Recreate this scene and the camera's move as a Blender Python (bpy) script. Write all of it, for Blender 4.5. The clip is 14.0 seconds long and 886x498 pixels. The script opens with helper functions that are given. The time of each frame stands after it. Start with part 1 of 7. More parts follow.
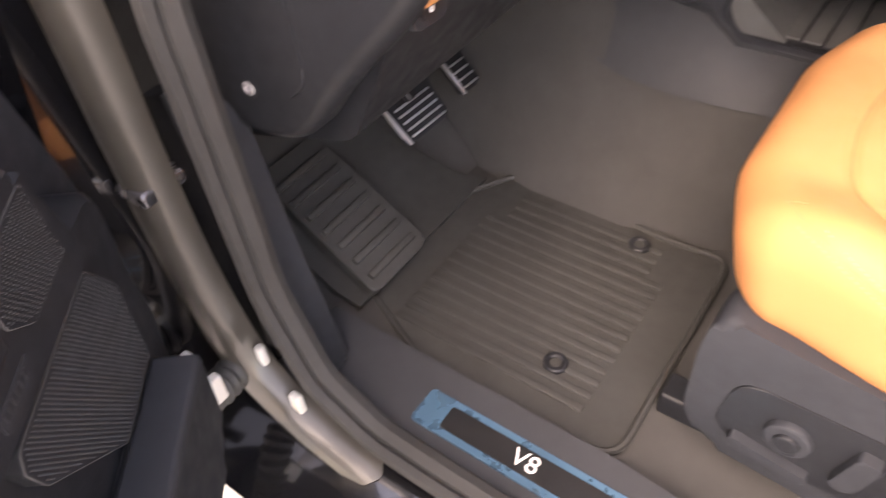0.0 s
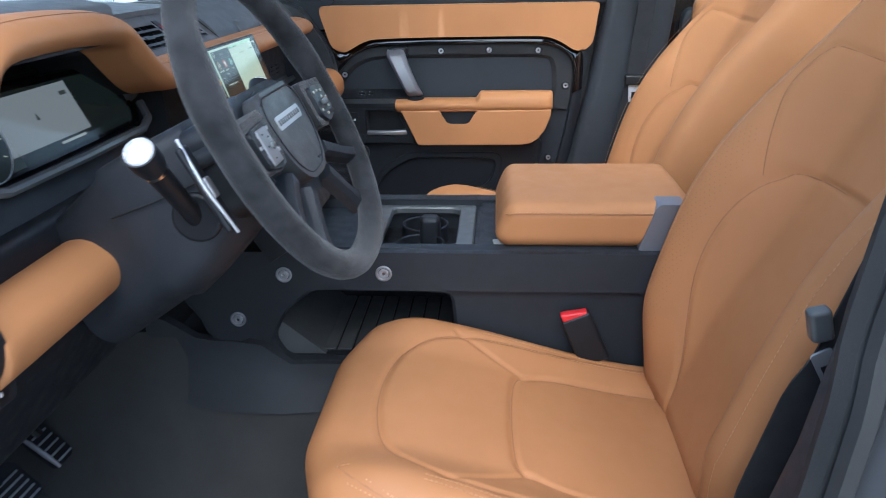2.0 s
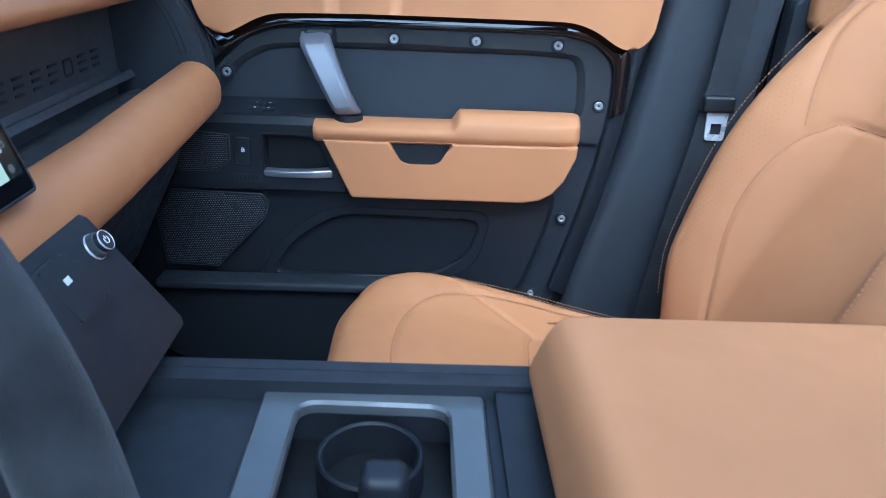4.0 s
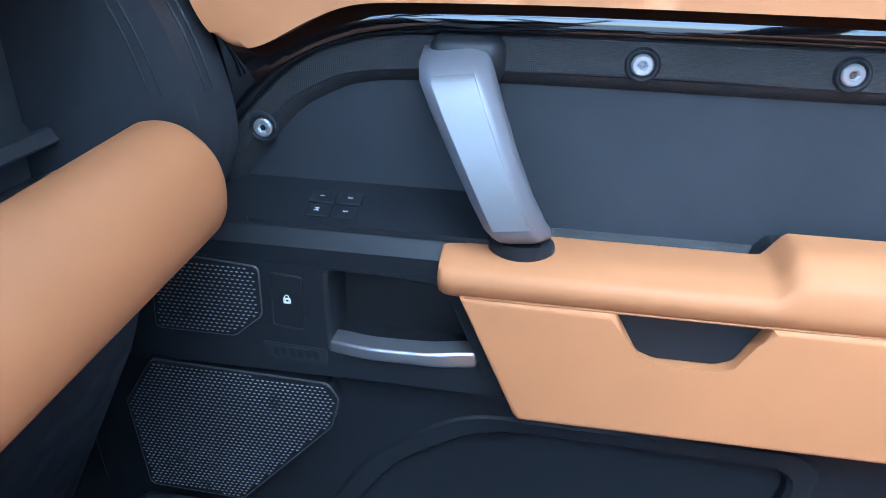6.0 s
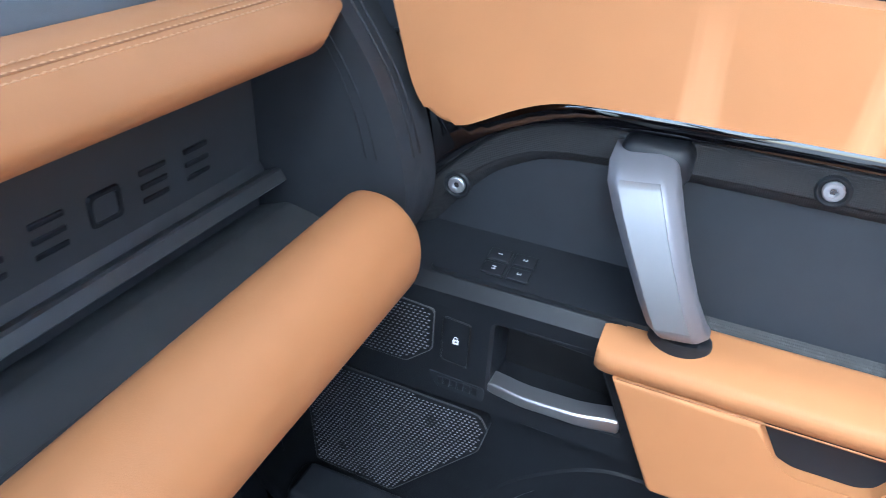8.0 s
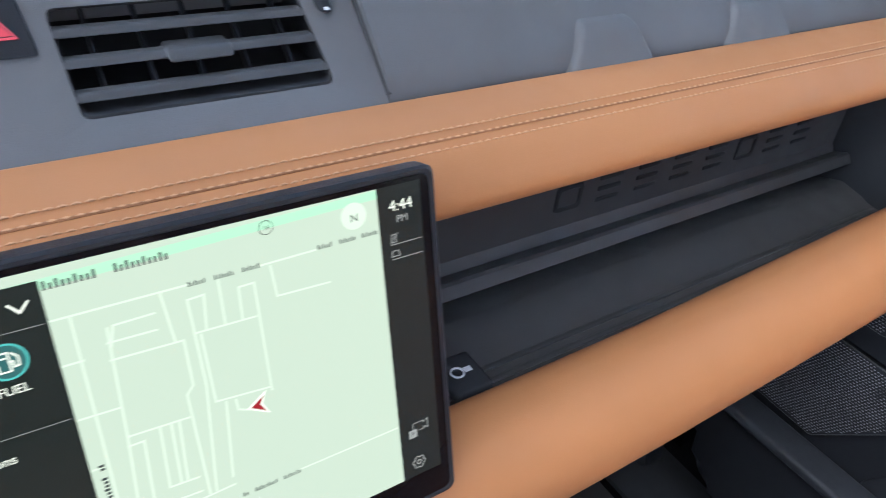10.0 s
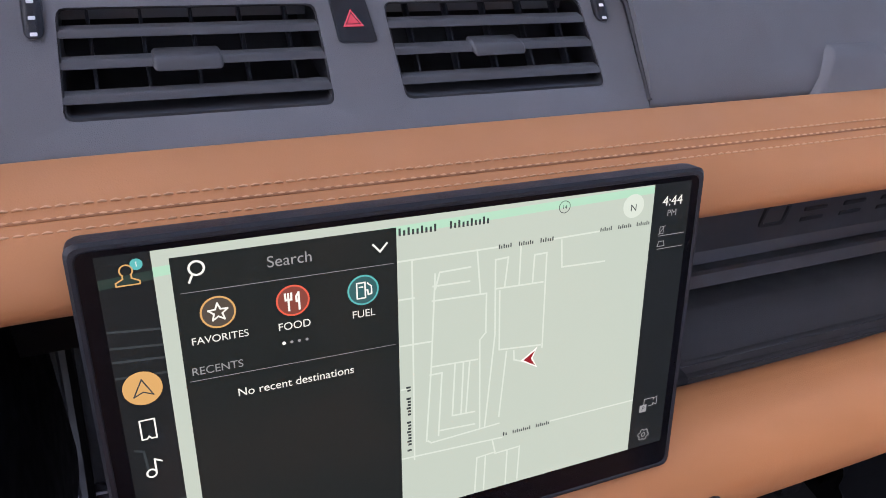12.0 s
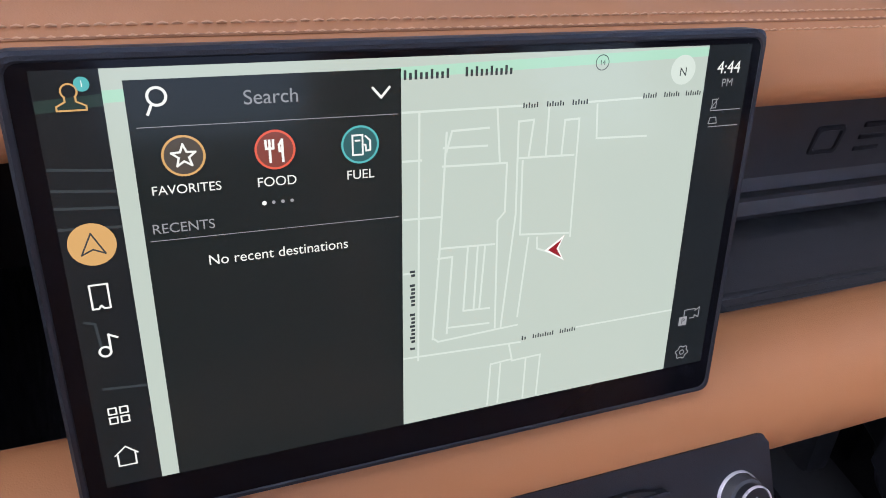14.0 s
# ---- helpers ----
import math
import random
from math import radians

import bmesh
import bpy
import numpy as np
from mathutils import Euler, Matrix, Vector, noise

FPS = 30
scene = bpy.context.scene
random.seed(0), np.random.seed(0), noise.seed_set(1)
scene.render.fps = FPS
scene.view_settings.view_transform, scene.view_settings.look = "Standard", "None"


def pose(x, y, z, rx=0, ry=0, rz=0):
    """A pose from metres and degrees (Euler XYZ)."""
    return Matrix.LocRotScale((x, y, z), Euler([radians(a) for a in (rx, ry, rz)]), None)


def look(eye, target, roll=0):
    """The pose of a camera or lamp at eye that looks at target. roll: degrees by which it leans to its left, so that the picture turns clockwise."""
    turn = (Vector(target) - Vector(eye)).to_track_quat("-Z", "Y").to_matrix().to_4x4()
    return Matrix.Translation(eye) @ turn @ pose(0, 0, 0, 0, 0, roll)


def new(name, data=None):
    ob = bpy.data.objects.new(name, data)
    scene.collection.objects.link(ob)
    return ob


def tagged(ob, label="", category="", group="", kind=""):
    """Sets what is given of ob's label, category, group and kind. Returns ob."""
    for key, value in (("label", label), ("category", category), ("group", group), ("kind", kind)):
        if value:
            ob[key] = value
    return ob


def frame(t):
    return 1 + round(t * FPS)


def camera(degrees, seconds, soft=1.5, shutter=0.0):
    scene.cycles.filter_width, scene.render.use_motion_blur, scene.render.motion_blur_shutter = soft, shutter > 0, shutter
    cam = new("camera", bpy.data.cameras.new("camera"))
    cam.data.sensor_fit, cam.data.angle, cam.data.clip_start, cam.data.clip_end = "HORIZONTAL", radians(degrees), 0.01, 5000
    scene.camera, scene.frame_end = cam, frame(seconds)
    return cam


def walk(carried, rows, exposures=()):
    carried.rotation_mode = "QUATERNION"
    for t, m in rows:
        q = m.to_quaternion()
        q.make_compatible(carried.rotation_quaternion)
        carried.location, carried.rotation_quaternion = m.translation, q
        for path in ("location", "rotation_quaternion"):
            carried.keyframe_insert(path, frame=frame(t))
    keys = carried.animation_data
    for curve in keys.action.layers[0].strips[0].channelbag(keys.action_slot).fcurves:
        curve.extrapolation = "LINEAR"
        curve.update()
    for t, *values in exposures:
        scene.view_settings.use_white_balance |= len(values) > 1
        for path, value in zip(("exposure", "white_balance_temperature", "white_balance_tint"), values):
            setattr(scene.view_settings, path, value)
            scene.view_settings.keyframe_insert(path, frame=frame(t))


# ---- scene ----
import functools

cam = camera(61.7, 14.0, soft=0.9, shutter=0.2)
PATH = [
    (0, (-1.171, -0.336, 0.888), (-0.082, 0.542, -0.541), -5.1),
    (0.5, (-1.231, -0.462, 0.942), (0.279, 0.134, -0.227), -4.3),
    (1, (-1.416, -0.454, 0.999), (0.362, -0.13, 0.143), -2.6),
    (1.5, (-1.462, -0.441, 1.003), (0.384, -0.244, 0.258), -1.8),
    (2, (-1.315, -0.47, 0.982), (0.54, -0.327, 0.247), -1.2),
    (2.5, (-1.072, -0.53, 0.962), (0.783, -0.419, 0.223), -1.5),
    (2.7, (-0.973, -0.523, 0.951), (0.88, -0.453, 0.201), -1.0),
    (4.8, (-0.082, -0.27, 0.89), (1.749, -0.334, 0.09), 2.9),
    (5, (0.026, -0.259, 0.885), (1.854, -0.257, 0.076), 2.5),
    (5.5, (0.181, -0.268, 0.848), (1.997, -0.119, 0.023), 1.9),
    (6, (0.266, -0.262, 0.835), (2.055, 0.015, -0.015), 1.5),
    (6.5, (0.315, -0.246, 0.837), (2.07, 0.123, -0.048), 1.5),
    (7, (0.332, -0.245, 0.861), (2.053, 0.181, -0.065), 1.7),
    (7.2, (0.327, -0.246, 0.877), (2.036, 0.205, -0.059), 1.8),
    (9.3, (0.072, -0.227, 1.0), (1.326, 0.826, -0.147), 9.1),
    (9.5, (0.044, -0.224, 1.002), (1.23, 0.895, -0.156), 9.2),
    (10, (-0.026, -0.216, 1.005), (0.977, 1.048, -0.177), 8.5),
    (10.5, (-0.088, -0.213, 1.012), (0.776, 1.128, -0.194), 8.5),
    (11, (-0.109, -0.218, 1.018), (0.672, 1.164, -0.199), 8.5),
    (11.5, (-0.108, -0.218, 1.017), (0.637, 1.177, -0.208), 8.7),
    (12, (-0.107, -0.217, 1.016), (0.619, 1.184, -0.212), 9.1),
    (12.5, (-0.108, -0.214, 0.991), (0.606, 1.188, -0.243), 9.5),
    (12.7, (-0.103, -0.21, 0.975), (0.599, 1.172, -0.288), 10.1),
    (13, (-0.103, -0.216, 0.954), (0.6, 1.179, -0.296), 9.9),
    (13.5, (-0.101, -0.216, 0.955), (0.589, 1.18, -0.3), 9.9),
    (14, (-0.094, -0.212, 0.952), (0.585, 1.179, -0.314), 9.6),
]
EXPOSURES = [(0, 3.36, 8700, 26), (0.5, 2.72, 7200, 18), (1.0, 2.24, 6100, 8), (1.5, 1.98, 5550, 4), (2.5, 1.68, 5550, 5), (2.7, 1.7, 5450, 5), (4.8, 2.46, 4180, -2), (5.5, 2.62, 4230, -2), (6.0, 2.66, 4540, 1), (6.5, 2.72, 4900, 3), (7.2, 2.78, 5100, 5), (9.5, 2.82, 5600, 2), (10.0, 2.5, 5850, 11), (10.5, 2.16, 6050, 22), (11, 2.16, 6100, 26), (12.5, 2.12, 6050, 27), (14, 2.1, 5850, 25)]
walk(cam, [(t, look(eye, target, roll)) for t, eye, target, roll in PATH], exposures=EXPOSURES)

# ---- light ----
SUN_EL, SUN_AZ = radians(52), radians(263)
world = bpy.data.worlds.new("sky")
scene.world = world
world.use_nodes = True
_wn = world.node_tree.nodes
_sky = _wn.new("ShaderNodeTexSky")
_sky.sky_type = "NISHITA"
_sky.sun_disc = False
_sky.sun_elevation, _sky.sun_rotation = SUN_EL, SUN_AZ
_sky.air_density, _sky.dust_density = 1.0, 1.5
_wn["Background"].inputs["Strength"].default_value = 0.15
_white = _wn.new("ShaderNodeHueSaturation")   # a bright hazy sky, paler than clear air
_white.inputs["Saturation"].default_value = 0.8
world.node_tree.links.new(_sky.outputs[0], _white.inputs["Color"])
world.node_tree.links.new(_white.outputs[0], _wn["Background"].inputs["Color"])
sun_data = bpy.data.lights.new("sun", "SUN")
sun_data.energy, sun_data.angle, sun_data.color = 0.68, radians(45), (1.0, 0.97, 0.93)
sun = new("sun", sun_data)
_d = Vector((math.sin(SUN_AZ) * math.cos(SUN_EL), math.cos(SUN_AZ) * math.cos(SUN_EL), math.sin(SUN_EL)))
sun.matrix_world = look(_d * 10, (0, 0, 0))


# ---- materials ----
def material(name, base, rough=0.5, metal=0.0, grain=0.0, grain_scale=400.0, mottle=0.12, mottle_scale=9.0,
             rough_var=0.08, coat=0.0, sheen=0.0, cells=False, specular=0.5, weave=0.0):
    """A surface with colour variation at a large scale and grain (bump) at a small one."""
    m = bpy.data.materials.new(name)
    m.use_nodes = True
    n, l = m.node_tree.nodes, m.node_tree.links
    b = n["Principled BSDF"]
    b.inputs["Metallic"].default_value = metal
    b.inputs["Roughness"].default_value = rough
    b.inputs["Specular IOR Level"].default_value = specular
    b.inputs["Coat Weight"].default_value = coat
    b.inputs["Coat Roughness"].default_value = 0.03
    b.inputs["Sheen Weight"].default_value = sheen
    b.inputs["Sheen Roughness"].default_value = 0.4
    co = n.new("ShaderNodeTexCoord")
    big = n.new("ShaderNodeTexNoise")
    big.inputs["Scale"].default_value = mottle_scale
    big.inputs["Detail"].default_value = 6
    l.new(co.outputs["Object"], big.inputs["Vector"])
    ramp = n.new("ShaderNodeMapRange")
    ramp.inputs["From Min"].default_value, ramp.inputs["From Max"].default_value = 0.3, 0.7
    ramp.inputs["To Min"].default_value, ramp.inputs["To Max"].default_value = 1 - mottle, 1 + mottle
    l.new(big.outputs["Fac"], ramp.inputs["Value"])
    hsv = n.new("ShaderNodeHueSaturation")
    hsv.inputs["Color"].default_value = (*base, 1)
    l.new(ramp.outputs["Result"], hsv.inputs["Value"])
    l.new(hsv.outputs["Color"], b.inputs["Base Color"])
    rr = n.new("ShaderNodeMapRange")
    rr.inputs["From Min"].default_value, rr.inputs["From Max"].default_value = 0.3, 0.7
    rr.inputs["To Min"].default_value, rr.inputs["To Max"].default_value = max(rough - rough_var, 0), min(rough + rough_var, 1)
    big2 = n.new("ShaderNodeTexNoise")
    big2.inputs["Scale"].default_value, big2.inputs["Detail"].default_value = mottle_scale * 5, 4
    l.new(co.outputs["Object"], big2.inputs["Vector"])
    l.new(big2.outputs["Fac"], rr.inputs["Value"])
    l.new(rr.outputs["Result"], b.inputs["Roughness"])
    if grain:
        if cells:
            tex = n.new("ShaderNodeTexVoronoi")
            tex.feature = "DISTANCE_TO_EDGE"
            out = tex.outputs["Distance"]
        else:
            tex = n.new("ShaderNodeTexNoise")
            tex.inputs["Detail"].default_value = 3
            out = tex.outputs["Fac"]
        tex.inputs["Scale"].default_value = grain_scale
        l.new(co.outputs["Object"], tex.inputs["Vector"])
        bump = n.new("ShaderNodeBump")
        bump.inputs["Strength"].default_value = grain
        bump.inputs["Distance"].default_value = 0.0006
        l.new(out, bump.inputs["Height"])
        l.new(bump.outputs["Normal"], b.inputs["Normal"])
    if weave:
        # fine moulded diamonds across y and z, weave of them to a metre
        sep = n.new("ShaderNodeSeparateXYZ")
        l.new(co.outputs["Object"], sep.inputs["Vector"])
        waves = []
        for op in ("ADD", "SUBTRACT"):
            mix = n.new("ShaderNodeMath")
            mix.operation = op
            l.new(sep.outputs["Y"], mix.inputs[0])
            l.new(sep.outputs["Z"], mix.inputs[1])
            mul = n.new("ShaderNodeMath")
            mul.operation = "MULTIPLY"
            mul.inputs[1].default_value = 2 * math.pi * weave
            l.new(mix.outputs[0], mul.inputs[0])
            sine = n.new("ShaderNodeMath")
            sine.operation = "SINE"
            l.new(mul.outputs[0], sine.inputs[0])
            waves.append(sine)
        prod = n.new("ShaderNodeMath")
        prod.operation = "MULTIPLY"
        l.new(waves[0].outputs[0], prod.inputs[0])
        l.new(waves[1].outputs[0], prod.inputs[1])
        bump = n.new("ShaderNodeBump")
        bump.inputs["Strength"].default_value = 0.3
        bump.inputs["Distance"].default_value = 0.0004
        l.new(prod.outputs[0], bump.inputs["Height"])
        l.new(bump.outputs["Normal"], b.inputs["Normal"])
    return m


LIT = 0.315  # how bright the displays are beside daylight


def glow(name, colour, strength):
    """A lit display's pixels, behind glossy glass."""
    m = bpy.data.materials.new(name)
    m.use_nodes = True
    b = m.node_tree.nodes["Principled BSDF"]
    b.inputs["Base Color"].default_value = (0.01, 0.01, 0.01, 1)
    b.inputs["Roughness"].default_value = 0.12
    b.inputs["Specular IOR Level"].default_value = 0.16
    b.inputs["Emission Color"].default_value = (*colour, 1)
    b.inputs["Emission Strength"].default_value = strength * LIT
    return m


def glass_material(name, tint=(1, 1, 1), rough=0.0):
    m = bpy.data.materials.new(name)
    m.use_nodes = True
    b = m.node_tree.nodes["Principled BSDF"]
    b.inputs["Base Color"].default_value = (*tint, 1)
    b.inputs["Roughness"].default_value = rough
    b.inputs["Transmission Weight"].default_value = 1.0
    b.inputs["IOR"].default_value = 1.45
    return m


TAN = material("tan_leather", (0.430, 0.191, 0.077), 0.55, grain=0.14, grain_scale=900, mottle=0.06, mottle_scale=6, cells=True, specular=0.22)
TAN_STITCH = material("tan_thread", (0.52, 0.265, 0.120), 0.6, grain=0.4, grain_scale=2500, mottle=0.1)
DASH_THREAD = material("dash_thread", (0.57, 0.315, 0.160), 0.65, grain=0.4, grain_scale=2500, mottle=0.1)
TAN_SEAM = material("leather_seam", (0.30, 0.128, 0.050), 0.65, mottle=0.1)
SOFT = material("soft_dark_plastic", (0.0220, 0.0246, 0.0300), 0.54, grain=0.3, grain_scale=1400, mottle=0.08, cells=True, specular=0.32)
SOFT_TOP = material("soft_grey_dash_skin", (0.112, 0.113, 0.116), 0.6, grain=0.3, grain_scale=1200, mottle=0.08, cells=True)
HARD = material("hard_black_plastic", (0.0122, 0.0137, 0.0170), 0.44, grain=0.3, grain_scale=1600, mottle=0.1, specular=0.35)
PANEL = material("dotted_door_panel", (0.025, 0.0255, 0.027), 0.52, mottle=0.06, weave=330.0, specular=0.32)
SHELF_GREY = material("moulded_shelf_grey", (0.052, 0.053, 0.055), 0.45, grain=0.3, grain_scale=1400, mottle=0.1)
PILLAR = material("pillar_grey_plastic", (0.0325, 0.0350, 0.0400), 0.55, grain=0.3, grain_scale=1300, mottle=0.08, cells=True, specular=0.35)
HARD_S = material("satin_black_plastic", (0.046, 0.048, 0.050), 0.45, grain=0.3, grain_scale=1400, mottle=0.1)
# near-black plastic; its colour also stands for shade deep inside recesses
DEEP = material("black_plastic_and_recess_shade", (0.006, 0.006, 0.007), 0.5, mottle=0.1)
GLOSS = material("piano_black_trim", (0.004, 0.004, 0.005), 0.06, mottle=0.05, rough_var=0.02, coat=1.0)
PAINT = material("black_car_paint", (0.006, 0.006, 0.007), 0.12, mottle=0.05, rough_var=0.03, coat=1.0)
SILVER_FACE = material("pale_silver_facing", (0.26, 0.262, 0.275), 0.52, metal=0.6, mottle=0.04, rough_var=0.04)
SILVER = material("satin_silver_paint", (0.22, 0.22, 0.245), 0.46, metal=0.6, mottle=0.04, rough_var=0.04)
CHROME = material("brushed_chrome", (0.72, 0.72, 0.74), 0.16, metal=1.0, mottle=0.04)
LEVER = material("polished_lever", (0.46, 0.46, 0.48), 0.34, metal=0.9, mottle=0.02, rough_var=0.0)
RING = material("satin_chrome_ring", (0.72, 0.72, 0.74), 0.30, metal=0.4, mottle=0.03)
# paler than the grille so that each dimple carries its glint
DIMPLE = material("grille_dimple_glint", (0.24, 0.24, 0.26), 0.35, metal=0.5, mottle=0.1)
GRILLE = material("speaker_metal", (0.22, 0.22, 0.24), 0.25, metal=0.9, mottle=0.1)
BOLT = material("bolt_steel", (0.43, 0.43, 0.45), 0.36, metal=0.7, mottle=0.1)
SATIN = material("satin_dark_grey_trim", (0.125, 0.13, 0.13), 0.38, metal=0.4, mottle=0.06)
SUEDE = material("dark_grey_suede", (0.026, 0.026, 0.028), 0.95, grain=0.8, grain_scale=2200, mottle=0.5, mottle_scale=30, sheen=0.2, specular=0.2)
CARPET = material("charcoal_carpet", (0.052, 0.052, 0.052), 0.95, grain=1.0, grain_scale=1500, mottle=0.08, mottle_scale=14, sheen=0.1, specular=0.2)
RUBBER = material("black_rubber", (0.030, 0.031, 0.0305), 0.62, grain=0.4, grain_scale=700, mottle=0.15)
SEAL = material("grey_rubber_seal", (0.033, 0.033, 0.033), 0.75, specular=0.25, grain=0.4, grain_scale=600, mottle=0.1)
# black body paint, lightened to hold its reflections in the base colour
POST = material("jamb_paint_with_reflection", (0.050, 0.046, 0.040), 0.38, mottle=0.2, coat=0.2)
BELT = material("black_webbing", (0.015, 0.015, 0.017), 0.85, grain=0.8, grain_scale=1800, mottle=0.1)
RED = material("red_plastic", (0.70, 0.025, 0.03), 0.4, mottle=0.06)
HEADLINER = material("light_grey_headliner", (0.70, 0.69, 0.67), 0.95, grain=0.8, grain_scale=900, mottle=0.06)
CONCRETE = material("pale_concrete", (0.46, 0.44, 0.40), 0.9, grain=0.8, grain_scale=60, mottle=0.2, mottle_scale=1.5)
WHITE_MARK = material("white_print", (0.75, 0.75, 0.75), 0.5, mottle=0.03)
GREY_MARK = material("grey_print", (0.30, 0.30, 0.32), 0.5, mottle=0.05)
PAPER = material("clear_film", (0.55, 0.55, 0.52), 0.35, mottle=0.1)
SILL_METAL = material("blue_grey_tread_plate", (0.10, 0.22, 0.34), 0.3, metal=0.6, mottle=0.12)
GLASS = glass_material("window_glass", (0.93, 0.97, 0.95))
SCREEN_GLASS = material("dark_screen_glass", (0.004, 0.004, 0.005), 0.08, mottle=0.02, rough_var=0.01, specular=0.10)
UI_MAP = glow("ui_map", (0.620, 0.722, 0.53), 0.66)
UI_BAND = glow("ui_motorway", (0.47, 0.79, 0.50), 0.72)
UI_ROAD = glow("ui_road", (0.75, 0.86, 0.64), 0.70)
UI_DARK = glow("ui_panel", (0.0145, 0.0235, 0.0175), 0.42)
UI_SIDE = glow("ui_side_bar", (0.011, 0.016, 0.014), 0.5)
UI_SIDE_BAND = glow("ui_side_band", (0.030, 0.062, 0.042), 0.5)
UI_SIDE_ROAD = glow("ui_side_road", (0.055, 0.072, 0.066), 0.5)
UI_WHITE = glow("ui_white", (0.92, 0.94, 0.74), 0.80)
UI_GREY = glow("ui_grey", (0.42, 0.43, 0.38), 0.6)
UI_DIM = glow("ui_dim_map", (0.16, 0.17, 0.17), 1.0)
UI_INK = glow("ui_ink", (0.08, 0.095, 0.085), 0.4)
UI_GOLD = glow("ui_gold", (0.72, 0.42, 0.12), 0.75)
UI_RED = glow("ui_red", (0.80, 0.13, 0.06), 0.75)
UI_TEAL = glow("ui_teal", (0.03, 0.36, 0.32), 0.75)
UI_RED_FILL = glow("ui_red_fill", (0.24, 0.060, 0.035), 0.75)
UI_TEAL_FILL = glow("ui_teal_fill", (0.030, 0.12, 0.105), 0.75)
UI_GOLD_FILL = glow("ui_gold_fill", (0.085, 0.070, 0.045), 0.75)
UI_CYAN = glow("ui_cyan", (0.10, 0.50, 0.42), 0.75)
UI_ARROW = glow("ui_arrow", (0.30, 0.01, 0.015), 0.8)
UI_HAZARD = glow("hazard_lamp", (0.75, 0.09, 0.13), 0.6)


# ---- builders ----
def thing(name, label, category, at=(0, 0, 0), group="", kind=""):
    ob = new(name)
    ob.empty_display_size = 0.05
    ob.location = at
    return tagged(ob, label, category, group, kind)


def finish(bm, sharp=35):
    bmesh.ops.recalc_face_normals(bm, faces=bm.faces)
    for f in bm.faces:
        f.smooth = True
    for e in bm.edges:
        if len(e.link_faces) == 2 and e.calc_face_angle(0) > radians(sharp):
            e.smooth = False


def part(name, bm, mat, parent=None, label="", sharp=35):
    """Links a bmesh as one mesh object under a thing or a part."""
    finish(bm, sharp)
    me = bpy.data.meshes.new(name)
    bm.to_mesh(me)
    bm.free()
    me.materials.append(mat)
    ob = new(name, me)
    if parent is not None:
        root = parent
        off = Vector(parent.location)
        while root.parent is not None:
            root = root.parent
            off += Vector(root.location)
        me.transform(Matrix.Translation(-off))
        ob.parent = parent
    if label:
        ob["label"] = label
    return ob


def whole(name, bm, mat, label, category, group="", kind="", sharp=35):
    """A thing that is one mesh."""
    return tagged(part(name, bm, mat, None, "", sharp), label, category, group, kind)


def to3(axis, p, a):
    """A point of an outline in the plane across an axis: x takes (y, z), y takes (x, z), z takes (x, y)."""
    u, v = p
    return (a, u, v) if axis == "x" else (u, a, v) if axis == "y" else (u, v, a)


def rounded(poly, r, n=5):
    """The outline with its corners rounded; r is one radius or one for each corner."""
    out = []
    k = len(poly)
    rs = r if isinstance(r, (list, tuple)) else [r] * k
    for i in range(k):
        p = Vector(poly[i])
        a, b = Vector(poly[i - 1]) - p, Vector(poly[(i + 1) % k]) - p
        d = min(rs[i], a.length * 0.48, b.length * 0.48)
        if d < 1e-5:
            out.append(tuple(p))
            continue
        s, e = p + a.normalized() * d, p + b.normalized() * d
        for j in range(n + 1):
            t = j / n
            out.append(tuple((1 - t) ** 2 * s + 2 * t * (1 - t) * p + t * t * e))
    return out


def prism(outline, axis, a0, a1, bevel=0.0, seg=2, bm=None):
    """An outline pushed along an axis from a0 to a1; the edges of the a1 end are rounded by bevel."""
    own = bmesh.new()
    lo = [own.verts.new(to3(axis, p, a0)) for p in outline]
    hi = [own.verts.new(to3(axis, p, a1)) for p in outline]
    own.faces.new(lo)
    top = own.faces.new(hi)
    k = len(outline)
    for i in range(k):
        own.faces.new((lo[i], lo[(i + 1) % k], hi[(i + 1) % k], hi[i]))
    if bevel:
        bmesh.ops.bevel(own, geom=list(top.edges), offset=bevel, segments=seg, profile=0.5, affect="EDGES", clamp_overlap=True)
    if bevel:
        # a narrow border keeps the shading of the flat end level
        flat = [f for f in own.faces if all(abs(v.co["xyz".index(axis)] - a1) < 1e-7 for v in f.verts)]
        if len(flat) == 1 and len(flat[0].verts) > 4:
            bmesh.ops.inset_region(own, faces=flat, thickness=min(0.0012, bevel * 0.3), use_even_offset=True)
    bmesh.ops.triangulate(own, faces=[f for f in own.faces if len(f.verts) > 4])
    if bm is None:
        return own
    me = bpy.data.meshes.new("tmp")
    own.to_mesh(me)
    own.free()
    bm.from_mesh(me)
    bpy.data.meshes.remove(me)
    return bm


def resample(poly, step):
    """A closed outline with points at even steps."""
    pts = [Vector(p) for p in poly]
    out = []
    total = sum((pts[(i + 1) % len(pts)] - pts[i]).length for i in range(len(pts)))
    n = max(8, int(total / step))
    gap, want, run = total / n, 0.0, 0.0
    for i in range(len(pts)):
        a, b = pts[i], pts[(i + 1) % len(pts)]
        d = (b - a).length
        while want < run + d - 1e-9 and len(out) < n:
            out.append(tuple(a.lerp(b, (want - run) / d)))
            want += gap
        run += d
    return out


def add(bm, other, m=None):
    """Joins another bmesh into bm."""
    me = bpy.data.meshes.new("tmp")
    other.to_mesh(me)
    other.free()
    if m is not None:
        me.transform(m)
    bm.from_mesh(me)
    bpy.data.meshes.remove(me)
    return bm


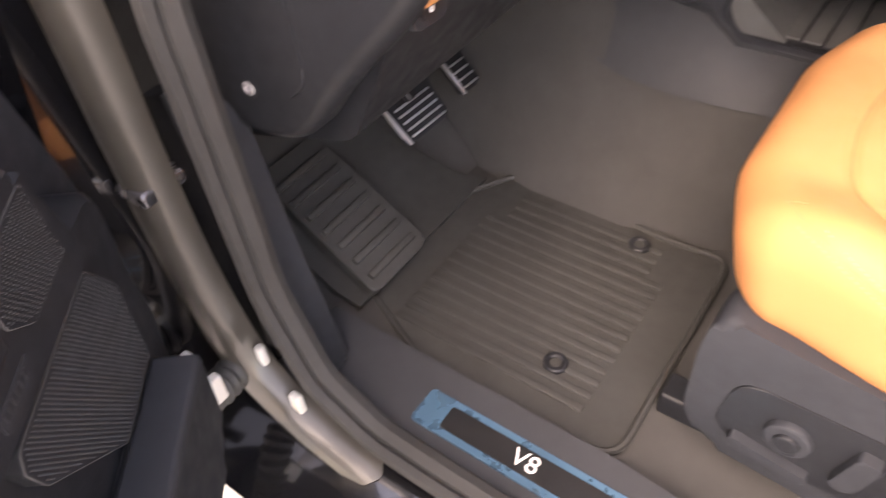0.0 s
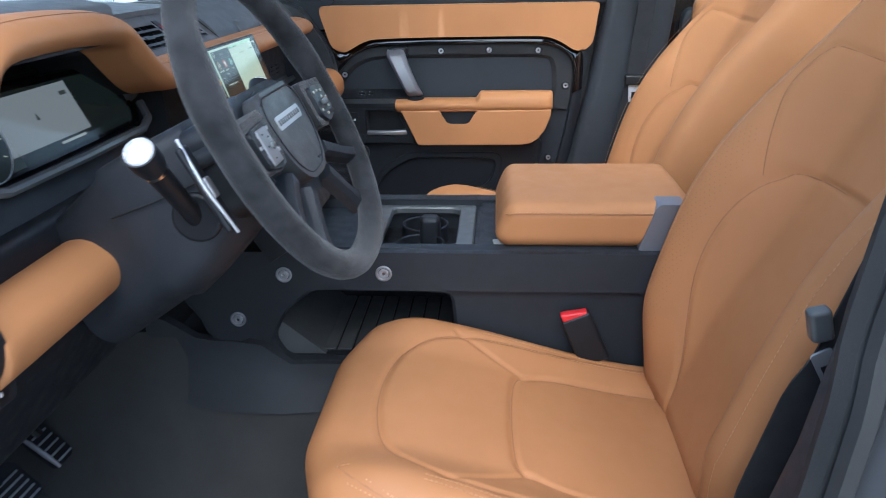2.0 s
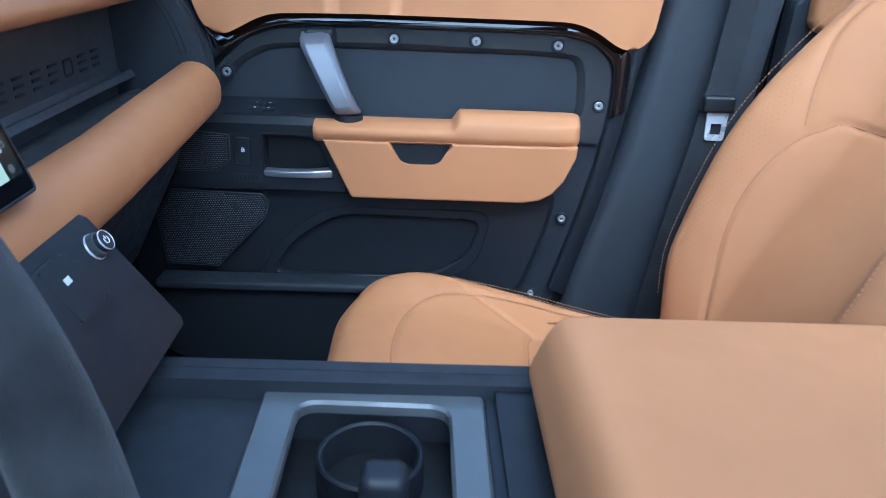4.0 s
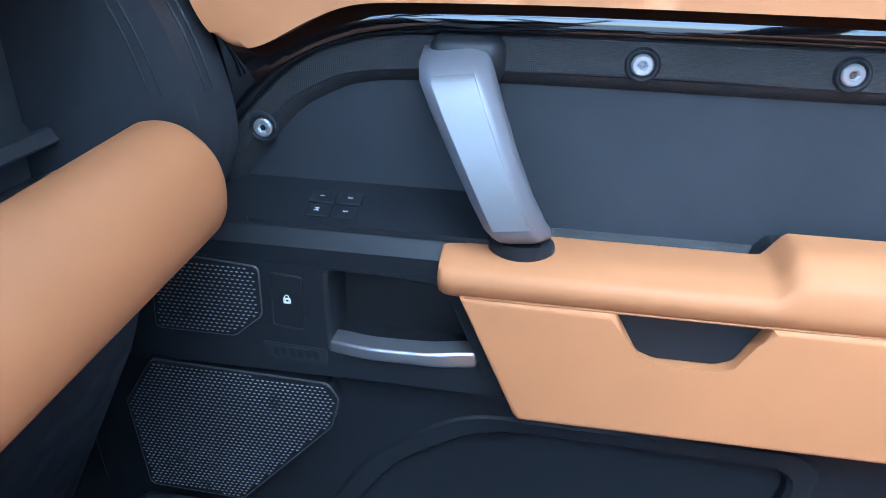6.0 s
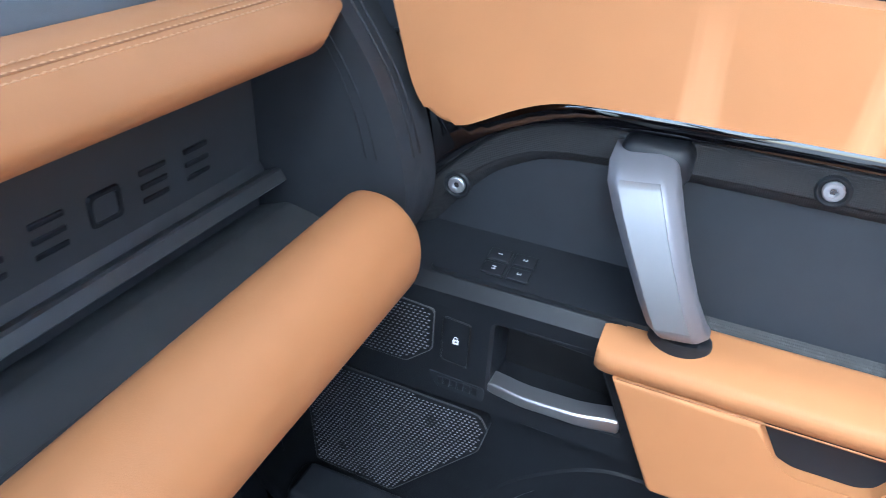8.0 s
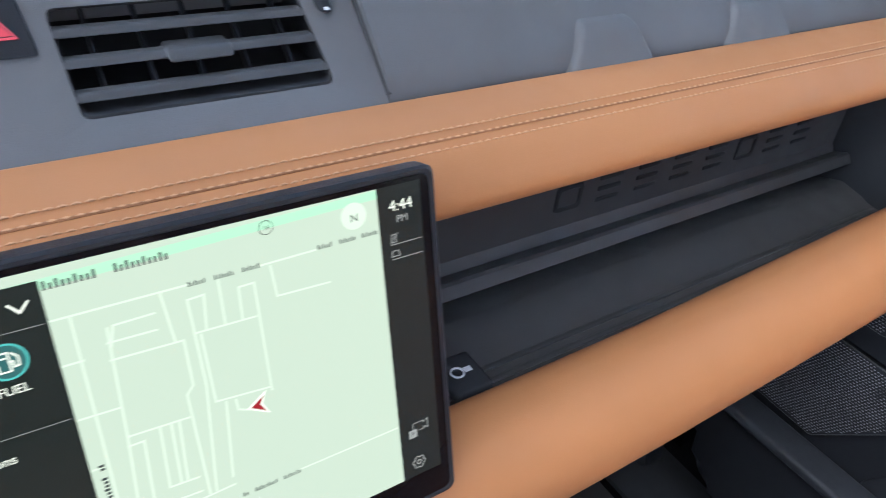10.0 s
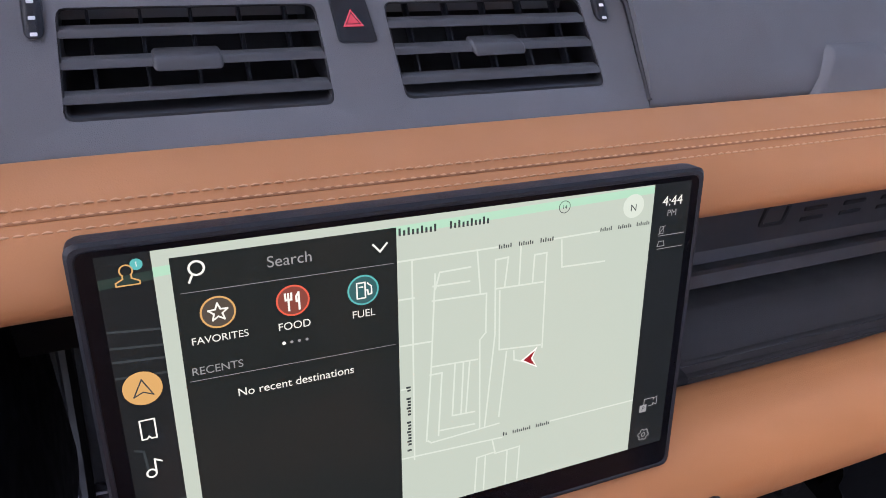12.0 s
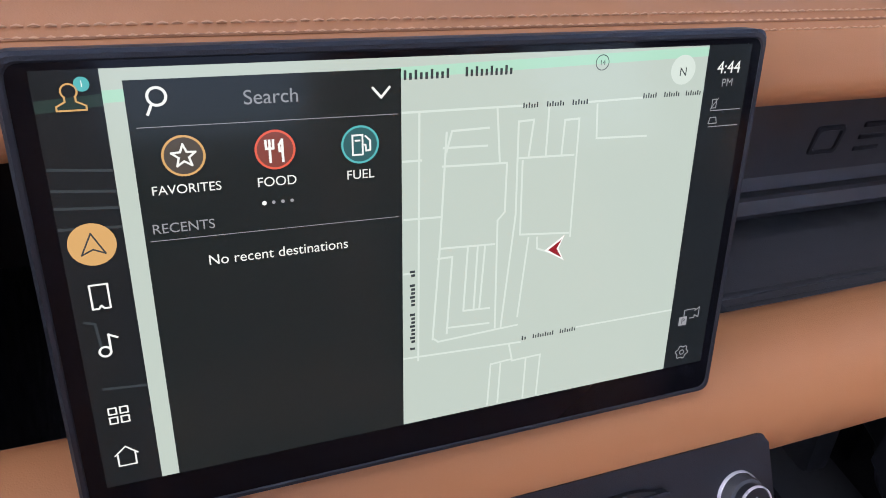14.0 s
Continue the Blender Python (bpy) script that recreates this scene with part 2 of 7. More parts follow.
def cast(poly, c, ang):
    """Where a ray from c at an angle leaves an outline."""
    d = Vector((math.cos(ang), math.sin(ang)))
    best = None
    for i in range(len(poly)):
        a, b = Vector(poly[i]) - c, Vector(poly[(i + 1) % len(poly)]) - c
        e = b - a
        den = d.x * e.y - d.y * e.x
        if abs(den) < 1e-12:
            continue
        t = (a.x * e.y - a.y * e.x) / den
        s = (a.x * d.y - a.y * d.x) / den
        if t > 1e-9 and -1e-6 <= s <= 1 + 1e-6 and (best is None or t > best):
            best = t
    return tuple(c + d * (best or 0))


def ring_plate(outer, inner, axis, a0, a1, bevel=0.003, centre=None, n=96):
    """A plate with a hole through it, both outlines seen whole from one centre."""
    c = Vector(centre) if centre else sum((Vector(p) for p in inner), Vector((0, 0))) / len(inner)
    angs = sorted({math.atan2(p[1] - c.y, p[0] - c.x) for p in list(outer) + list(inner)} | {2 * math.pi * i / n - math.pi for i in range(n)})
    o, i_ = [cast(outer, c, a) for a in angs], [cast(inner, c, a) for a in angs]
    bm = bmesh.new()
    s = 1 if a1 > a0 else -1

    def toward(p, q, d):
        v = Vector(q) - Vector(p)
        return tuple(Vector(p) + v.normalized() * min(d, v.length * 0.45)) if v.length > 1e-6 else p

    rings = []
    # narrow borders keep the shading of the flat face level
    for pts, a in ((o, a0), (o, a1 - s * bevel), ([toward(p, q, bevel) for p, q in zip(o, i_)], a1), ([toward(p, q, bevel * 1.4) for p, q in zip(o, i_)], a1),
                   ([toward(q, p, bevel * 1.4) for p, q in zip(o, i_)], a1), ([toward(q, p, bevel) for p, q in zip(o, i_)], a1), (i_, a1 - s * bevel), (i_, a0)):
        rings.append([bm.verts.new(to3(axis, p, a)) for p in pts])
    k = len(angs)
    for a, b in zip(rings, rings[1:] + rings[:1]):
        for j in range(k):
            bm.faces.new((a[j], a[(j + 1) % k], b[(j + 1) % k], b[j]))
    bmesh.ops.remove_doubles(bm, verts=bm.verts, dist=1e-5)
    return bm


def loft(rings, closed=True, caps=True, bm=None):
    """Skin over rings of points of one count."""
    bm = bm or bmesh.new()
    vs = [[bm.verts.new(p) for p in r] for r in rings]
    k = len(vs[0])
    for a, b in zip(vs, vs[1:]):
        for j in range(k if closed else k - 1):
            bm.faces.new((a[j], a[(j + 1) % k], b[(j + 1) % k], b[j]))
    if caps and closed:
        bm.faces.new(vs[0])
        bm.faces.new(vs[-1])
    return bm


def tube(path, r, n=8, closed=False, bm=None, flat=1.0):
    """A round bar along points; r is one radius or one for each point."""
    path = [Vector(p) for p in path]
    k = len(path)
    rs = r if isinstance(r, (list, tuple)) else [r] * k
    rings, up = [], None
    for i, p in enumerate(path):
        a = path[i - 1] if (i or closed) else p
        b = path[(i + 1) % k] if (i < k - 1 or closed) else p
        t = (b - a).normalized()
        if up is None:
            up = t.orthogonal().normalized()
        up = (up - t * up.dot(t)).normalized()
        side = t.cross(up)
        rings.append([p + rs[i] * (math.cos(q) * up + flat * math.sin(q) * side) for q in (2 * math.pi * j / n for j in range(n))])
    if closed:
        return loft(rings + [rings[0]], True, False, bm)
    return loft(rings, True, True, bm)


def disc(c, axis, r, depth, n=24, bevel=0.0, r2=None):
    """A round plate or cone standing from c along +axis by depth (may be negative)."""
    u, v = {"x": (1, 2), "y": (0, 2), "z": (0, 1)}[axis]
    w = "xyz".index(axis)
    poly = [(c[u] + r * math.cos(2 * math.pi * i / n), c[v] + r * math.sin(2 * math.pi * i / n)) for i in range(n)]
    return prism(poly, axis, c[w], c[w] + depth, bevel)


def rbox(c, h, r, seg=4, counts=(2, 2, 2), shape=None):
    """A box at c with half sizes h and rounded edges of radius r, its faces cut into counts; shape moves each point (in box space) with its normal."""
    r = min(r, min(h) * 0.999)

    def line(hw, n):
        core = [-hw + r + (2 * hw - 2 * r) * i / n for i in range(n + 1)]
        edge = [math.tan(math.pi / 4 * j / seg) for j in range(1, seg + 1)]
        return [core[0] - r * e for e in reversed(edge)] + core + [core[-1] + r * e for e in edge]

    ls = [line(h[i], counts[i]) for i in range(3)]
    bm = bmesh.new()
    seen = {}

    def vert(p):
        q = Vector(max(-h[i] + r, min(h[i] - r, p[i])) for i in range(3))
        d = Vector(p) - q
        nrm = d.normalized() if d.length > 1e-9 else Vector((0, 0, 1))
        out = q + nrm * r
        key = tuple(round(v, 6) for v in out)
        if key not in seen:
            if shape:
                out = Vector(shape(out, nrm))
            seen[key] = bm.verts.new(out + Vector(c))
        return seen[key]

    for ax in range(3):
        u, v = [i for i in range(3) if i != ax]
        for s in (-1, 1):
            for i in range(len(ls[u]) - 1):
                for j in range(len(ls[v]) - 1):
                    quad = []
                    for a, b in ((i, j), (i + 1, j), (i + 1, j + 1), (i, j + 1)):
                        p = [0, 0, 0]
                        p[ax], p[u], p[v] = s * h[ax], ls[u][a], ls[v][b]
                        w = vert(p)
                        if w not in quad:
                            quad.append(w)
                    if len(quad) > 2:
                        try:
                            bm.faces.new(quad)
                        except ValueError:
                            pass
    return bm


def words(text, size, mat, name, parent, m, label="", align="CENTER", depth=0.0002):
    """Lettering in the built-in font, as a mesh; m places its baseline plane."""
    cu = bpy.data.curves.new(name, "FONT")
    cu.body, cu.size, cu.align_x, cu.align_y, cu.extrude = text, size, align, "CENTER", depth
    tmp = bpy.data.objects.new(name, cu)
    me = bpy.data.meshes.new_from_object(tmp)
    bpy.data.objects.remove(tmp)
    bpy.data.curves.remove(cu)
    me.transform(m)
    bm = bmesh.new()
    bm.from_mesh(me)
    bpy.data.meshes.remove(me)
    return part(name, bm, mat, parent, label)


def smooth(t):
    t = max(0.0, min(1.0, t))
    return t * t * (3 - 2 * t)


def near(p, poly, closed=False):
    """The distance from a flat point to a line of points."""
    x, y = p
    best = 1e9
    for a, b in zip(poly, poly[1:] + (poly[:1] if closed else [])):
        dx, dy = b[0] - a[0], b[1] - a[1]
        t = max(0.0, min(1.0, ((x - a[0]) * dx + (y - a[1]) * dy) / (dx * dx + dy * dy + 1e-12)))
        best = min(best, math.hypot(x - a[0] - t * dx, y - a[1] - t * dy))
    return best


def bolt(name, c, axis, sign, parent, r=0.0095, ring_mat=None):
    """A socket-head bolt in a dished washer: a dark ring, a steel head and its hexagon socket."""
    w = "xyz".index(axis)
    u, v = {"x": (1, 2), "y": (0, 2), "z": (0, 1)}[axis]

    def circle(rad, n=24):
        return [(c[u] + rad * math.cos(2 * math.pi * i / n), c[v] + rad * math.sin(2 * math.pi * i / n)) for i in range(n)]

    ring = part(name, ring_plate(circle(r * 1.5), circle(r), axis, c[w] - sign * 0.002, c[w] + sign * 0.002, 0.0015, n=24), ring_mat or HARD, parent)
    part("bolt_head", ring_plate(circle(r * 0.92), circle(r * 0.34, 6), axis, c[w] - sign * 0.002, c[w] + sign * 0.0028, 0.0012, n=24), BOLT, ring, "bright steel bolt head")
    part("socket", prism(circle(r * 0.5, 6), axis, c[w] - sign * 0.002, c[w] + sign * 0.0008), GRILLE, ring)
    return ring


# ---- setting: ground, body shell, glass ----
whole("ground", prism([(-60, -60), (60, -60), (60, 60), (-60, 60)], "z", -0.75, -0.62), CONCRETE, "pale concrete ground outside the car", "ground", kind="structure")

floor_bm = bmesh.new()
for x0, x1 in ((-0.72, -0.17), (0.17, 0.72)):
    prism([(x0, -2.0), (x1, -2.0), (x1, 0.30), (x0, 0.30)], "z", -0.05, -0.012, bm=floor_bm)
    # rising toe board
    add(floor_bm, loft([[(x, 0.29, -0.05), (x, 0.29, -0.012), (x, 0.42, 0.06), (x, 0.56, 0.26), (x, 0.60, 0.26), (x, 0.60, -0.05)] for x in (x0, x1)]))
floor = whole("floor", floor_bm, CARPET, "charcoal carpet on the footwell floor", "floor", kind="structure")

tunnel = [(-0.19, -0.05), (-0.185, 0.10), (-0.165, 0.20), (-0.14, 0.26), (0.14, 0.26), (0.165, 0.20), (0.185, 0.10), (0.19, -0.05)]
wide = [(-0.31, -0.05), (-0.275, 0.03), (-0.215, 0.15), (-0.165, 0.292), (0.165, 0.292), (0.215, 0.15), (0.275, 0.03), (0.31, -0.05)]
tall = [(a, 0.36 if b > 0.25 else b) for a, b in wide]
flare = [(-0.26, -0.05), (-0.235, 0.03), (-0.170, 0.14), (-0.150, 0.34), (0.150, 0.34), (0.170, 0.14), (0.235, 0.03), (0.26, -0.05)]
tun = loft([[(x, y, z) for x, z in prof] for y, prof in
            ((-1.9, tunnel), (-0.30, tunnel), (-0.16, [(a * 0.4 + c * 0.6, b * 0.4 + d * 0.6) for (a, b), (c, d) in zip(tunnel, wide)]), (-0.02, wide), (0.075, wide), (0.105, tall), (0.16, tall), (0.28, [(a * 0.5 + c * 0.5, b * 0.5 + d * 0.5) for (a, b), (c, d) in zip(tall, flare)]), (0.35, flare), (0.62, flare))])
whole("transmission_tunnel", tun, CARPET, "charcoal carpeted tunnel between the footwells", "tunnel", kind="structure", sharp=60)

whole("wall_firewall", prism(rounded([(-0.80, -0.05), (0.80, -0.05), (0.80, 0.80), (-0.80, 0.80)], 0.05), "y", 0.70, 0.60), CARPET, "dark lined bulkhead ahead of the pedals", "wall", kind="structure")
whole("wall_rear", prism([(-0.80, -0.05), (0.80, -0.05), (0.80, 0.95), (-0.80, 0.95)], "y", -2.10, -2.05), CARPET, "dark trim behind the rear bench", "wall", kind="structure")

# unseen roof and headliner, kept pale for bounce; glazed opening added to admit light
roof_hole = rounded([(-0.52, -0.21), (0.52, -0.21), (0.52, -1.90), (-0.52, -1.90)], 0.06)
roof_bm = ring_plate(rounded([(-0.74, 0.15), (0.74, 0.15), (0.74, -2.12), (-0.74, -2.12)], 0.05), roof_hole, "z", 1.435, 1.39, 0.012)
whole("ceiling", roof_bm, HEADLINER, "light grey headliner under the roof", "ceiling", kind="structure")
rg_ = whole("window_added_roof_light", rbox((0, -1.055, 1.4335), (0.515, 0.84, 0.003), 0.002, 1, (1, 1, 1)), GLASS, "unseen roof glass added to let daylight in", "window", kind="structure")
rg_.visible_shadow = False
whole("roof", ring_plate(rounded([(-0.80, 0.22), (0.80, 0.22), (0.80, -2.18), (-0.80, -2.18)], 0.08), roof_hole, "z", 1.436, 1.50, 0.02), PAINT, "black painted roof panel", "roof", kind="structure")

E_SILL = [(0.83, -0.20), (0.99, -0.20), (0.995, 0.0), (0.90, 0.015), (0.83, 0.03), (0.74, 0.03), (0.72, -0.02), (0.72, -0.20)]
for s, nm in ((-1, "wall_sill_driver"), (1, "wall_sill_passenger")):
    whole(nm, loft([[(s * x, y, z) for x, z in E_SILL] for y in (-2.05, 0.30)]), PAINT, "black painted door sill of the body", "sill", kind="structure")


def pillar(name, path, size, mat, label):
    """A body pillar: a rounded beam along points."""
    rings = []
    for (p, (a, b)) in zip(path, size):
        rings.append([(p[0] + u, p[1] + v, p[2]) for u, v in rounded([(-a, -b), (a, -b), (a, b), (-a, b)], min(a, b) * 0.6, 4)])
    return whole(name, loft(rings), mat, label, "pillar", kind="structure", sharp=50)


for s, nm in ((-1, "driver"), (1, "passenger")):
    pillar("pillar_b_" + nm, [(s * 0.83, -0.715, 0.0), (s * 0.83, -0.760, 0.35), (s * 0.825, -0.815, 0.60), (s * 0.815, -0.855, 0.90), (s * 0.735, -0.93, 1.40)],
           [(0.06, 0.12), (0.06, 0.11), (0.055, 0.10), (0.045, 0.09), (0.04, 0.07)], PILLAR, "dark grey plastic cover of the middle pillar")
    pillar("pillar_a_" + nm, [(s * 0.80, 0.52, 0.80), (s * 0.78, 0.40, 0.98), (s * 0.72, 0.12, 1.40)],
           [(0.035, 0.06), (0.03, 0.05), (0.03, 0.05)], SOFT, "dark grey cover of the windscreen pillar")
    pillar("pillar_c_" + nm, [(s * 0.80, -2.0, 0.0), (s * 0.80, -2.0, 0.85), (s * 0.72, -2.02, 1.40)],
           [(0.06, 0.12), (0.05, 0.12), (0.04, 0.10)], SOFT, "dark grey rear pillar")
    outer = [(-0.66, -0.15), (-0.70, 0.20), (-0.752, 0.50), (-0.788, 0.86), (-0.86, 1.40), (-0.96, 1.40), (-0.93, 0.86), (-0.90, 0.30), (-0.82, -0.15)]
    whole("wall_pillar_skin_" + nm, prism(rounded(outer, 0.02), "x", s * 0.886, s * 0.93, 0.012), PAINT, "black painted outside of the middle pillar", "body side", kind="structure")
    # lower side of the body ahead of the door
    kick = [(0.30, -0.2), (0.75, -0.2), (0.75, 0.82), (0.44, 0.82), (0.36, 0.62), (0.30, 0.30)]
    whole("wall_kick_" + nm, prism(rounded(kick, 0.03), "x", s * 0.98, s * 0.79, 0.02), PAINT, "black painted front body side and hinge post", "body side", kind="structure")
    whole("wall_kick_trim_" + nm, prism(rounded([(0.17, 0.02), (0.60, -0.02), (0.60, 0.45), (0.25, 0.45), (0.22, 0.25)], 0.03), "x", s * 0.810, s * 0.768, 0.012), SOFT, "dark grey kick panel beside the footwell", "trim", kind="structure")
    # rear door or side behind the middle pillar
    rear = [(-0.80, -0.15), (-2.1, -0.15), (-2.1, 0.86), (-0.90, 0.86), (-0.86, 0.55), (-0.79, 0.25)]
    whole("wall_rear_side_" + nm, prism(rounded(rear, 0.03), "x", s * 0.97, s * 0.86, 0.01), PAINT, "black painted rear door of the car", "body side", kind="structure")
    whole("wall_rear_trim_" + nm, prism(rounded([(-0.95, 0.0), (-2.0, 0.0), (-2.0, 0.84), (-0.97, 0.84)], 0.03), "x", s * 0.855, s * 0.815, 0.012), SOFT, "dark inner trim of the rear door", "trim", kind="structure")
    whole("wall_rear_pad_" + nm, rbox((s * 0.80, -1.45, 0.82), (0.03, 0.46, 0.05), 0.025), TAN, "tan leather top pad of the rear door", "trim", kind="structure")
    # side glass
    for a, b, n2 in ((0.30, -0.80, "front"), (-0.92, -1.90, "rear")):
        if s < 0 and n2 == "front":
            continue
        g = whole(f"window_{nm}_{n2}", loft([[(s * 0.83, a, 0.80), (s * 0.835, a, 0.80), (s * 0.765, a - (0.28 if a > 0 else 0.0), 1.40), (s * 0.76, a - (0.28 if a > 0 else 0.0), 1.40)],
                                             [(s * 0.83, b, 0.80), (s * 0.835, b, 0.80), (s * 0.765, b, 1.40), (s * 0.76, b, 1.40)]]), GLASS, "clear side window glass", "window", kind="structure")
        g.visible_shadow = False
ws = whole("windscreen", loft([[(-0.76, 0.60, 0.86), (0.76, 0.60, 0.86), (0.76, 0.605, 0.865), (-0.76, 0.605, 0.865)],
                               [(-0.68, 0.12, 1.41), (0.68, 0.12, 1.41), (0.68, 0.125, 1.415), (-0.68, 0.125, 1.415)]]), GLASS, "clear windscreen glass", "window", kind="structure")
ws.visible_shadow = False
whole("bonnet", rbox((0, 1.30, 0.72), (0.86, 0.62, 0.06), 0.05, 4, (1, 1, 1)), PAINT, "black painted bonnet ahead of the windscreen", "bonnet", kind="structure")

# plain front wings close the body under the bonnet
for s, nm in ((-1, "driver"), (1, "passenger")):
    whole("wall_wing_" + nm, prism(rounded([(0.76, -0.20), (1.90, -0.20), (1.92, 0.62), (1.86, 0.72), (0.76, 0.72)], 0.05), "x", s * 0.80, s * 0.97, 0.03, 3), PAINT, "black painted front wing of the body", "body side", kind="structure")
whole("wall_nose", prism(rounded([(-0.80, -0.10), (0.80, -0.10), (0.80, 0.66), (-0.80, 0.66)], 0.04), "y", 1.80, 1.90, 0.02), PAINT, "black painted front end of the body", "body front", kind="structure")

# sill tread plates
for s, nm in ((-1, "driver"), (1, "passenger")):
    sill = thing("tread_plate", "dark sill plate with a lit blue strip and V8 lettering", "sill plate", (s * 0.79, -0.15, 0.03))
    part("base", prism(rounded([(s * 0.705, 0.26), (s * 0.85, 0.26), (s * 0.85, -0.58), (s * 0.735, -0.58), (s * 0.705, -0.20)], 0.012), "z", 0.026, 0.036, 0.003), PILLAR, sill)
    part("insert", prism(rounded([(s * 0.745, 0.045), (s * 0.80, 0.045), (s * 0.80, -0.34), (s * 0.745, -0.34)], 0.006), "z", 0.034, 0.039, 0.001), SILL_METAL, sill, "blue grey metal insert")
    part("panel", prism(rounded([(s * 0.755, 0.005), (s * 0.79, 0.005), (s * 0.79, -0.30), (s * 0.755, -0.30)], 0.004), "z", 0.037, 0.0405, 0.0008), DEEP, sill)
    words("V8", 0.034, WHITE_MARK, "lettering", sill, Matrix.Translation((s * 0.773, -0.115, 0.0412)) @ pose(0, 0, 0, 0, 0, s * 90), "white V8 letters")

# door seals round the openings
for s, nm in ((-1, "driver"), (1, "passenger")):
    seal = [(0.215, 0.86), (0.195, 0.62), (0.190, 0.45), (0.185, 0.26), (0.140, 0.12), (0.05, 0.060), (-0.30, 0.05), (-0.52, 0.06), (-0.605, 0.13), (-0.648, 0.30), (-0.692, 0.48), (-0.716, 0.60), (-0.727, 0.72), (-0.748, 0.88), (-0.84, 1.36)]
    pts = []
    for i in range(len(seal) - 1):
        for j in range(6):
            t = j / 6
            pts.append((s * (0.845 if seal[i][1] < 0.7 else 0.835), seal[i][0] * (1 - t) + seal[i + 1][0] * t, seal[i][1] * (1 - t) + seal[i + 1][1] * t))
    sm = [pts[0]] + [tuple((Vector(pts[i - 1]) + Vector(pts[i]) * 2 + Vector(pts[i + 1])) / 4) for i in range(1, len(pts) - 1)] + [pts[-1]]
    sl = thing("door_seal", "grey ribbed rubber seal round the door opening", "seal", (s * 0.845, 0, 0.05))
    part("lip", tube(sm, 0.017, 8), SEAL, sl)
    part("rib", tube([(x + s * 0.022, y, z) for x, y, z in sm], 0.010, 6), SEAL, sl)
    part("rib", tube([(x + s * 0.012, y + 0.020 * smooth((y - 0.05) / 0.1), z - 0.012 * smooth((0.25 - z) / 0.1)) for x, y, z in sm], 0.007, 6), SEAL, sl)


# ---- seats ----
def stitch_row(path, parent, mat=TAN_STITCH, step=0.0062, r=0.0007, name="stitching", length=0.0042):
    """A row of short thread stitches along a line of points: countless, one part."""
    bm = bmesh.new()
    pts = [Vector(p) for p in path]
    left = 0.0
    for a, b in zip(pts, pts[1:]):
        d = b - a
        s = left
        while s < d.length:
            p = a + d.normalized() * s
            q = p + d.normalized() * length
            tube([p, (p + q) / 2 + Vector((0, 0, r * 0.6)), q], [r * 0.5, r, r * 0.5], 5, bm=bm)
            s += step
        left = s - d.length
    ob = part(name, bm, mat, parent)
    ob["kind"] = "stuff"
    return ob


def smooth_path(pts, n=6):
    """A flowing line through points."""
    out = []
    P = [Vector(p) for p in pts]
    P = [P[0] * 2 - P[1]] + P + [P[-1] * 2 - P[-2]]
    for i in range(1, len(P) - 2):
        for j in range(n):
            t = j / n
            out.append(0.5 * (2 * P[i] + (P[i + 1] - P[i - 1]) * t + (2 * P[i - 1] - 5 * P[i] + 4 * P[i + 1] - P[i + 2]) * t * t + (3 * P[i] - P[i - 1] - 3 * P[i + 1] + P[i + 2]) * t ** 3))
    return out + [P[-2]]


U_SEAM = [(-0.20, -0.40), (-0.195, -0.10), (-0.185, 0.08), (-0.15, 0.175), (-0.06, 0.206), (0.06, 0.206), (0.15, 0.175), (0.185, 0.08), (0.195, -0.10), (0.20, -0.40)]
INSERT = [(-0.145, -0.40), (-0.14, -0.10), (-0.125, -0.01), (-0.09, 0.022), (0.09, 0.022), (0.125, -0.01), (0.14, -0.10), (0.145, -0.40)]
EDGE = [(-0.226, -0.34), (-0.226, 0.20), (-0.19, 0.262), (0.19, 0.262), (0.226, 0.20), (0.226, -0.34)]
BACK_U = [(-0.150, -0.035), (-0.172, 0.04), (-0.190, 0.10), (-0.185, 0.155), (-0.15, 0.167), (0.0, 0.168), (0.15, 0.167), (0.185, 0.155), (0.190, 0.10), (0.172, 0.04), (0.150, -0.035)]
BACK_IN = [(-0.105, -0.42), (-0.135, -0.30), (-0.155, -0.20), (-0.155, -0.10), (-0.138, -0.03), (-0.10, -0.002), (0.10, -0.002), (0.138, -0.03), (0.155, -0.10), (0.155, -0.20), (0.135, -0.30), (0.105, -0.42)]


def flow(poly, n=5):
    return [tuple(p)[:2] for p in smooth_path([(a, b, 0) for a, b in poly], n)]


U_SEAM, INSERT, EDGE, BACK_U, BACK_IN = (flow(p) for p in (U_SEAM, INSERT, EDGE, BACK_U, BACK_IN))


@functools.lru_cache(None)
def cushion_top(x, y):
    """Height of the cushion's top over its box, at a place in the seat."""
    v = (0.30 - y) / 0.60
    z = 0.012 * smooth(v * 4) - 0.115 * smooth(v * 1.05) * 0.95
    z += 0.021 * smooth((abs(x) - 0.12) / 0.09) * smooth((0.31 - y) / 0.12)
    inside = abs(x) < 0.135 and y < 0.0
    z += 0.006 * (1 - (x / 0.13) ** 2) * smooth(-y / 0.06) if inside else 0
    z -= 0.0042 * math.exp(-(near((x, y), U_SEAM) / 0.0042) ** 2)
    z -= 0.0060 * math.exp(-(near((x, y), INSERT) / 0.0045) ** 2)
    for k in (-1, 1):
        z -= 0.0035 * math.exp(-(near((x, y), [(k * 0.188, 0.115), (k * 0.118, 0.0)]) / 0.0042) ** 2)
    return z


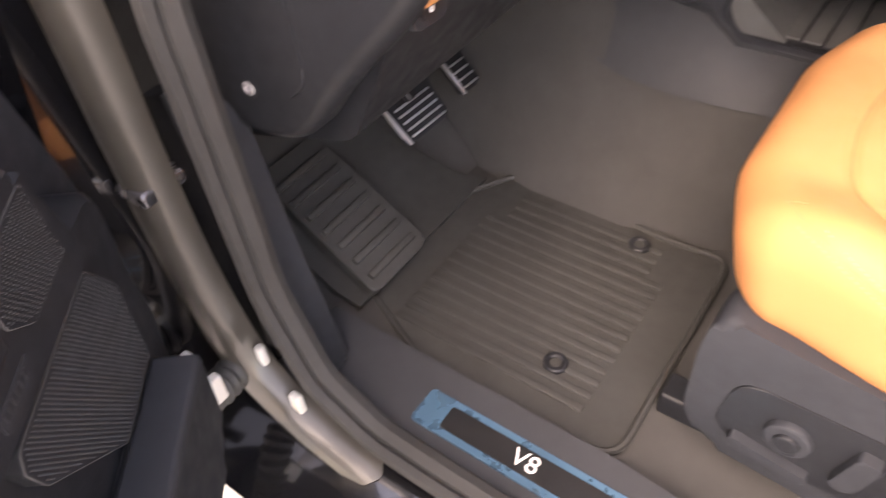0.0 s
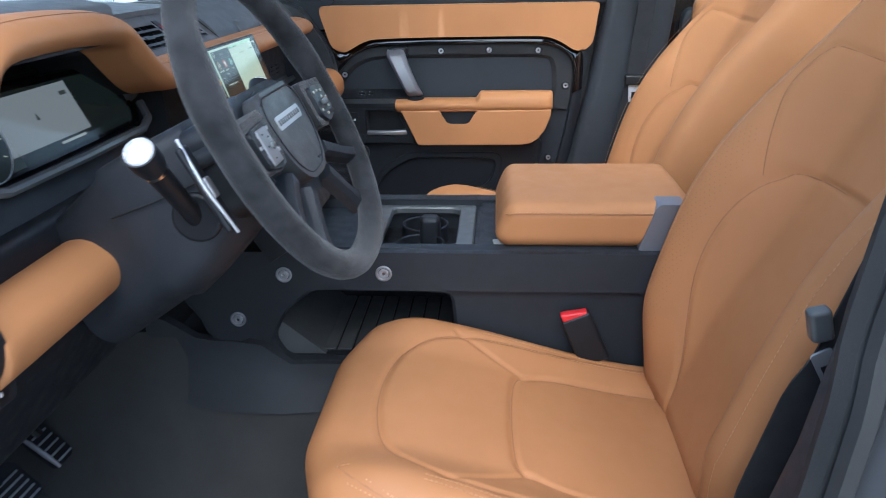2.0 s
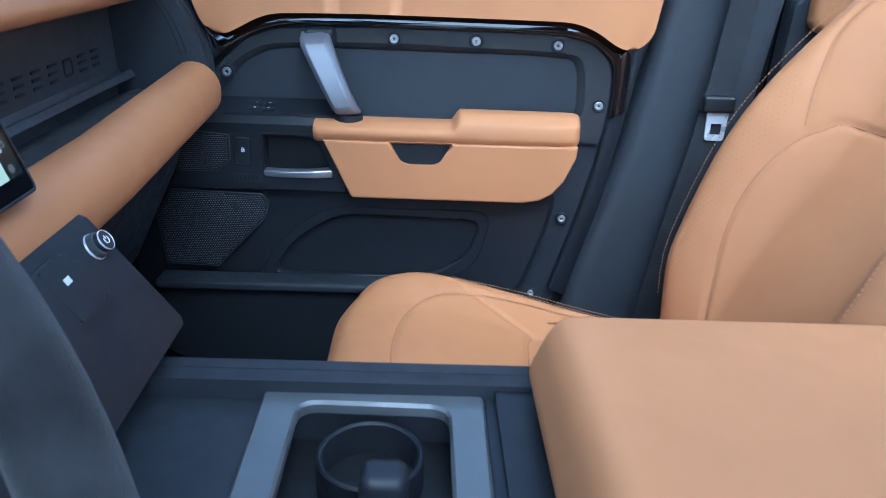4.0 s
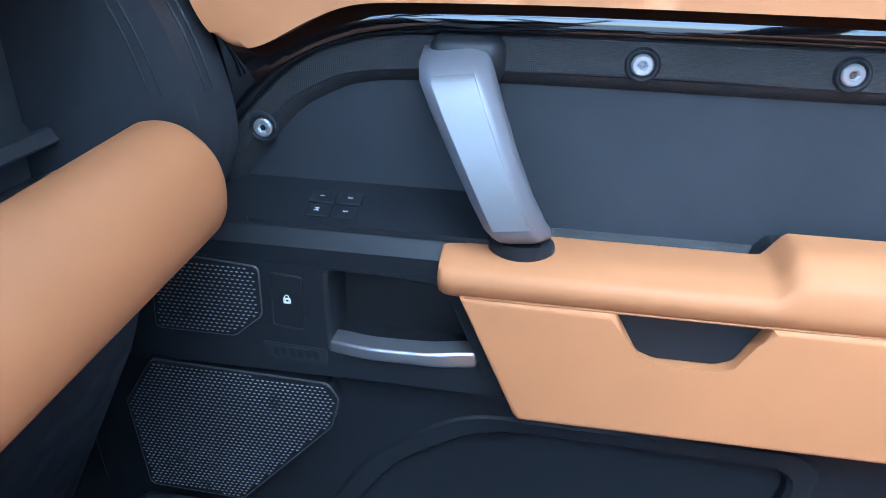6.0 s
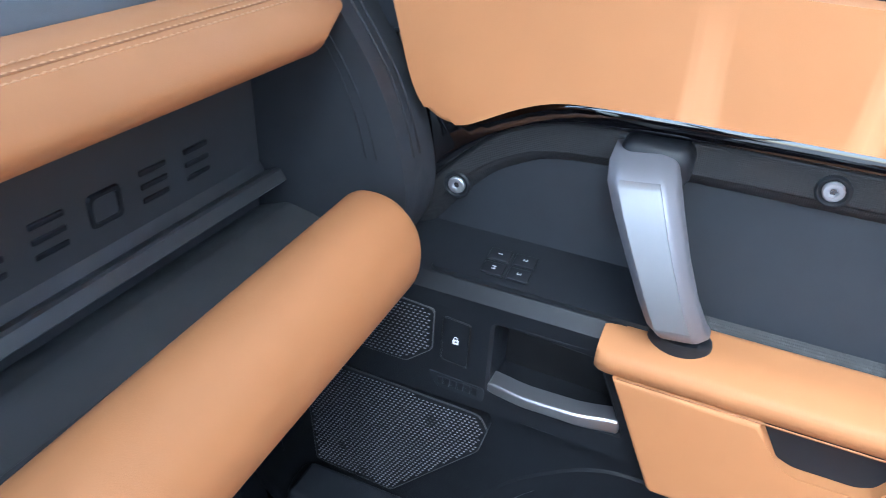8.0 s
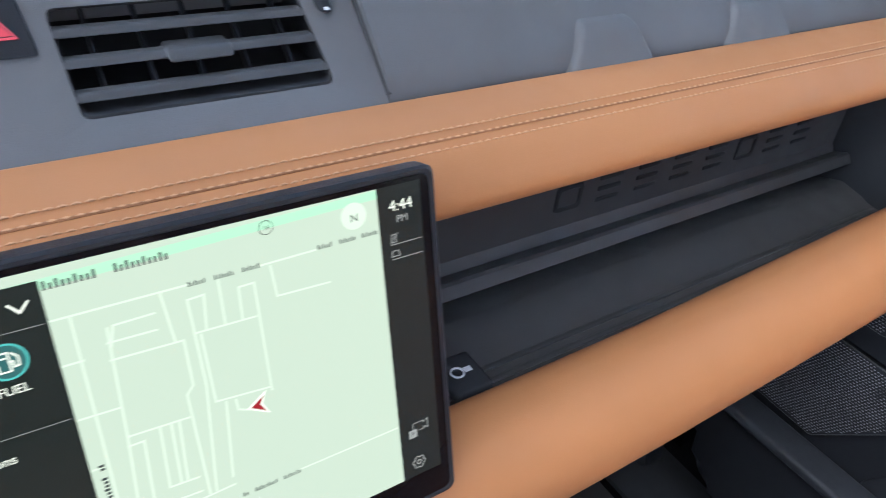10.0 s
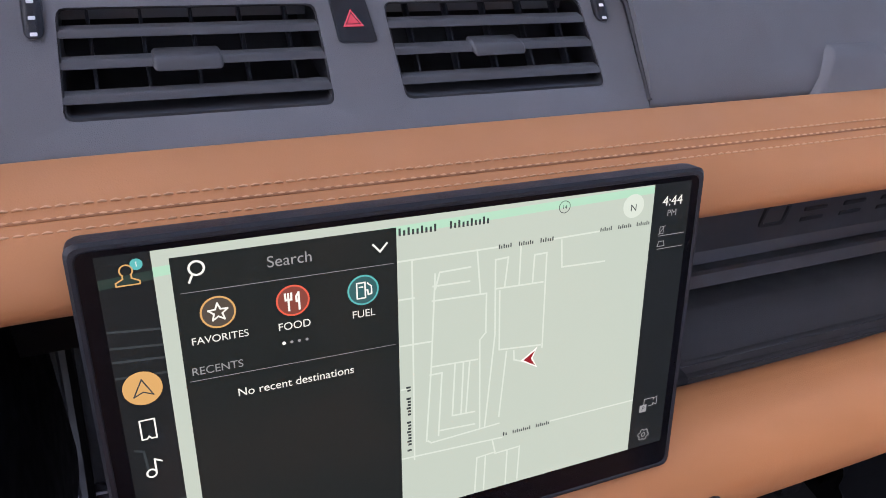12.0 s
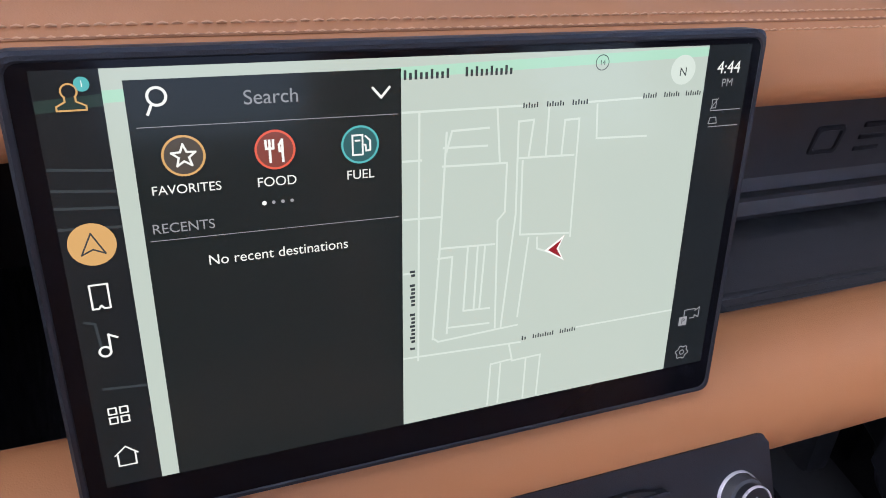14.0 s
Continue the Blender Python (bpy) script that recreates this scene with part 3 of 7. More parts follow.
def back_front(x, z, wing=0.066):
    """How far the backrest's front stands out at a place on it."""
    d = wing * smooth((abs(x) - 0.10) / 0.10) * smooth((z + 0.48) / 0.2) * (1 - 0.45 * smooth((z + 0.12) / 0.40))
    d += 0.012 * math.exp(-((z + 0.22) / 0.16) ** 2)
    d += 0.048 * smooth((abs(x) - 0.09) / 0.12) * math.exp(-((z + 0.02) / 0.23) ** 2)
    d -= 0.0055 * math.exp(-(near((x, z), BACK_IN) / 0.0045) ** 2)
    d -= 0.0045 * math.exp(-(near((x, z), BACK_U) / 0.0045) ** 2)
    return d


def make_seat(name, label, cx, dy, inner, wing=0.066):
    """A car seat: shaped cushion and reclined backrest in seamed leather, side shields, belt buckle on its inner side."""
    seat = thing(name, label, "car seat", (cx, -0.5 + dy, 0.0), group="front seats")
    O = Vector((cx, -0.52 + dy, 0.325))

    def shape(p, n):
        x, y, z = p
        w = smooth((z + 0.06) / 0.10)
        taper = 1.0 - 0.06 * smooth((y - 0.05) / 0.25)
        zz = z + w * cushion_top(x, y) - (1 - w) * 0.10 * smooth((0.25 - y) / 0.6)
        yy = y + 0.012 * math.sin(min(1, max(-1, z / 0.07)) * 1.4) * smooth((y - 0.15) / 0.1)
        return (x * taper, yy - 0.03 * smooth((abs(x) - 0.1) / 0.14) * smooth((y - 0.1) / 0.2), zz)

    part("cushion", rbox(O, (0.245, 0.30, 0.068), 0.050, 6, (124, 136, 3), shape), TAN, seat, "seamed tan leather cushion", 80)

    def on_cushion(x, y, lift=0.0006):
        p = shape(Vector((x, y, 0.068)), None)
        return Vector(p) + O + Vector((0, 0, lift))

    # twin rows of thread along the bolster seams
    for s in (-1, 1):
        for dx in (-0.0055, 0.0055):
            row = [(0.193 + dx, 0.07 - 0.02 * i) for i in range(19)] if s * inner > 0 else [(0.214 + dx - 0.012 * smooth((0.14 - 0.02 * i) / 0.12), 0.135 - 0.02 * i) for i in range(22)]
            stitch_row([on_cushion(s * x, y, 0.0005) for x, y in row], seat, r=0.0007)

    def on_side(a, y, z):
        """A point of the cushion's outer side at a height; a turns it round the front corner."""
        lo, hi = -0.018, 1.57
        for k in range(24):
            u = (lo + hi) / 2
            q = Vector((-0.195 - 0.0502 * math.cos(a) * math.cos(max(u, 0)), y + 0.0502 * math.sin(a) * math.cos(max(u, 0)), 0.018 + 0.0502 * math.sin(u) if u > 0 else 0.018 + 2 * u))
            p = Vector(shape(Vector((inner * q.x, q.y, q.z)), None)) + O
            lo, hi = (u, hi) if p.z < z else (lo, u)
        return p

    side = [(1.35, 0.25, 0.415), (0.95, 0.25, 0.414), (0.5, 0.25, 0.410), (0.0, 0.235, 0.405)] + [(0.0, 0.21 - 0.03 * i, 0.401 - 0.0108 * i + 0.00018 * i * i) for i in range(14)]
    for dz in (-0.0052, 0.0052):
        stitch_row([on_side(a, y, z + dz) for a, y, z in side], seat, r=0.0007)
    part("seam", tube([on_side(*q) for q in side], 0.0009, 5), TAN_SEAM, seat)
    for pa in (U_SEAM, INSERT):
        part("seam", tube([on_cushion(a, b, 0.0006) for a, b in pa if -0.26 < b], 0.0009, 5), TAN_SEAM, seat)
    # backrest
    lean = radians(26)
    B = Matrix.Translation((cx, -0.97 + dy, 0.66)) @ Matrix.Rotation(lean, 4, "X")

    def bshape(p, n):
        x, y, z = p
        w = smooth((y + 0.01) / 0.05)
        wide = 1.0 - 0.10 * smooth((z - 0.10) / 0.36) + 0.03 * math.exp(-((z + 0.12) / 0.15) ** 2) - 0.08 * smooth((-0.25 - z) / 0.15)
        return (x * wide, y + w * back_front(x, z, wing), z)

    raw = rbox((0, 0, 0), (0.25, 0.055, 0.45), 0.05, 6, (112, 2, 160), bshape)
    raw.transform(B)
    part("backrest", raw, TAN, seat, "reclined tan leather backrest", 80)

    def on_back(x, z, lift=0.0004):
        p = Vector(bshape(Vector((x, 0.055, z)), None))
        return B @ (p + Vector((0, lift, 0)))

    for pa in (BACK_IN, BACK_U):
        part("seam", tube([on_back(a, b, 0.0002) for a, b in pa if b > -0.38], 0.0008, 5), TAN_SEAM, seat)
    # fine holes of the perforated panels
    holes = bmesh.new()

    def hole(p, px, py, up):
        across, along = (px - p).normalized(), (py - p).normalized()
        nrm = across.cross(along).normalized()
        if nrm.dot(up) < 0:
            nrm = -nrm
        p = p + nrm * 0.0004
        vs = [holes.verts.new(p + across * (0.0009 * math.cos(q)) + along * (0.0009 * math.sin(q))) for q in (0, 1.26, 2.51, 3.77, 5.03)]
        holes.faces.new(vs)

    for s in (-1, 1):
        for i in range(52):
            z = -0.33 + 0.0068 * i
            for j in range(9):
                x = 0.168 + 0.0060 * j + (0.003 if i % 2 else 0)
                lo = 0.166 if z < -0.03 else 0.160 + (z + 0.03) * 0.33
                if x < lo or x > 0.195:
                    continue
                hole(on_back(s * x, z, 0.0), on_back(s * (x + 0.002), z, 0.0), on_back(s * x, z + 0.002, 0.0), Vector((0, 1, 0)))
    pf = part("perforation", holes, TAN_SEAM, seat)
    pf["kind"] = "stuff"
    for s in (-1, 1):
        stitch_row([on_back(s * (0.2005 if s * inner > 0 else 0.230), z, 0.0006) for z in [(-0.36 + 0.03 * i) for i in range(24)]], seat, r=0.0006)
    # headrest
    hr = rbox((0, 0, 0.56), (0.14, 0.05, 0.085), 0.045, 5, (6, 2, 4))
    hr.transform(B)
    part("headrest", hr, TAN, seat)
    # side shields and base
    for s in (-1, 1):
        prof = [(-0.262, 0.285), (-0.25, 0.24), (-0.25, 0.11), (-0.28, 0.06), (-0.62, 0.03), (-0.86, 0.06), (-0.89, 0.20), (-0.86, 0.235), (-0.60, 0.235), (-0.40, 0.268)]
        prof = rounded([(a + dy, b) for a, b in prof], 0.025)
        sh = part("side_shield", prism(prof, "x", cx + s * 0.19, cx + s * 0.245, 0.012, 3), SOFT, seat, "dark grey plastic seat shield")
        if s * inner < 0:
            rec = [(-0.30, 0.205), (-0.285, 0.11), (-0.34, 0.085), (-0.56, 0.085), (-0.58, 0.19), (-0.50, 0.205)]
            part("control_panel", prism(rounded([(a + dy, b) for a, b in rec], 0.03), "x", cx + s * 0.243, cx + s * 0.2475, 0.002), HARD, sh)
            part("lumbar_switch", disc((cx + s * 0.245, -0.365 + dy, 0.150), "x", 0.026, s * 0.012, 24, 0.004), SOFT, sh)
            part("lumbar_pad", disc((cx + s * 0.25, -0.365 + dy, 0.150), "x", 0.014, s * 0.012, 24, 0.003), HARD, sh)
            part("recline_switch", prism(rounded([(-0.43 + dy, 0.185), (-0.415 + dy, 0.12), (-0.44 + dy, 0.118), (-0.455 + dy, 0.182)], 0.008), "x", cx + s * 0.244, cx + s * 0.262, 0.004), SOFT, sh)
            part("slide_switch", prism(rounded([(-0.31 + dy, 0.118), (-0.40 + dy, 0.105), (-0.40 + dy, 0.092), (-0.31 + dy, 0.10)], 0.005), "x", cx + s * 0.244, cx + s * 0.260, 0.003), SOFT, sh)
    part("seat_base", prism(rounded([(-0.26 + dy, 0.24), (-0.26 + dy, 0.02), (-0.86 + dy, 0.02), (-0.86 + dy, 0.22)], 0.02), "x", cx - 0.19, cx + 0.19), DEEP, seat)
    for s in (-1, 1):
        part("rail", rbox((cx + s * 0.17, -0.54 + dy, 0.012), (0.022, 0.33, 0.022), 0.006), HARD, seat)
    # buckle
    bx = cx + inner * 0.212
    bz = 0.372 if inner > 0 else 0.30
    BM_ = Matrix.Translation((bx, -0.622 + dy, bz)) @ Matrix.Rotation(radians(-24), 4, "X")
    bk_bm = rbox((0, 0, 0), (0.011, 0.026, 0.048), 0.006, 3, (1, 1, 1), None)
    bk_bm.transform(BM_)
    bk = part("buckle", bk_bm, HARD, seat, "black belt buckle")
    bt_bm = rbox((0, 0, 0.045), (0.009, 0.022, 0.010), 0.004, 3, (1, 1, 1), lambda p, n: (p[0], p[1], p[2] + 0.25 * p[1]))
    bt_bm.transform(BM_)
    part("release_button", bt_bm, RED, bk, "bright red release button")
    return seat


make_seat("driver_seat", "tan leather driver's seat with perforated panels and stitched seams", -0.395, 0.0, 1)
make_seat("passenger_seat", "tan leather front passenger seat beside the console", 0.395, -0.03, -1, 0.055)

# rear bench
bench = thing("rear_bench", "tan leather rear bench behind the front seats", "rear seat", (0, -1.6, 0))
part("cushion", rbox((0, -1.62, 0.30), (0.70, 0.24, 0.10), 0.06, 4, (2, 2, 2)), TAN, bench)
bb = rbox((0, 0, 0), (0.70, 0.07, 0.38), 0.06, 4, (2, 2, 2))
bb.transform(Matrix.Translation((0, -1.90, 0.66)) @ Matrix.Rotation(radians(18), 4, "X"))
part("backrest", bb, TAN, bench)


# ---- seat belts ----
def belt(s):
    b = thing("seat_belt", "black webbing belt hanging from the pillar with a steel tongue", "seat belt", (s * 0.74, -0.82, 0.3), group="front belts")
    path = [(s * 0.735, -0.90, 1.15), (s * 0.735, -0.86, 0.90), (s * 0.73, -0.835, 0.66), (s * 0.715, -0.80, 0.48), (s * 0.70, -0.77, 0.30), (s * 0.695, -0.76, 0.12)]
    if s < 0:
        path = [(-0.735, -0.88, 1.15), (-0.722, -0.830, 0.90), (-0.713, -0.785, 0.72), (-0.711, -0.765, 0.645), (-0.711, -0.744, 0.565), (-0.710, -0.723, 0.475), (-0.709, -0.714, 0.39), (-0.705, -0.712, 0.25), (-0.70, -0.712, 0.12)]
    pts = smooth_path(path, 5)
    rings = []
    for p in pts:
        front, back = (0.022, 0.022) if s > 0 else (0.020 - 0.006 * smooth((0.50 - p.z) / 0.12) - 0.010 * smooth((p.z - 0.60) / 0.05), 0.022 - 0.016 * smooth((0.56 - p.z) / 0.16))
        rings.append([p + Vector((s * a * 0.0012, b, 0)) for a, b in ((-1, front), (1, front), (1, -back), (-1, -back))])
    part("webbing", loft(rings), BELT, b)
    if s < 0:
        T = Matrix.Translation((-0.713, -0.757, 0.670)) @ Matrix.Rotation(radians(-14), 4, "X")
        grip = rbox((0, 0.002, 0.006), (0.008, 0.010, 0.016), 0.005)
        grip.transform(T)
        part("tongue_grip", grip, SATIN, b, "pale grey plastic tongue grip")
        plate = ring_plate(rounded([(-0.010, -0.012), (0.010, -0.012), (0.009, -0.048), (-0.009, -0.048)], 0.004), [(-0.0055, -0.026), (0.0055, -0.026), (0.0050, -0.042), (-0.0050, -0.042)], "x", -0.0115, -0.0085, 0.0005, n=24)
        plate.transform(T @ Matrix.Translation((0, 0.010, -0.004)) @ Matrix.Rotation(radians(-14), 4, "X"))
        part("tongue", plate, BOLT, b, "steel belt tongue")
        return b
    part("tongue_grip", rbox((s * 0.722, -0.835, 0.665), (0.010, 0.026, 0.013), 0.005), DEEP, b)
    part("tongue", ring_plate(rounded([(-0.855, 0.655), (-0.82, 0.655), (-0.822, 0.605), (-0.853, 0.605)], 0.006), [(-0.847, 0.633), (-0.829, 0.633), (-0.829, 0.615), (-0.847, 0.615)], "x", s * 0.721, s * 0.724, 0.0005, n=24), RING, b, "steel belt tongue")
    return b


belt(-1)
belt(1)


# ---- dashboard ----
dash = thing("dashboard", "dark dashboard with tan leather beams, shelf and air vents", "dashboard", (0, 0.2, 0.6))


def sweep_profile(prof, xs, ends=0.0):
    """A cross-section (y, z) drawn along x, its ends rounded off by shrinking towards the middle."""
    cy = sum(p[0] for p in prof) / len(prof)
    cz = sum(p[1] for p in prof) / len(prof)
    x0, x1 = xs
    rings = []
    n = 7
    k = [(x0 + ends * (1 - math.cos(math.pi / 2 * i / n)) if ends else x0, math.sin(math.pi / 2 * i / n) if ends else 1.0) for i in range(n + 1)] if ends else [(x0, 1.0)]
    seq = [(x, max(s, 0.12)) for x, s in k] + [(x0 + (x1 - x0) * j / 12, 1.0) for j in range(1, 12)] + [(x1 - (x - x0), max(s, 0.12)) for x, s in reversed(k)]
    seq = [q for i, q in enumerate(seq) if i == 0 or q[0] > seq[i - 1][0] + 1e-6]
    for x, s in seq:
        rings.append([(x, cy + (y - cy) * s, cz + (z - cz) * s) for y, z in prof])
    return loft(rings)


# top pad of the dashboard with the windscreen ledge
TOP = [(0.64, 0.84), (0.30, 0.905), (0.20, 0.912), (0.150, 0.908), (0.105, 0.875), (0.071, 0.842), (0.10, 0.78), (0.30, 0.70), (0.64, 0.60)]
part("top_pad", sweep_profile(rounded(TOP, 0.02, 4), (0.158, 0.775)), SOFT_TOP, dash, "soft dark grey top pad")
part("top_pad", sweep_profile(rounded(TOP, 0.02, 4), (-0.20, -0.168)), SOFT_TOP, dash)
TOP_L = [(0.64, 0.84), (0.34, 0.93), (0.16, 0.935), (0.10, 0.925), (0.10, 0.90), (0.30, 0.85), (0.60, 0.70)]
part("top_pad", sweep_profile(rounded(TOP_L, 0.015, 3), (-0.775, -0.20)), SOFT_TOP, dash)

# upper leather beam: runs level from the passenger's end, then arches over the instruments
BEAM = [(0.729, 0.822), (0.30, 0.822), (-0.10, 0.822), (-0.19, 0.822), (-0.235, 0.832), (-0.285, 0.868), (-0.325, 0.897), (-0.38, 0.908), (-0.48, 0.912), (-0.585, 0.910), (-0.635, 0.895), (-0.662, 0.862), (-0.685, 0.838), (-0.72, 0.831), (-0.785, 0.836)]
PROF = rounded([(0.072, 0.0205), (0.050, 0.0205), (0.020, 0.0125), (0.007, -0.006), (0.022, -0.022), (0.084, -0.028)], [0.003, 0.012, 0.018, 0.016, 0.012, 0.003], 7)


def beam_rings(path, prof, start_round=True):
    P = smooth_path([(x, 0, z) for x, z in path], 7)
    rings = []
    for i, p in enumerate(P):
        t = (P[min(i + 1, len(P) - 1)] - P[max(i - 1, 0)]).normalized()
        nrm = Vector((t.z, 0, -t.x))
        if nrm.z < 0:
            nrm = -nrm
        s = min(1.0, 0.30 + 0.7 * math.sqrt(max(0.0, min(1.0, (0.729 - p.x) / 0.045)))) if start_round else 1.0
        deep = 1.0 + 0.20 * smooth((-0.48 - p.x) / 0.18)
        rings.append([Vector((p.x, 0.084 + (0.045 + (y - 0.045) * s - 0.084) * deep, p.z)) + nrm * (w * s) for y, w in prof])
    return rings, P


rings, BP = beam_rings(BEAM, PROF)
upper = part("upper_beam", loft(rings), TAN, dash, "tan leather upper beam with a stitched seam", 50)
# stitched seam along the beam's front corner
def beam_point(p, i, y, w):
    t = (BP[min(i + 1, len(BP) - 1)] - BP[max(i - 1, 0)]).normalized()
    nrm = Vector((t.z, 0, -t.x))
    if nrm.z < 0:
        nrm = -nrm
    return Vector((p.x, 0.084 + (y - 0.084) * (1.0 + 0.20 * smooth((-0.48 - p.x) / 0.18)), p.z)) + nrm * w


SEAMP = [(p, i) for i, p in enumerate(BP) if p.x < 0.722]
part("seam", tube([beam_point(p, i, 0.0345, 0.0164) for p, i in SEAMP], 0.0008, 6), TAN_SEAM, upper)
for y, w in ((0.0402, 0.0184), (0.0345, 0.0168), (0.0288, 0.0148)):
    stitch_row([beam_point(p, i, y, w) for p, i in SEAMP if -0.19 < p.x < 0.718], upper, DASH_THREAD, step=0.0048, r=0.0006, length=0.0036)

# lower leather beam
LOW = rounded([(0.002, 0.700), (-0.034, 0.702), (-0.060, 0.676), (-0.059, 0.631), (-0.016, 0.612), (0.010, 0.650)], 0.026, 6)
lb_bm = sweep_profile(LOW, (-0.20, 0.694), 0.020)
for v in lb_bm.verts:
    v.co.z += 0.050 * max(0.0, v.co.x - 0.30) - 0.0105
part("lower_beam", lb_bm, TAN, dash, "tan leather lower beam", 60)

# open shelf between the beams: back panel, ledge steps, tray
SHELF = [(0.150, 0.80), (0.114, 0.80), (0.109, 0.688), (0.104, 0.680), (0.091, 0.686), (0.088, 0.685), (0.083, 0.677), (0.086, 0.674), (0.112, 0.670), (0.112, 0.646), (0.084, 0.656), (0.080, 0.656), (0.058, 0.652), (0.050, 0.649), (0.010, 0.645), (0.0, 0.615), (0.30, 0.60)]
part("shelf", sweep_profile(SHELF, (-0.05, 0.72)), SHELF_GREY, dash, "dark moulded shelf back", 25)
# near-black panel paints the shade of the open space left of the shelf
part("void_shade_panel", prism([(-0.22, 0.61), (-0.05, 0.61), (-0.05, 0.81), (-0.22, 0.81)], "y", 0.30, 0.20), DEEP, dash)
for k, (y, z) in enumerate(((0.040, 0.6490), (0.030, 0.6480), (0.020, 0.6470))):
    part("mat_rib", rbox((0.43, y, z - 0.0004), (0.285, 0.0022, 0.0012), 0.001, 2, (1, 1, 1)), HARD_S, dash)
# embossed plain marks on the shelf back, their relief shading painted as darker plastic
for k in range(8):
    x = 0.346 + 0.0432 * k
    if k in (0, 5):
        bmk = ring_plate(rounded([(x - 0.014, 0.726), (x + 0.014, 0.726), (x + 0.014, 0.702), (x - 0.014, 0.702)], 0.005), rounded([(x - 0.0095, 0.7215), (x + 0.0095, 0.7215), (x + 0.0095, 0.7065), (x - 0.0095, 0.7065)], 0.003), "y", 0.116, 0.1088, 0.0012, n=20)
    else:
        bmk = bmesh.new()
        for zz in (0.724, 0.714, 0.704):
            add(bmk, rbox((x, 0.112, zz), (0.0125, 0.0032, 0.0022), 0.0012, 2, (1, 1, 1)))
    part("embossed_mark", bmk, HARD, dash)
# charging socket cover on the shelf floor
usb = part("socket_cover", rbox((0.208, 0.040, 0.651), (0.0155, 0.017, 0.0035), 0.003, 2, (1, 1, 1)), PILLAR, dash, "dark socket flap")
part("socket_icon", tube([(0.205 + 0.0045 * math.cos(a), 0.041 + 0.0042 * math.sin(a), 0.6547) for a in [2 * math.pi * i / 16 for i in range(16)]], 0.0008, 5, True), WHITE_MARK, usb, "white socket symbol")
part("socket_icon", prism([(0.2105, 0.039), (0.216, 0.039), (0.216, 0.043), (0.2105, 0.043)], "z", 0.654, 0.6550), WHITE_MARK, usb)

# end post of the shelf at the passenger's side, with ribs
POST_EDGE = [(0.610, 0.004), (0.655, -0.020), (0.690, -0.024), (0.735, -0.014), (0.775, 0.003), (0.815, 0.030), (0.860, 0.062)]
post_line = [(p.x, p.z) for p in smooth_path([(y, 0, z) for z, y in POST_EDGE], 4)]
post = part("end_post", prism(post_line + [(0.16, 0.90), (0.20, 0.62)], "x", 0.778, 0.722, 0.010, 4), PILLAR, dash, "dark end post of the dashboard", 50)
# the first two are near-black lines that paint the shade in front grooves
for k, (dy, x) in enumerate(((-0.0006, 0.741), (-0.0006, 0.752), (0.022, 0.7215), (0.031, 0.7215))):
    line_p = [(x, y + dy, z) for y, z in post_line if 0.703 < z < 0.83]
    part("rib", tube(line_p, 0.0011 if k < 2 else 0.0007, 5), DEEP if k < 2 else HARD, post)

# under-dash box closing the passenger's side
part("glovebox", prism(rounded([(-0.005, 0.612), (0.01, 0.56), (0.10, 0.38), (0.30, 0.35), (0.30, 0.62)], 0.02), "x", 0.20, 0.66, 0.008), HARD, dash, "black glovebox lid", 50)

# centre air vents
VR = [((-0.1325, 0.850), (-0.0175, 0.850), (-0.0185, 0.8885), (-0.1305, 0.8885)), ((0.0175, 0.850), (0.1325, 0.850), (0.1285, 0.8885), (0.0155, 0.8885))]


def vent_y(z):
    """Depth of the vent bezel's sloping face at a height."""
    return 0.078 + (z - 0.843) * 1.05


def sloped(bm):
    """Leans a flat piece, built at y = 0 with depth along y, onto the vent bezel."""
    for v in bm.verts:
        v.co.y += vent_y(v.co.z)
        v.co.z = 0.843 + (v.co.z - 0.843) * 0.86
    return bm


bez = bmesh.new()
for q, lim in ((VR[0], ((-0.168, 0.836), (0.0, 0.836), (0.0, 0.908), (-0.168, 0.908))), (VR[1], ((0.0, 0.836), (0.157, 0.836), (0.157, 0.885), (0.146, 0.908), (0.0, 0.908)))):
    add(bez, ring_plate(list(lim), rounded(list(q), 0.004, 3), "y", 0.03, 0.0, 0.00006, n=48))
bmesh.ops.remove_doubles(bez, verts=bez.verts, dist=2e-4)
bmesh.ops.delete(bez, geom=[f for f in bez.faces if all(abs(v.co.x) < 3e-4 for v in f.verts)], context="FACES_ONLY")
vents = part("vent_bezel", sloped(bez), SOFT_TOP, dash, "dark grey bezel of the centre vents", 40)
part("vent_roof", loft([[(-0.168, 0.143, 0.905), (0.168 - 0.03, 0.143, 0.905), (0.10, 0.28, 0.915), (0.10, 0.60, 0.86), (-0.168, 0.60, 0.86), (-0.168, 0.28, 0.915)],
                        [(-0.168, 0.143, 0.87), (0.168, 0.143, 0.87), (0.168, 0.28, 0.87), (0.168, 0.60, 0.80), (-0.168, 0.60, 0.80), (-0.168, 0.28, 0.87)]]), SOFT_TOP, dash)
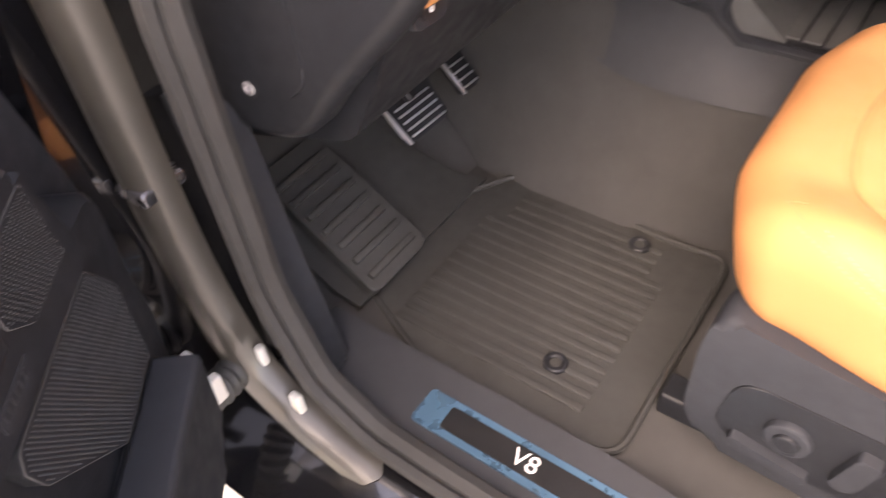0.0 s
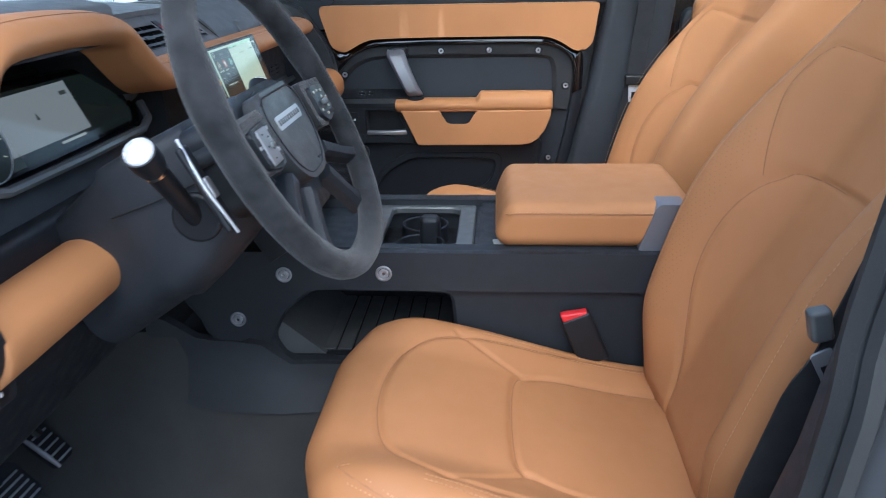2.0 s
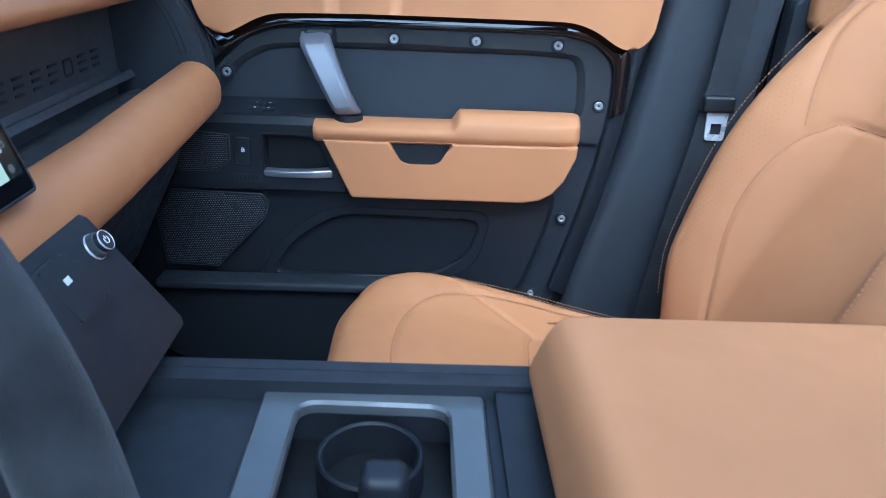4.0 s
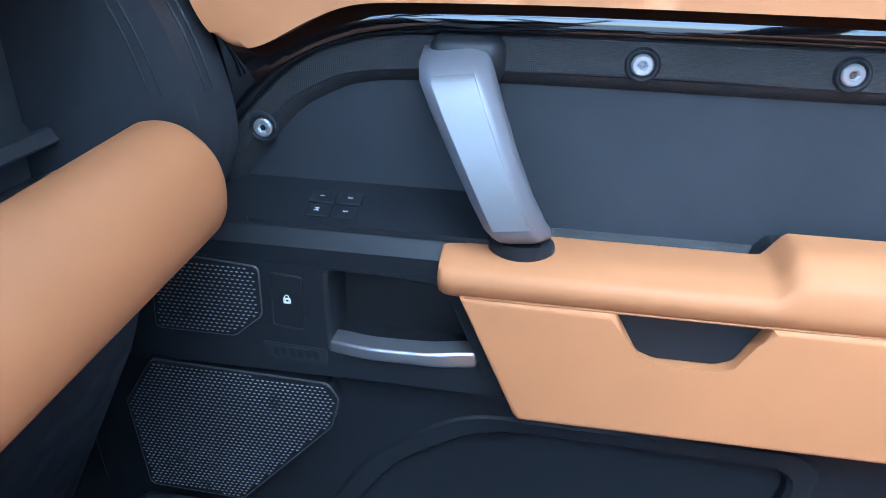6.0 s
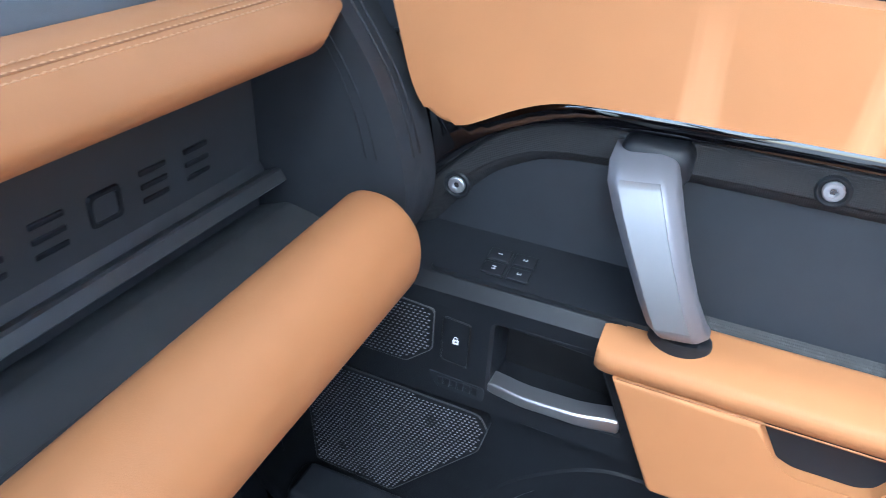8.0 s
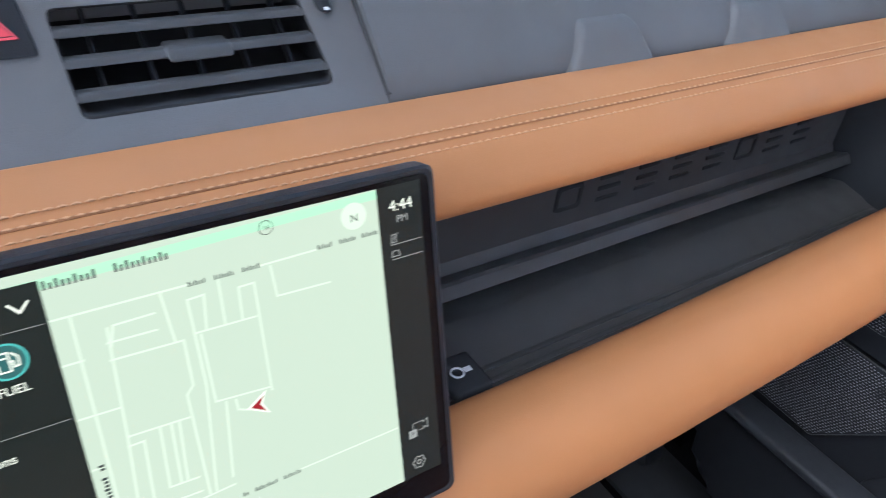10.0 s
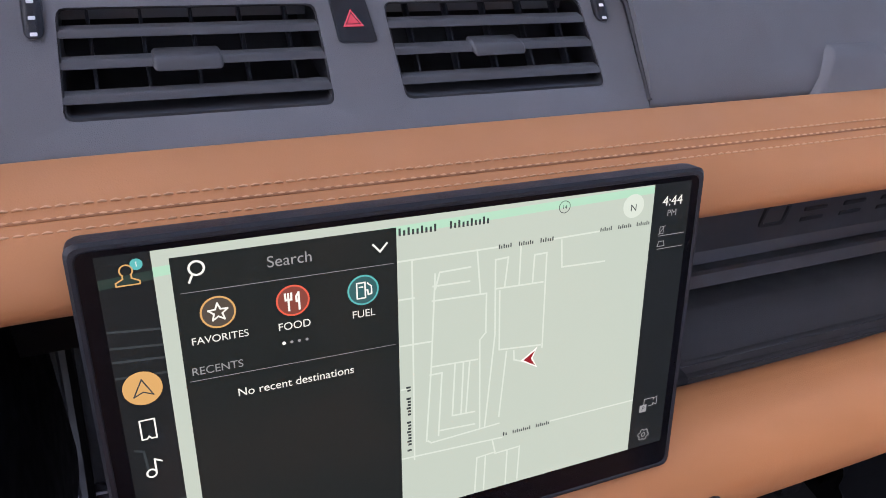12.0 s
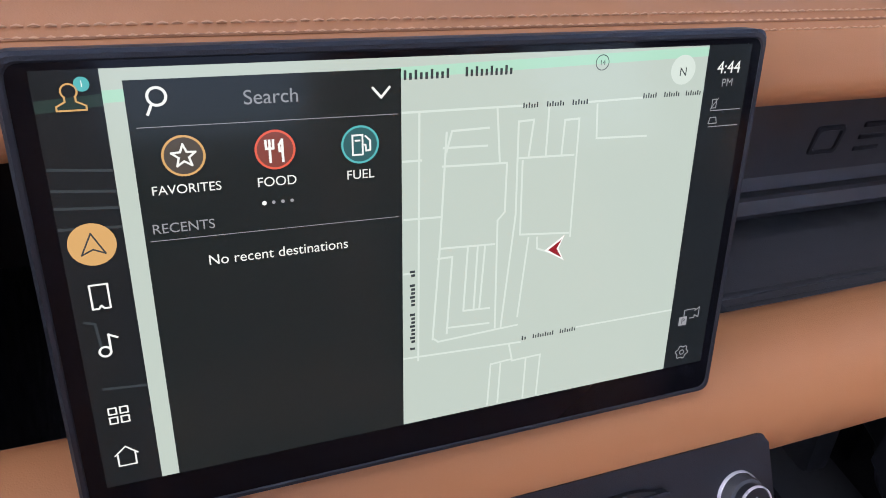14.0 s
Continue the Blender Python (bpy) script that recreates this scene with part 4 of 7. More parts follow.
for vi, q in enumerate(VR):
    xa, xb = q[0][0], q[1][0]
    # near-black lining and back paint the shade deep in the vent
    part("duct_shade_liner", sloped(ring_plate(rounded(list(q), 0.004, 3), [(x * 0.985 + 0.015 * (xa + xb) / 2, 0.869 + (z - 0.869) * 0.94) for x, z in rounded(list(q), 0.004, 3)], "y", 0.060, 0.0012, 0.0002, n=48)), DEEP, vents)
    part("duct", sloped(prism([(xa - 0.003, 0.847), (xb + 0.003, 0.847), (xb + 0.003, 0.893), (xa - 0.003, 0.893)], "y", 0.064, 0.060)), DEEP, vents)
    for k, z in enumerate((0.8570, 0.8685, 0.8790)):
        f = (z - 0.85) / 0.04
        a, b = q[0][0] + (q[3][0] - q[0][0]) * f, q[1][0] + (q[2][0] - q[1][0]) * f
        sl = rbox(((a + b) / 2, 0.0040, z), ((b - a) / 2 + 0.002, 0.0030, 0.0016), 0.0011, 2, (1, 1, 1))
        slat = part("slat", sloped(sl), SHELF_GREY, vents)
        if k == 1:
            m = 0.0735 if vi else -0.0800
            part("slider", sloped(rbox((m, 0.004, z), (0.0150, 0.0062, 0.0026), 0.0022, 3, (1, 1, 1))), SHELF_GREY, slat, "grey vent slider")
    for k in range(5):
        x = xa + (xb - xa) * (0.12 + 0.19 * k)
        part("vane", sloped(rbox((x, 0.018, 0.870), (0.0007, 0.005, 0.020), 0.0005, 1, (1, 1, 1))), HARD, vents)
for x in (-0.1392, 0.1400):
    wh = part("thumbwheel", sloped(rbox((x, 0.001, 0.8875), (0.0040, 0.006, 0.0085), 0.003, 3, (1, 1, 1))), HARD, vents)
    for z in (0.8815, 0.8870, 0.8925):
        part("tick", sloped(rbox((x, -0.0050, z), (0.0014, 0.0005, 0.0006), 0.0003, 1, (1, 1, 1))), WHITE_MARK, wh)
part("bezel_gap", tube([(0.1475, 0.1405, 0.8985), (0.1580, 0.1200, 0.8800), (0.1582, 0.0780, 0.8425)], 0.0016, 6), DEEP, vents)
hz_btn = part("hazard_button", sloped(prism(rounded([(-0.0105, 0.8735), (0.009, 0.8735), (0.006, 0.894), (-0.012, 0.894)], 0.002, 3), "y", 0.004, -0.0022, 0.001)), HARD, vents)
part("triangle", sloped(ring_plate([(-0.0072, 0.8800), (0.0032, 0.8800), (-0.0022, 0.8868)], [(-0.0058, 0.8808), (0.0017, 0.8808), (-0.0022, 0.8857)], "y", -0.0018, -0.0028, 0.0003, n=12)), UI_HAZARD, hz_btn, "red warning triangle")
part("triangle_fill", sloped(prism([(-0.0050, 0.8812), (0.0009, 0.8812), (-0.0022, 0.8850)], "y", -0.0018, -0.0025)), UI_HAZARD, hz_btn)
# grab-handle humps on the passenger's top pad
for x in (0.323, 0.467):
    hump = rbox((x - 0.010, 0.090, 0.842), (0.047, 0.020, 0.0215), 0.006, 3, (4, 3, 3), lambda p, n: (p[0] * (1 - 0.55 * (p[2] + 0.0215) / 0.043), p[1] + 0.6 * p[2], p[2]))
    part("grab_post", hump, SOFT_TOP, dash, "", 60)

# driver's side: instrument binnacle, under-dash, end cap
part("binnacle", prism(rounded([(-0.215, 0.80), (-0.30, 0.885), (-0.60, 0.890), (-0.655, 0.84), (-0.70, 0.80), (-0.70, 0.60), (-0.215, 0.60)], 0.02), "y", 0.30, 0.175, 0.0), DEEP, dash)
side_shade = [[(-0.205, 0.03, 0.80), (-0.295, 0.03, 0.870), (-0.36, 0.03, 0.885), (-0.58, 0.03, 0.885), (-0.63, 0.03, 0.865), (-0.665, 0.03, 0.81)],
              [(-0.225, 0.18, 0.79), (-0.31, 0.18, 0.855), (-0.37, 0.18, 0.870), (-0.57, 0.18, 0.870), (-0.61, 0.18, 0.85), (-0.64, 0.18, 0.80)]]
part("binnacle_hood", loft([[*r, *[(x, y + 0.002, z + 0.012) for x, y, z in reversed(r)]] for r in side_shade]), SOFT, dash, "black lining under the instrument hood", 50)
low_l = rounded([(0.17, 0.72), (0.05, 0.705), (0.045, 0.68), (0.05, 0.56), (0.12, 0.42), (0.30, 0.36), (0.30, 0.72)], 0.02)
part("knee_panel", prism(low_l, "x", -0.735, -0.20, 0.006), HARD, dash, "dark grey panel under the steering column", 50)
part("column_surround", sweep_profile([(0.092, 0.744), (0.064, 0.700), (0.058, 0.660), (0.075, 0.650), (0.13, 0.700), (0.13, 0.744)], (-0.605, -0.20)), SOFT, dash, "dark grey panel round the column", 40)
part("column_surround", loft([[(-0.605, y, z) for y, z in ((0.092, 0.744), (0.064, 0.700), (0.058, 0.655), (0.17, 0.655), (0.17, 0.744))], [(-0.742, y, z) for y, z in ((0.165, 0.760), (0.135, 0.705), (0.075, 0.655), (0.19, 0.655), (0.19, 0.760))]]), SOFT, dash, "", 40)
LOWK = rounded([(0.045, 0.676), (0.010, 0.682), (-0.024, 0.655), (-0.020, 0.620), (0.020, 0.590), (0.060, 0.585), (0.075, 0.64)], 0.026, 6)
part("knee_beam", sweep_profile(LOWK, (-0.752, -0.475), 0.012), TAN, dash, "tan leather knee pad", 60)
kb = part("knob_panel", prism(rounded([(-0.717, 0.586), (-0.712, 0.553), (-0.662, 0.550), (-0.662, 0.584)], 0.006), "y", 0.055, 0.043, 0.003), SOFT, dash)
part("parking_button", prism(rounded([(-0.704, 0.578), (-0.702, 0.559), (-0.676, 0.557), (-0.676, 0.577)], 0.005), "y", 0.046, 0.0405, 0.002), HARD, kb)
part("mark", rbox((-0.690, 0.0402, 0.568), (0.0022, 0.0006, 0.0028), 0.0004, 1, (1, 1, 1)), WHITE_MARK, kb)
cap = [(0.014, 0.590), (-0.027, 0.646), (0.002, 0.705), (0.045, 0.80), (0.085, 0.845), (0.20, 0.87), (0.42, 0.85), (0.42, 0.44), (0.22, 0.405), (0.150, 0.43), (0.098, 0.50)]
cap_hole = rounded([(0.105, 0.682), (0.098, 0.725), (0.125, 0.795), (0.185, 0.830), (0.385, 0.820), (0.385, 0.690)], 0.016)
capo = part("end_cap", ring_plate(rounded(cap, 0.045, 7), cap_hole, "x", -0.738, -0.775, 0.013, centre=(0.22, 0.72), n=120), HARD, dash, "dark grey end cap of the dashboard", 60)
part("cap_recess", prism(rounded([(0.09, 0.670), (0.09, 0.84), (0.40, 0.84), (0.40, 0.670)], 0.01), "x", -0.742, -0.752, 0.001), HARD, capo)
part("cap_ledge", rbox((-0.762, 0.245, 0.678), (0.014, 0.142, 0.004), 0.003, 2, (1, 1, 1)), SOFT, capo)
part("fuse_cover", prism(rounded([(0.125, 0.500), (0.135, 0.655), (0.350, 0.665), (0.370, 0.495), (0.21, 0.462)], 0.03), "x", -0.765, -0.7775, 0.003), HARD, capo)
bolt("cap_bolt", (-0.776, 0.062, 0.658), "x", -1, dash, 0.009)
bolt("cap_bolt", (-0.776, 0.214, 0.478), "x", -1, dash, 0.009)
# side vent on the driver's side
sv = part("side_vent", prism(rounded([(-0.765, 0.850), (-0.765, 0.905), (-0.68, 0.915), (-0.66, 0.862)], 0.01), "y", 0.22, 0.135, 0.006), SOFT_TOP, dash)
for k in range(3):
    part("slat", rbox((-0.715, 0.131, 0.868 + 0.013 * k), (0.038, 0.006, 0.002), 0.0015, 2, (1, 1, 1)), HARD, sv)

# climate panel below the lower beam, sloping towards the seats
clim = thing("climate_panel", "black climate control panel with two rotary knobs", "control panel", (0, -0.07, 0.60))
CM = Matrix.Translation((0, -0.060, 0.656)) @ Matrix.Rotation(radians(-34), 4, "X")   # local z up the face, -y out of it


def kpart(name, bm, mat, parent, label="", sharp=35):
    bm.transform(CM)
    return part(name, bm, mat, parent, label, sharp)


def circ(x, z, r, n=32):
    return [(x + r * math.cos(2 * math.pi * i / n), z + r * math.sin(2 * math.pi * i / n)) for i in range(n)]


kpart("panel", prism(rounded([(-0.190, 0.0), (0.184, 0.0), (0.196, -0.14), (-0.200, -0.14)], 0.006), "y", 0.05, 0.0, 0.003), HARD, clim)
cb = kpart("button_strip", prism(rounded([(-0.100, -0.012), (0.108, -0.012), (0.128, -0.026), (0.132, -0.070), (-0.125, -0.070), (-0.120, -0.026)], 0.010), "y", 0.002, -0.003, 0.0015), DEEP, clim)
for k in range(5):
    kpart("button", prism(rounded([(-0.108 + 0.0455 * k, -0.015), (-0.063 + 0.0455 * k, -0.015), (-0.063 + 0.0455 * k, -0.066), (-0.108 + 0.0455 * k, -0.066)], 0.003), "y", 0.0, -0.0045, 0.0012), HARD, cb)
    kpart("button_mark", rbox((-0.0865 + 0.0455 * k, -0.0047, -0.034), (0.0045, 0.0004, 0.0030), 0.0003, 1, (1, 1, 1)), WHITE_MARK, cb)
for x in (-0.160, 0.163):
    kn = kpart("knob", prism(circ(x, -0.030, 0.0118), "y", 0.0, -0.008, 0.002), HARD_S, clim)
    kpart("rim", ring_plate(circ(x, -0.030, 0.0130), circ(x, -0.030, 0.0122), "y", 0.0, -0.0020, 0.0006, n=32), RING, kn, "chrome knob ring")
    kpart("dial", prism(circ(x, -0.030, 0.0096), "y", -0.006, -0.0135, 0.001), HARD, kn)
    kpart("rim", ring_plate(circ(x, -0.030, 0.0100), circ(x, -0.030, 0.0091), "y", -0.0125, -0.0140, 0.0006, n=32), RING, kn)
    kpart("power_mark", tube([(x + 0.0034 * math.sin(a), -0.0138, -0.030 + 0.0034 * math.cos(a)) for a in [math.pi * (0.25 + 1.5 * i / 12) for i in range(13)]], 0.0005, 4), WHITE_MARK, kn)
    kpart("power_mark", rbox((x, -0.0138, -0.0275), (0.0004, 0.0004, 0.0020), 0.0003, 1, (1, 1, 1)), WHITE_MARK, kn)

# ---- instrument display ----
inst = thing("instrument_display", "wide dark instrument display behind the steering wheel", "display", (-0.40, 0.15, 0.74))
DISP = rounded([(-0.60, 0.752), (-0.195, 0.752), (-0.185, 0.775), (-0.235, 0.842), (-0.60, 0.850)], [0.01, 0.01, 0.012, 0.02, 0.01])


def disp_y(z):
    """Depth of the leaning instrument glass at a height."""
    return 0.088 + (z - 0.752) * 0.45


part("housing", loft([[(x, disp_y(z) + d, z) for x, z in DISP] for d in (0.02, 0.0)]), SCREEN_GLASS, inst)
part("lip", tube([(-0.585, 0.085, 0.752), (-0.560, 0.072, 0.7465), (-0.40, 0.068, 0.7455), (-0.23, 0.068, 0.7465), (-0.197, 0.074, 0.756), (-0.183, 0.090, 0.778)], 0.0065, 8), SATIN, inst, "satin grey lower lip")


# ---- centre screen ----
SO, SU, SV = Vector((-0.134, 0.001, 0.850)), Vector((1, 0, 0)), Vector((0, -0.3217, -0.9468))
SN = Vector((0, -0.9468, 0.3217))
scr = thing("infotainment_screen", "wide touch screen showing a map and a search panel", "screen", (0, 0.0, 0.76))


def on_screen(u, v, lift=0.0):
    """A place on the screen: millimetres from its upper left corner, and above its glass."""
    return SO + SU * (u / 1000) + SV * (v / 1000) + SN * (lift / 1000)


def sheet(poly, lift, mat, name, parent, label="", thick=0.05):
    bm = bmesh.new()
    hi = [bm.verts.new(on_screen(u, v, lift)) for u, v in poly]
    lo = [bm.verts.new(on_screen(u, v, lift - thick)) for u, v in poly]
    bm.faces.new(hi)
    k = len(poly)
    for i in range(k):
        bm.faces.new((lo[i], lo[(i + 1) % k], hi[(i + 1) % k], hi[i]))
    bmesh.ops.triangulate(bm, faces=[f for f in bm.faces if len(f.verts) > 4])
    return part(name, bm, mat, parent, label)


def rect(u0, v0, u1, v1):
    return [(u0, v0), (u1, v0), (u1, v1), (u0, v1)]


def strokes(lines, w, lift, mat, name, parent, label=""):
    """Flat drawn lines on the screen, one part."""
    bm = bmesh.new()
    for ln in lines:
        for a, b in zip(ln, ln[1:]):
            d = Vector((b[0] - a[0], b[1] - a[1]))
            if d.length < 1e-6:
                continue
            d.normalize()
            n = Vector((-d.y, d.x)) * w / 2
            e = d * w * 0.4
            vs = [bm.verts.new(on_screen(p[0], p[1], lift)) for p in
                  ((a[0] + n.x - e.x, a[1] + n.y - e.y), (b[0] + n.x + e.x, b[1] + n.y + e.y), (b[0] - n.x + e.x, b[1] - n.y + e.y), (a[0] - n.x - e.x, a[1] - n.y - e.y))]
            bm.faces.new(vs)
    return part(name, bm, mat, parent, label)


def arc(cu, cv, r, a0=0, a1=360, n=24):
    return [(cu + r * math.cos(radians(a0 + (a1 - a0) * i / n)), cv + r * math.sin(radians(a0 + (a1 - a0) * i / n))) for i in range(n + 1)]


def ui_text(text, u, v, size, mat, parent, align="CENTER", turn=0):
    m = Matrix.Translation(on_screen(u, v, 0.32)) @ Matrix((SU, -SV, SN)).transposed().to_4x4() 
    return words(text, size / 1000, mat, "lettering", parent, m, "", align, 0.00001)


outline = rounded(rect(0, 0, 268, 164), 5, 5)
rings_s = []
for grow, lift in ((0, -12), (0.6, -9), (0.6, -1.0), (-0.6, 0.4), (-2.0, 0.4), (-2.6, -0.2)):
    rings_s.append([on_screen(134 + (u - 134) * (1 + grow / 134), 82 + (v - 82) * (1 + grow / 82), lift) for u, v in outline])
part("frame", loft(rings_s), HARD, scr, "slim dark blue grey frame", 30)
part("glass", loft([[on_screen(134 + (u - 134) * 0.981, 82 + (v - 82) * 0.968, lf) for u, v in outline] for lf in (-6, 0.0)]), SCREEN_GLASS, scr, "black glass", 30)
part("stand", prism([(-0.10, 0.79), (0.10, 0.79), (0.10, 0.72), (-0.10, 0.72)], "y", 0.05, -0.005), HARD, scr)
disp = sheet(rect(8.5, 4.8, 261, 147), 0.08, UI_SIDE, "display", scr, "lit display")
sheet(rect(26.5, 4.8, 240.3, 147), 0.14, UI_MAP, "map", disp, "pale green grey map")
sheet([(26.5, 11.0), (118, 8.0), (240.3, 5.2), (240.3, 8.8), (118, 11.6), (26.5, 14.6)], 0.17, UI_BAND, "motorway", disp, "light green motorway band")
roads = [[(117, 23), (162, 23.2)], [(189, 23.4), (212, 23.1)], [(123, 23.4), (122.7, 119)], [(117, 39.8), (123.7, 39.9)], [(133, 37.8), (135, 30.4), (149, 30.2)],
         [(132, 36.2), (148.6, 36.6)], [(133, 30.8), (131, 74), (128.5, 111)], [(152, 23.6), (153.8, 43.3)], [(131.7, 42.8), (156.7, 43.6), (156.7, 62.4), (153.9, 65.4), (154.7, 110.6)]]
roads += [[(161, 28.8), (166.7, 28.5), (165.3, 42.2)], [(160.6, 28.7), (161.3, 64), (157.2, 111)], [(172.6, 24.4), (172.4, 42.6)], [(179, 42.7), (179.5, 29.4), (185.5, 29.3), (185.6, 75.7)],
          [(161.4, 42.3), (184.3, 42.9)], [(163, 43.5), (163.6, 72.3), (184.7, 74.2)], [(167.3, 74), (164.4, 107.3)], [(171, 74.4), (171.3, 79), (176, 81)]]
for ln in roads:
    strokes([ln], 0.8, 0.20, UI_ROAD, "street_line", disp)
roads2 = [[(192.7, 24.5), (193.6, 37.3), (215.9, 38)], [(131.4, 73.8), (153, 74.8)], [(130.4, 77.7), (136, 77.7), (134.3, 109.4)], [(142.2, 74.5), (141, 100.8), (152, 101.4)], [(146.2, 75), (145.3, 100.3)],
          [(149.2, 75), (147.7, 100.7)], [(129.2, 111), (130.8, 112.4), (164.6, 111)], [(134.2, 107), (152, 108)], [(117, 117.2), (166.4, 119.2)], [(192.4, 117), (240, 117.2)]]
roads2 += [[(161.3, 119), (163, 126.4), (153.6, 127), (152.8, 146)], [(163, 127.2), (176, 126.8), (175.3, 146)], [(158, 127.5), (157.4, 146)], [(169.4, 127), (169, 146)], [(117.4, 61), (131.3, 61.5)], [(117.2, 82), (120.5, 82)]]
for ln in roads2:
    strokes([ln], 0.8, 0.20, UI_ROAD, "street_line", disp)
# street names as rows of plain bars
def bar_row(name, u0, u1, v, h, tilt=0.0):
    """One word: plain upright bars of the word's size, one part."""
    bm = bmesh.new()
    n = max(2, int((u1 - u0) / (h * 0.44)))
    for i in range(n):
        a = u0 + (u1 - u0) * i / n
        b = a + (u1 - u0) / n * 0.50
        hh = h * (0.40 if i == 0 or i % 3 == 2 else 0.28)
        w = v + tilt * (a - u0)
        bm.faces.new([bm.verts.new(on_screen(p, q, 0.23)) for p, q in ((a, w + h * 0.5 - 2 * hh), (b, w + h * 0.5 - 2 * hh), (b, w + h * 0.5), (a, w + h * 0.5))])
    return part(name, bm, UI_INK, disp)


for u0, u1, v, h in ((117.5, 134.5, 10.2, 4.0), (139.5, 158, 10.0, 4.0), (162, 168.5, 22.9, 2.4), (171.5, 179, 22.9, 2.4), (182, 189, 22.9, 2.4), (212.5, 219, 22.2, 2.4), (222, 229.5, 22.2, 2.4), (232, 239.5, 22.2, 2.4), (167, 169.5, 117.3, 2.4), (172, 182, 117.3, 2.4), (184.5, 192.3, 117.3, 2.4)):
    bar_row("name_bar", u0, u1, v, h)
for v0, v1 in ((81, 84), (86.5, 96), (98.5, 111.5), (113, 114.5)):
    n = max(1, int((v1 - v0) / 1.5))
    for k in range(n):
        v = v0 + (v1 - v0) * k / n
        sheet(rect(119.9 if k % 3 else 119.4, v, 121.4, v + (v1 - v0) / n * 0.62), 0.23, UI_INK, "name_bar", disp)
sheet(arc(229.4, 13.5, 5.6)[:-1], 0.22, UI_ROAD, "compass", disp)
ui_text("N", 229.4, 14.4, 4.6, UI_INK, disp)
strokes([arc(193.2, 9.4, 2.7)], 0.3, 0.24, UI_INK, "shield", disp)
ui_text("14", 193.2, 9.5, 2.6, UI_INK, disp)
sheet([(174.6, 80.4), (183.2, 74.8), (180.9, 80.2), (183.6, 85.6)], 0.22, UI_WHITE, "arrow_edge", disp)
sheet([(176.2, 80.4), (182.0, 76.6), (180.0, 80.2), (182.3, 84.2)], 0.26, UI_ARROW, "position_arrow", disp, "dark red position arrow")
# search panel
pan = sheet(rect(32.3, 8.4, 116.6, 147.02), 0.21, UI_DARK, "search_panel", scr, "dark search panel")
ui_text("Search", 74.3, 15.3, 6.4, UI_GREY, pan)
strokes([arc(41.0, 13.4, 2.6), [(39.4, 15.6), (38.0, 18.6)]], 0.8, 0.3, UI_WHITE, "magnifier", pan)
strokes([[(106.9, 14.2), (109.7, 17.4), (112.6, 14.2)]], 0.8, 0.3, UI_WHITE, "chevron", pan)
strokes([[(34.5, 22.4), (115.2, 23.2)], [(33.8, 58.4), (115.2, 59.4)]], 0.25, 0.3, UI_GREY, "divider", pan)
for u, v, mat, fill in ((46.6, 31.8, UI_GOLD, UI_GOLD_FILL), (74.3, 32.1, UI_RED, UI_RED_FILL), (102.2, 32.6, UI_TEAL, UI_TEAL_FILL)):
    ic = sheet(arc(u, v, 6.2, n=36)[:-1], 0.26, fill, "icon_disc", pan)
    strokes([arc(u, v, 6.1, n=36)], 0.7, 0.29, {UI_GOLD: UI_GOLD, UI_RED: UI_RED, UI_TEAL: UI_CYAN}[mat], "icon_ring", ic)
star = [(46.6 + (3.7 if i % 2 == 0 else 1.6) * math.sin(math.pi * i / 5), 31.9 - (3.7 if i % 2 == 0 else 1.6) * math.cos(math.pi * i / 5)) for i in range(11)]
strokes([star], 0.65, 0.33, UI_WHITE, "star", pan)
strokes([[(72.6, 29.0), (72.6, 36)], [(71.4, 29), (71.5, 31.6), (73.7, 31.6), (73.8, 29)], [(76.6, 36), (76.6, 29.0), (75.6, 30.6), (75.7, 32.6), (76.6, 32.6)]], 0.8, 0.33, UI_WHITE, "cutlery", pan)
strokes([[(99.6, 36), (99.6, 29.4), (103.0, 29.4), (103.0, 36), (99.6, 36)], [(100.6, 31.2), (102.0, 31.2)], [(104.0, 29.8), (105.6, 31.4), (105.6, 34.6), (104.2, 34.8), (104.0, 32.8), (103.0, 32.6)]], 0.6, 0.33, UI_WHITE, "pump", pan)
ui_text("FAVORITES", 46.4, 42.3, 4.2, UI_WHITE, pan)
ui_text("FOOD", 74.2, 42.6, 4.5, UI_WHITE, pan)
ui_text("FUEL", 102.0, 42.9, 4.5, UI_WHITE, pan)
for k in range(4):
    sheet(arc(69.6 + 3.0 * k, 49.5, 0.75 if k == 0 else 0.6, n=12)[:-1], 0.3, UI_WHITE if k == 0 else UI_GREY, "page_dot", pan)
ui_text("RECENTS", 34.6, 54.7, 4.6, UI_GREY, pan, "LEFT")
ui_text("No recent destinations", 73.6, 67.2, 5.0, UI_WHITE, pan)
# side icons
side = sheet(rect(8.5, 4.8, 26.5, 5.0), 0.1, UI_SIDE, "icon_column", scr)
for ln in ([(9, 33), (26, 34.6)], [(9, 39.5), (26, 41)], [(9, 45), (26, 46.2)], [(9, 51.6), (26, 52.4)], [(13, 108), (26, 109)], [(11, 83), (14, 84), (14.6, 92)]):
    strokes([ln], 0.9, 0.12, UI_SIDE_ROAD, "street_line", side)
strokes([arc(18.0, 10.8, 2.1, 130, 410), [(16.6, 12.5), (16.6, 13.7), (14.2, 15.0), (14.2, 16.2), (22.0, 16.2), (22.0, 15.0), (19.5, 13.7), (19.5, 12.5)]], 0.5, 0.3, UI_GOLD, "user_icon", side)
sheet(arc(21.6, 8.9, 2.1)[:-1], 0.3, UI_CYAN, "badge", side)
ui_text("1", 21.6, 8.9, 2.6, UI_WHITE, side)
sheet([(8.6, 13.2), (26.4, 11.9), (26.4, 15.4), (8.6, 16.8)], 0.11, UI_SIDE_BAND, "motorway", side)
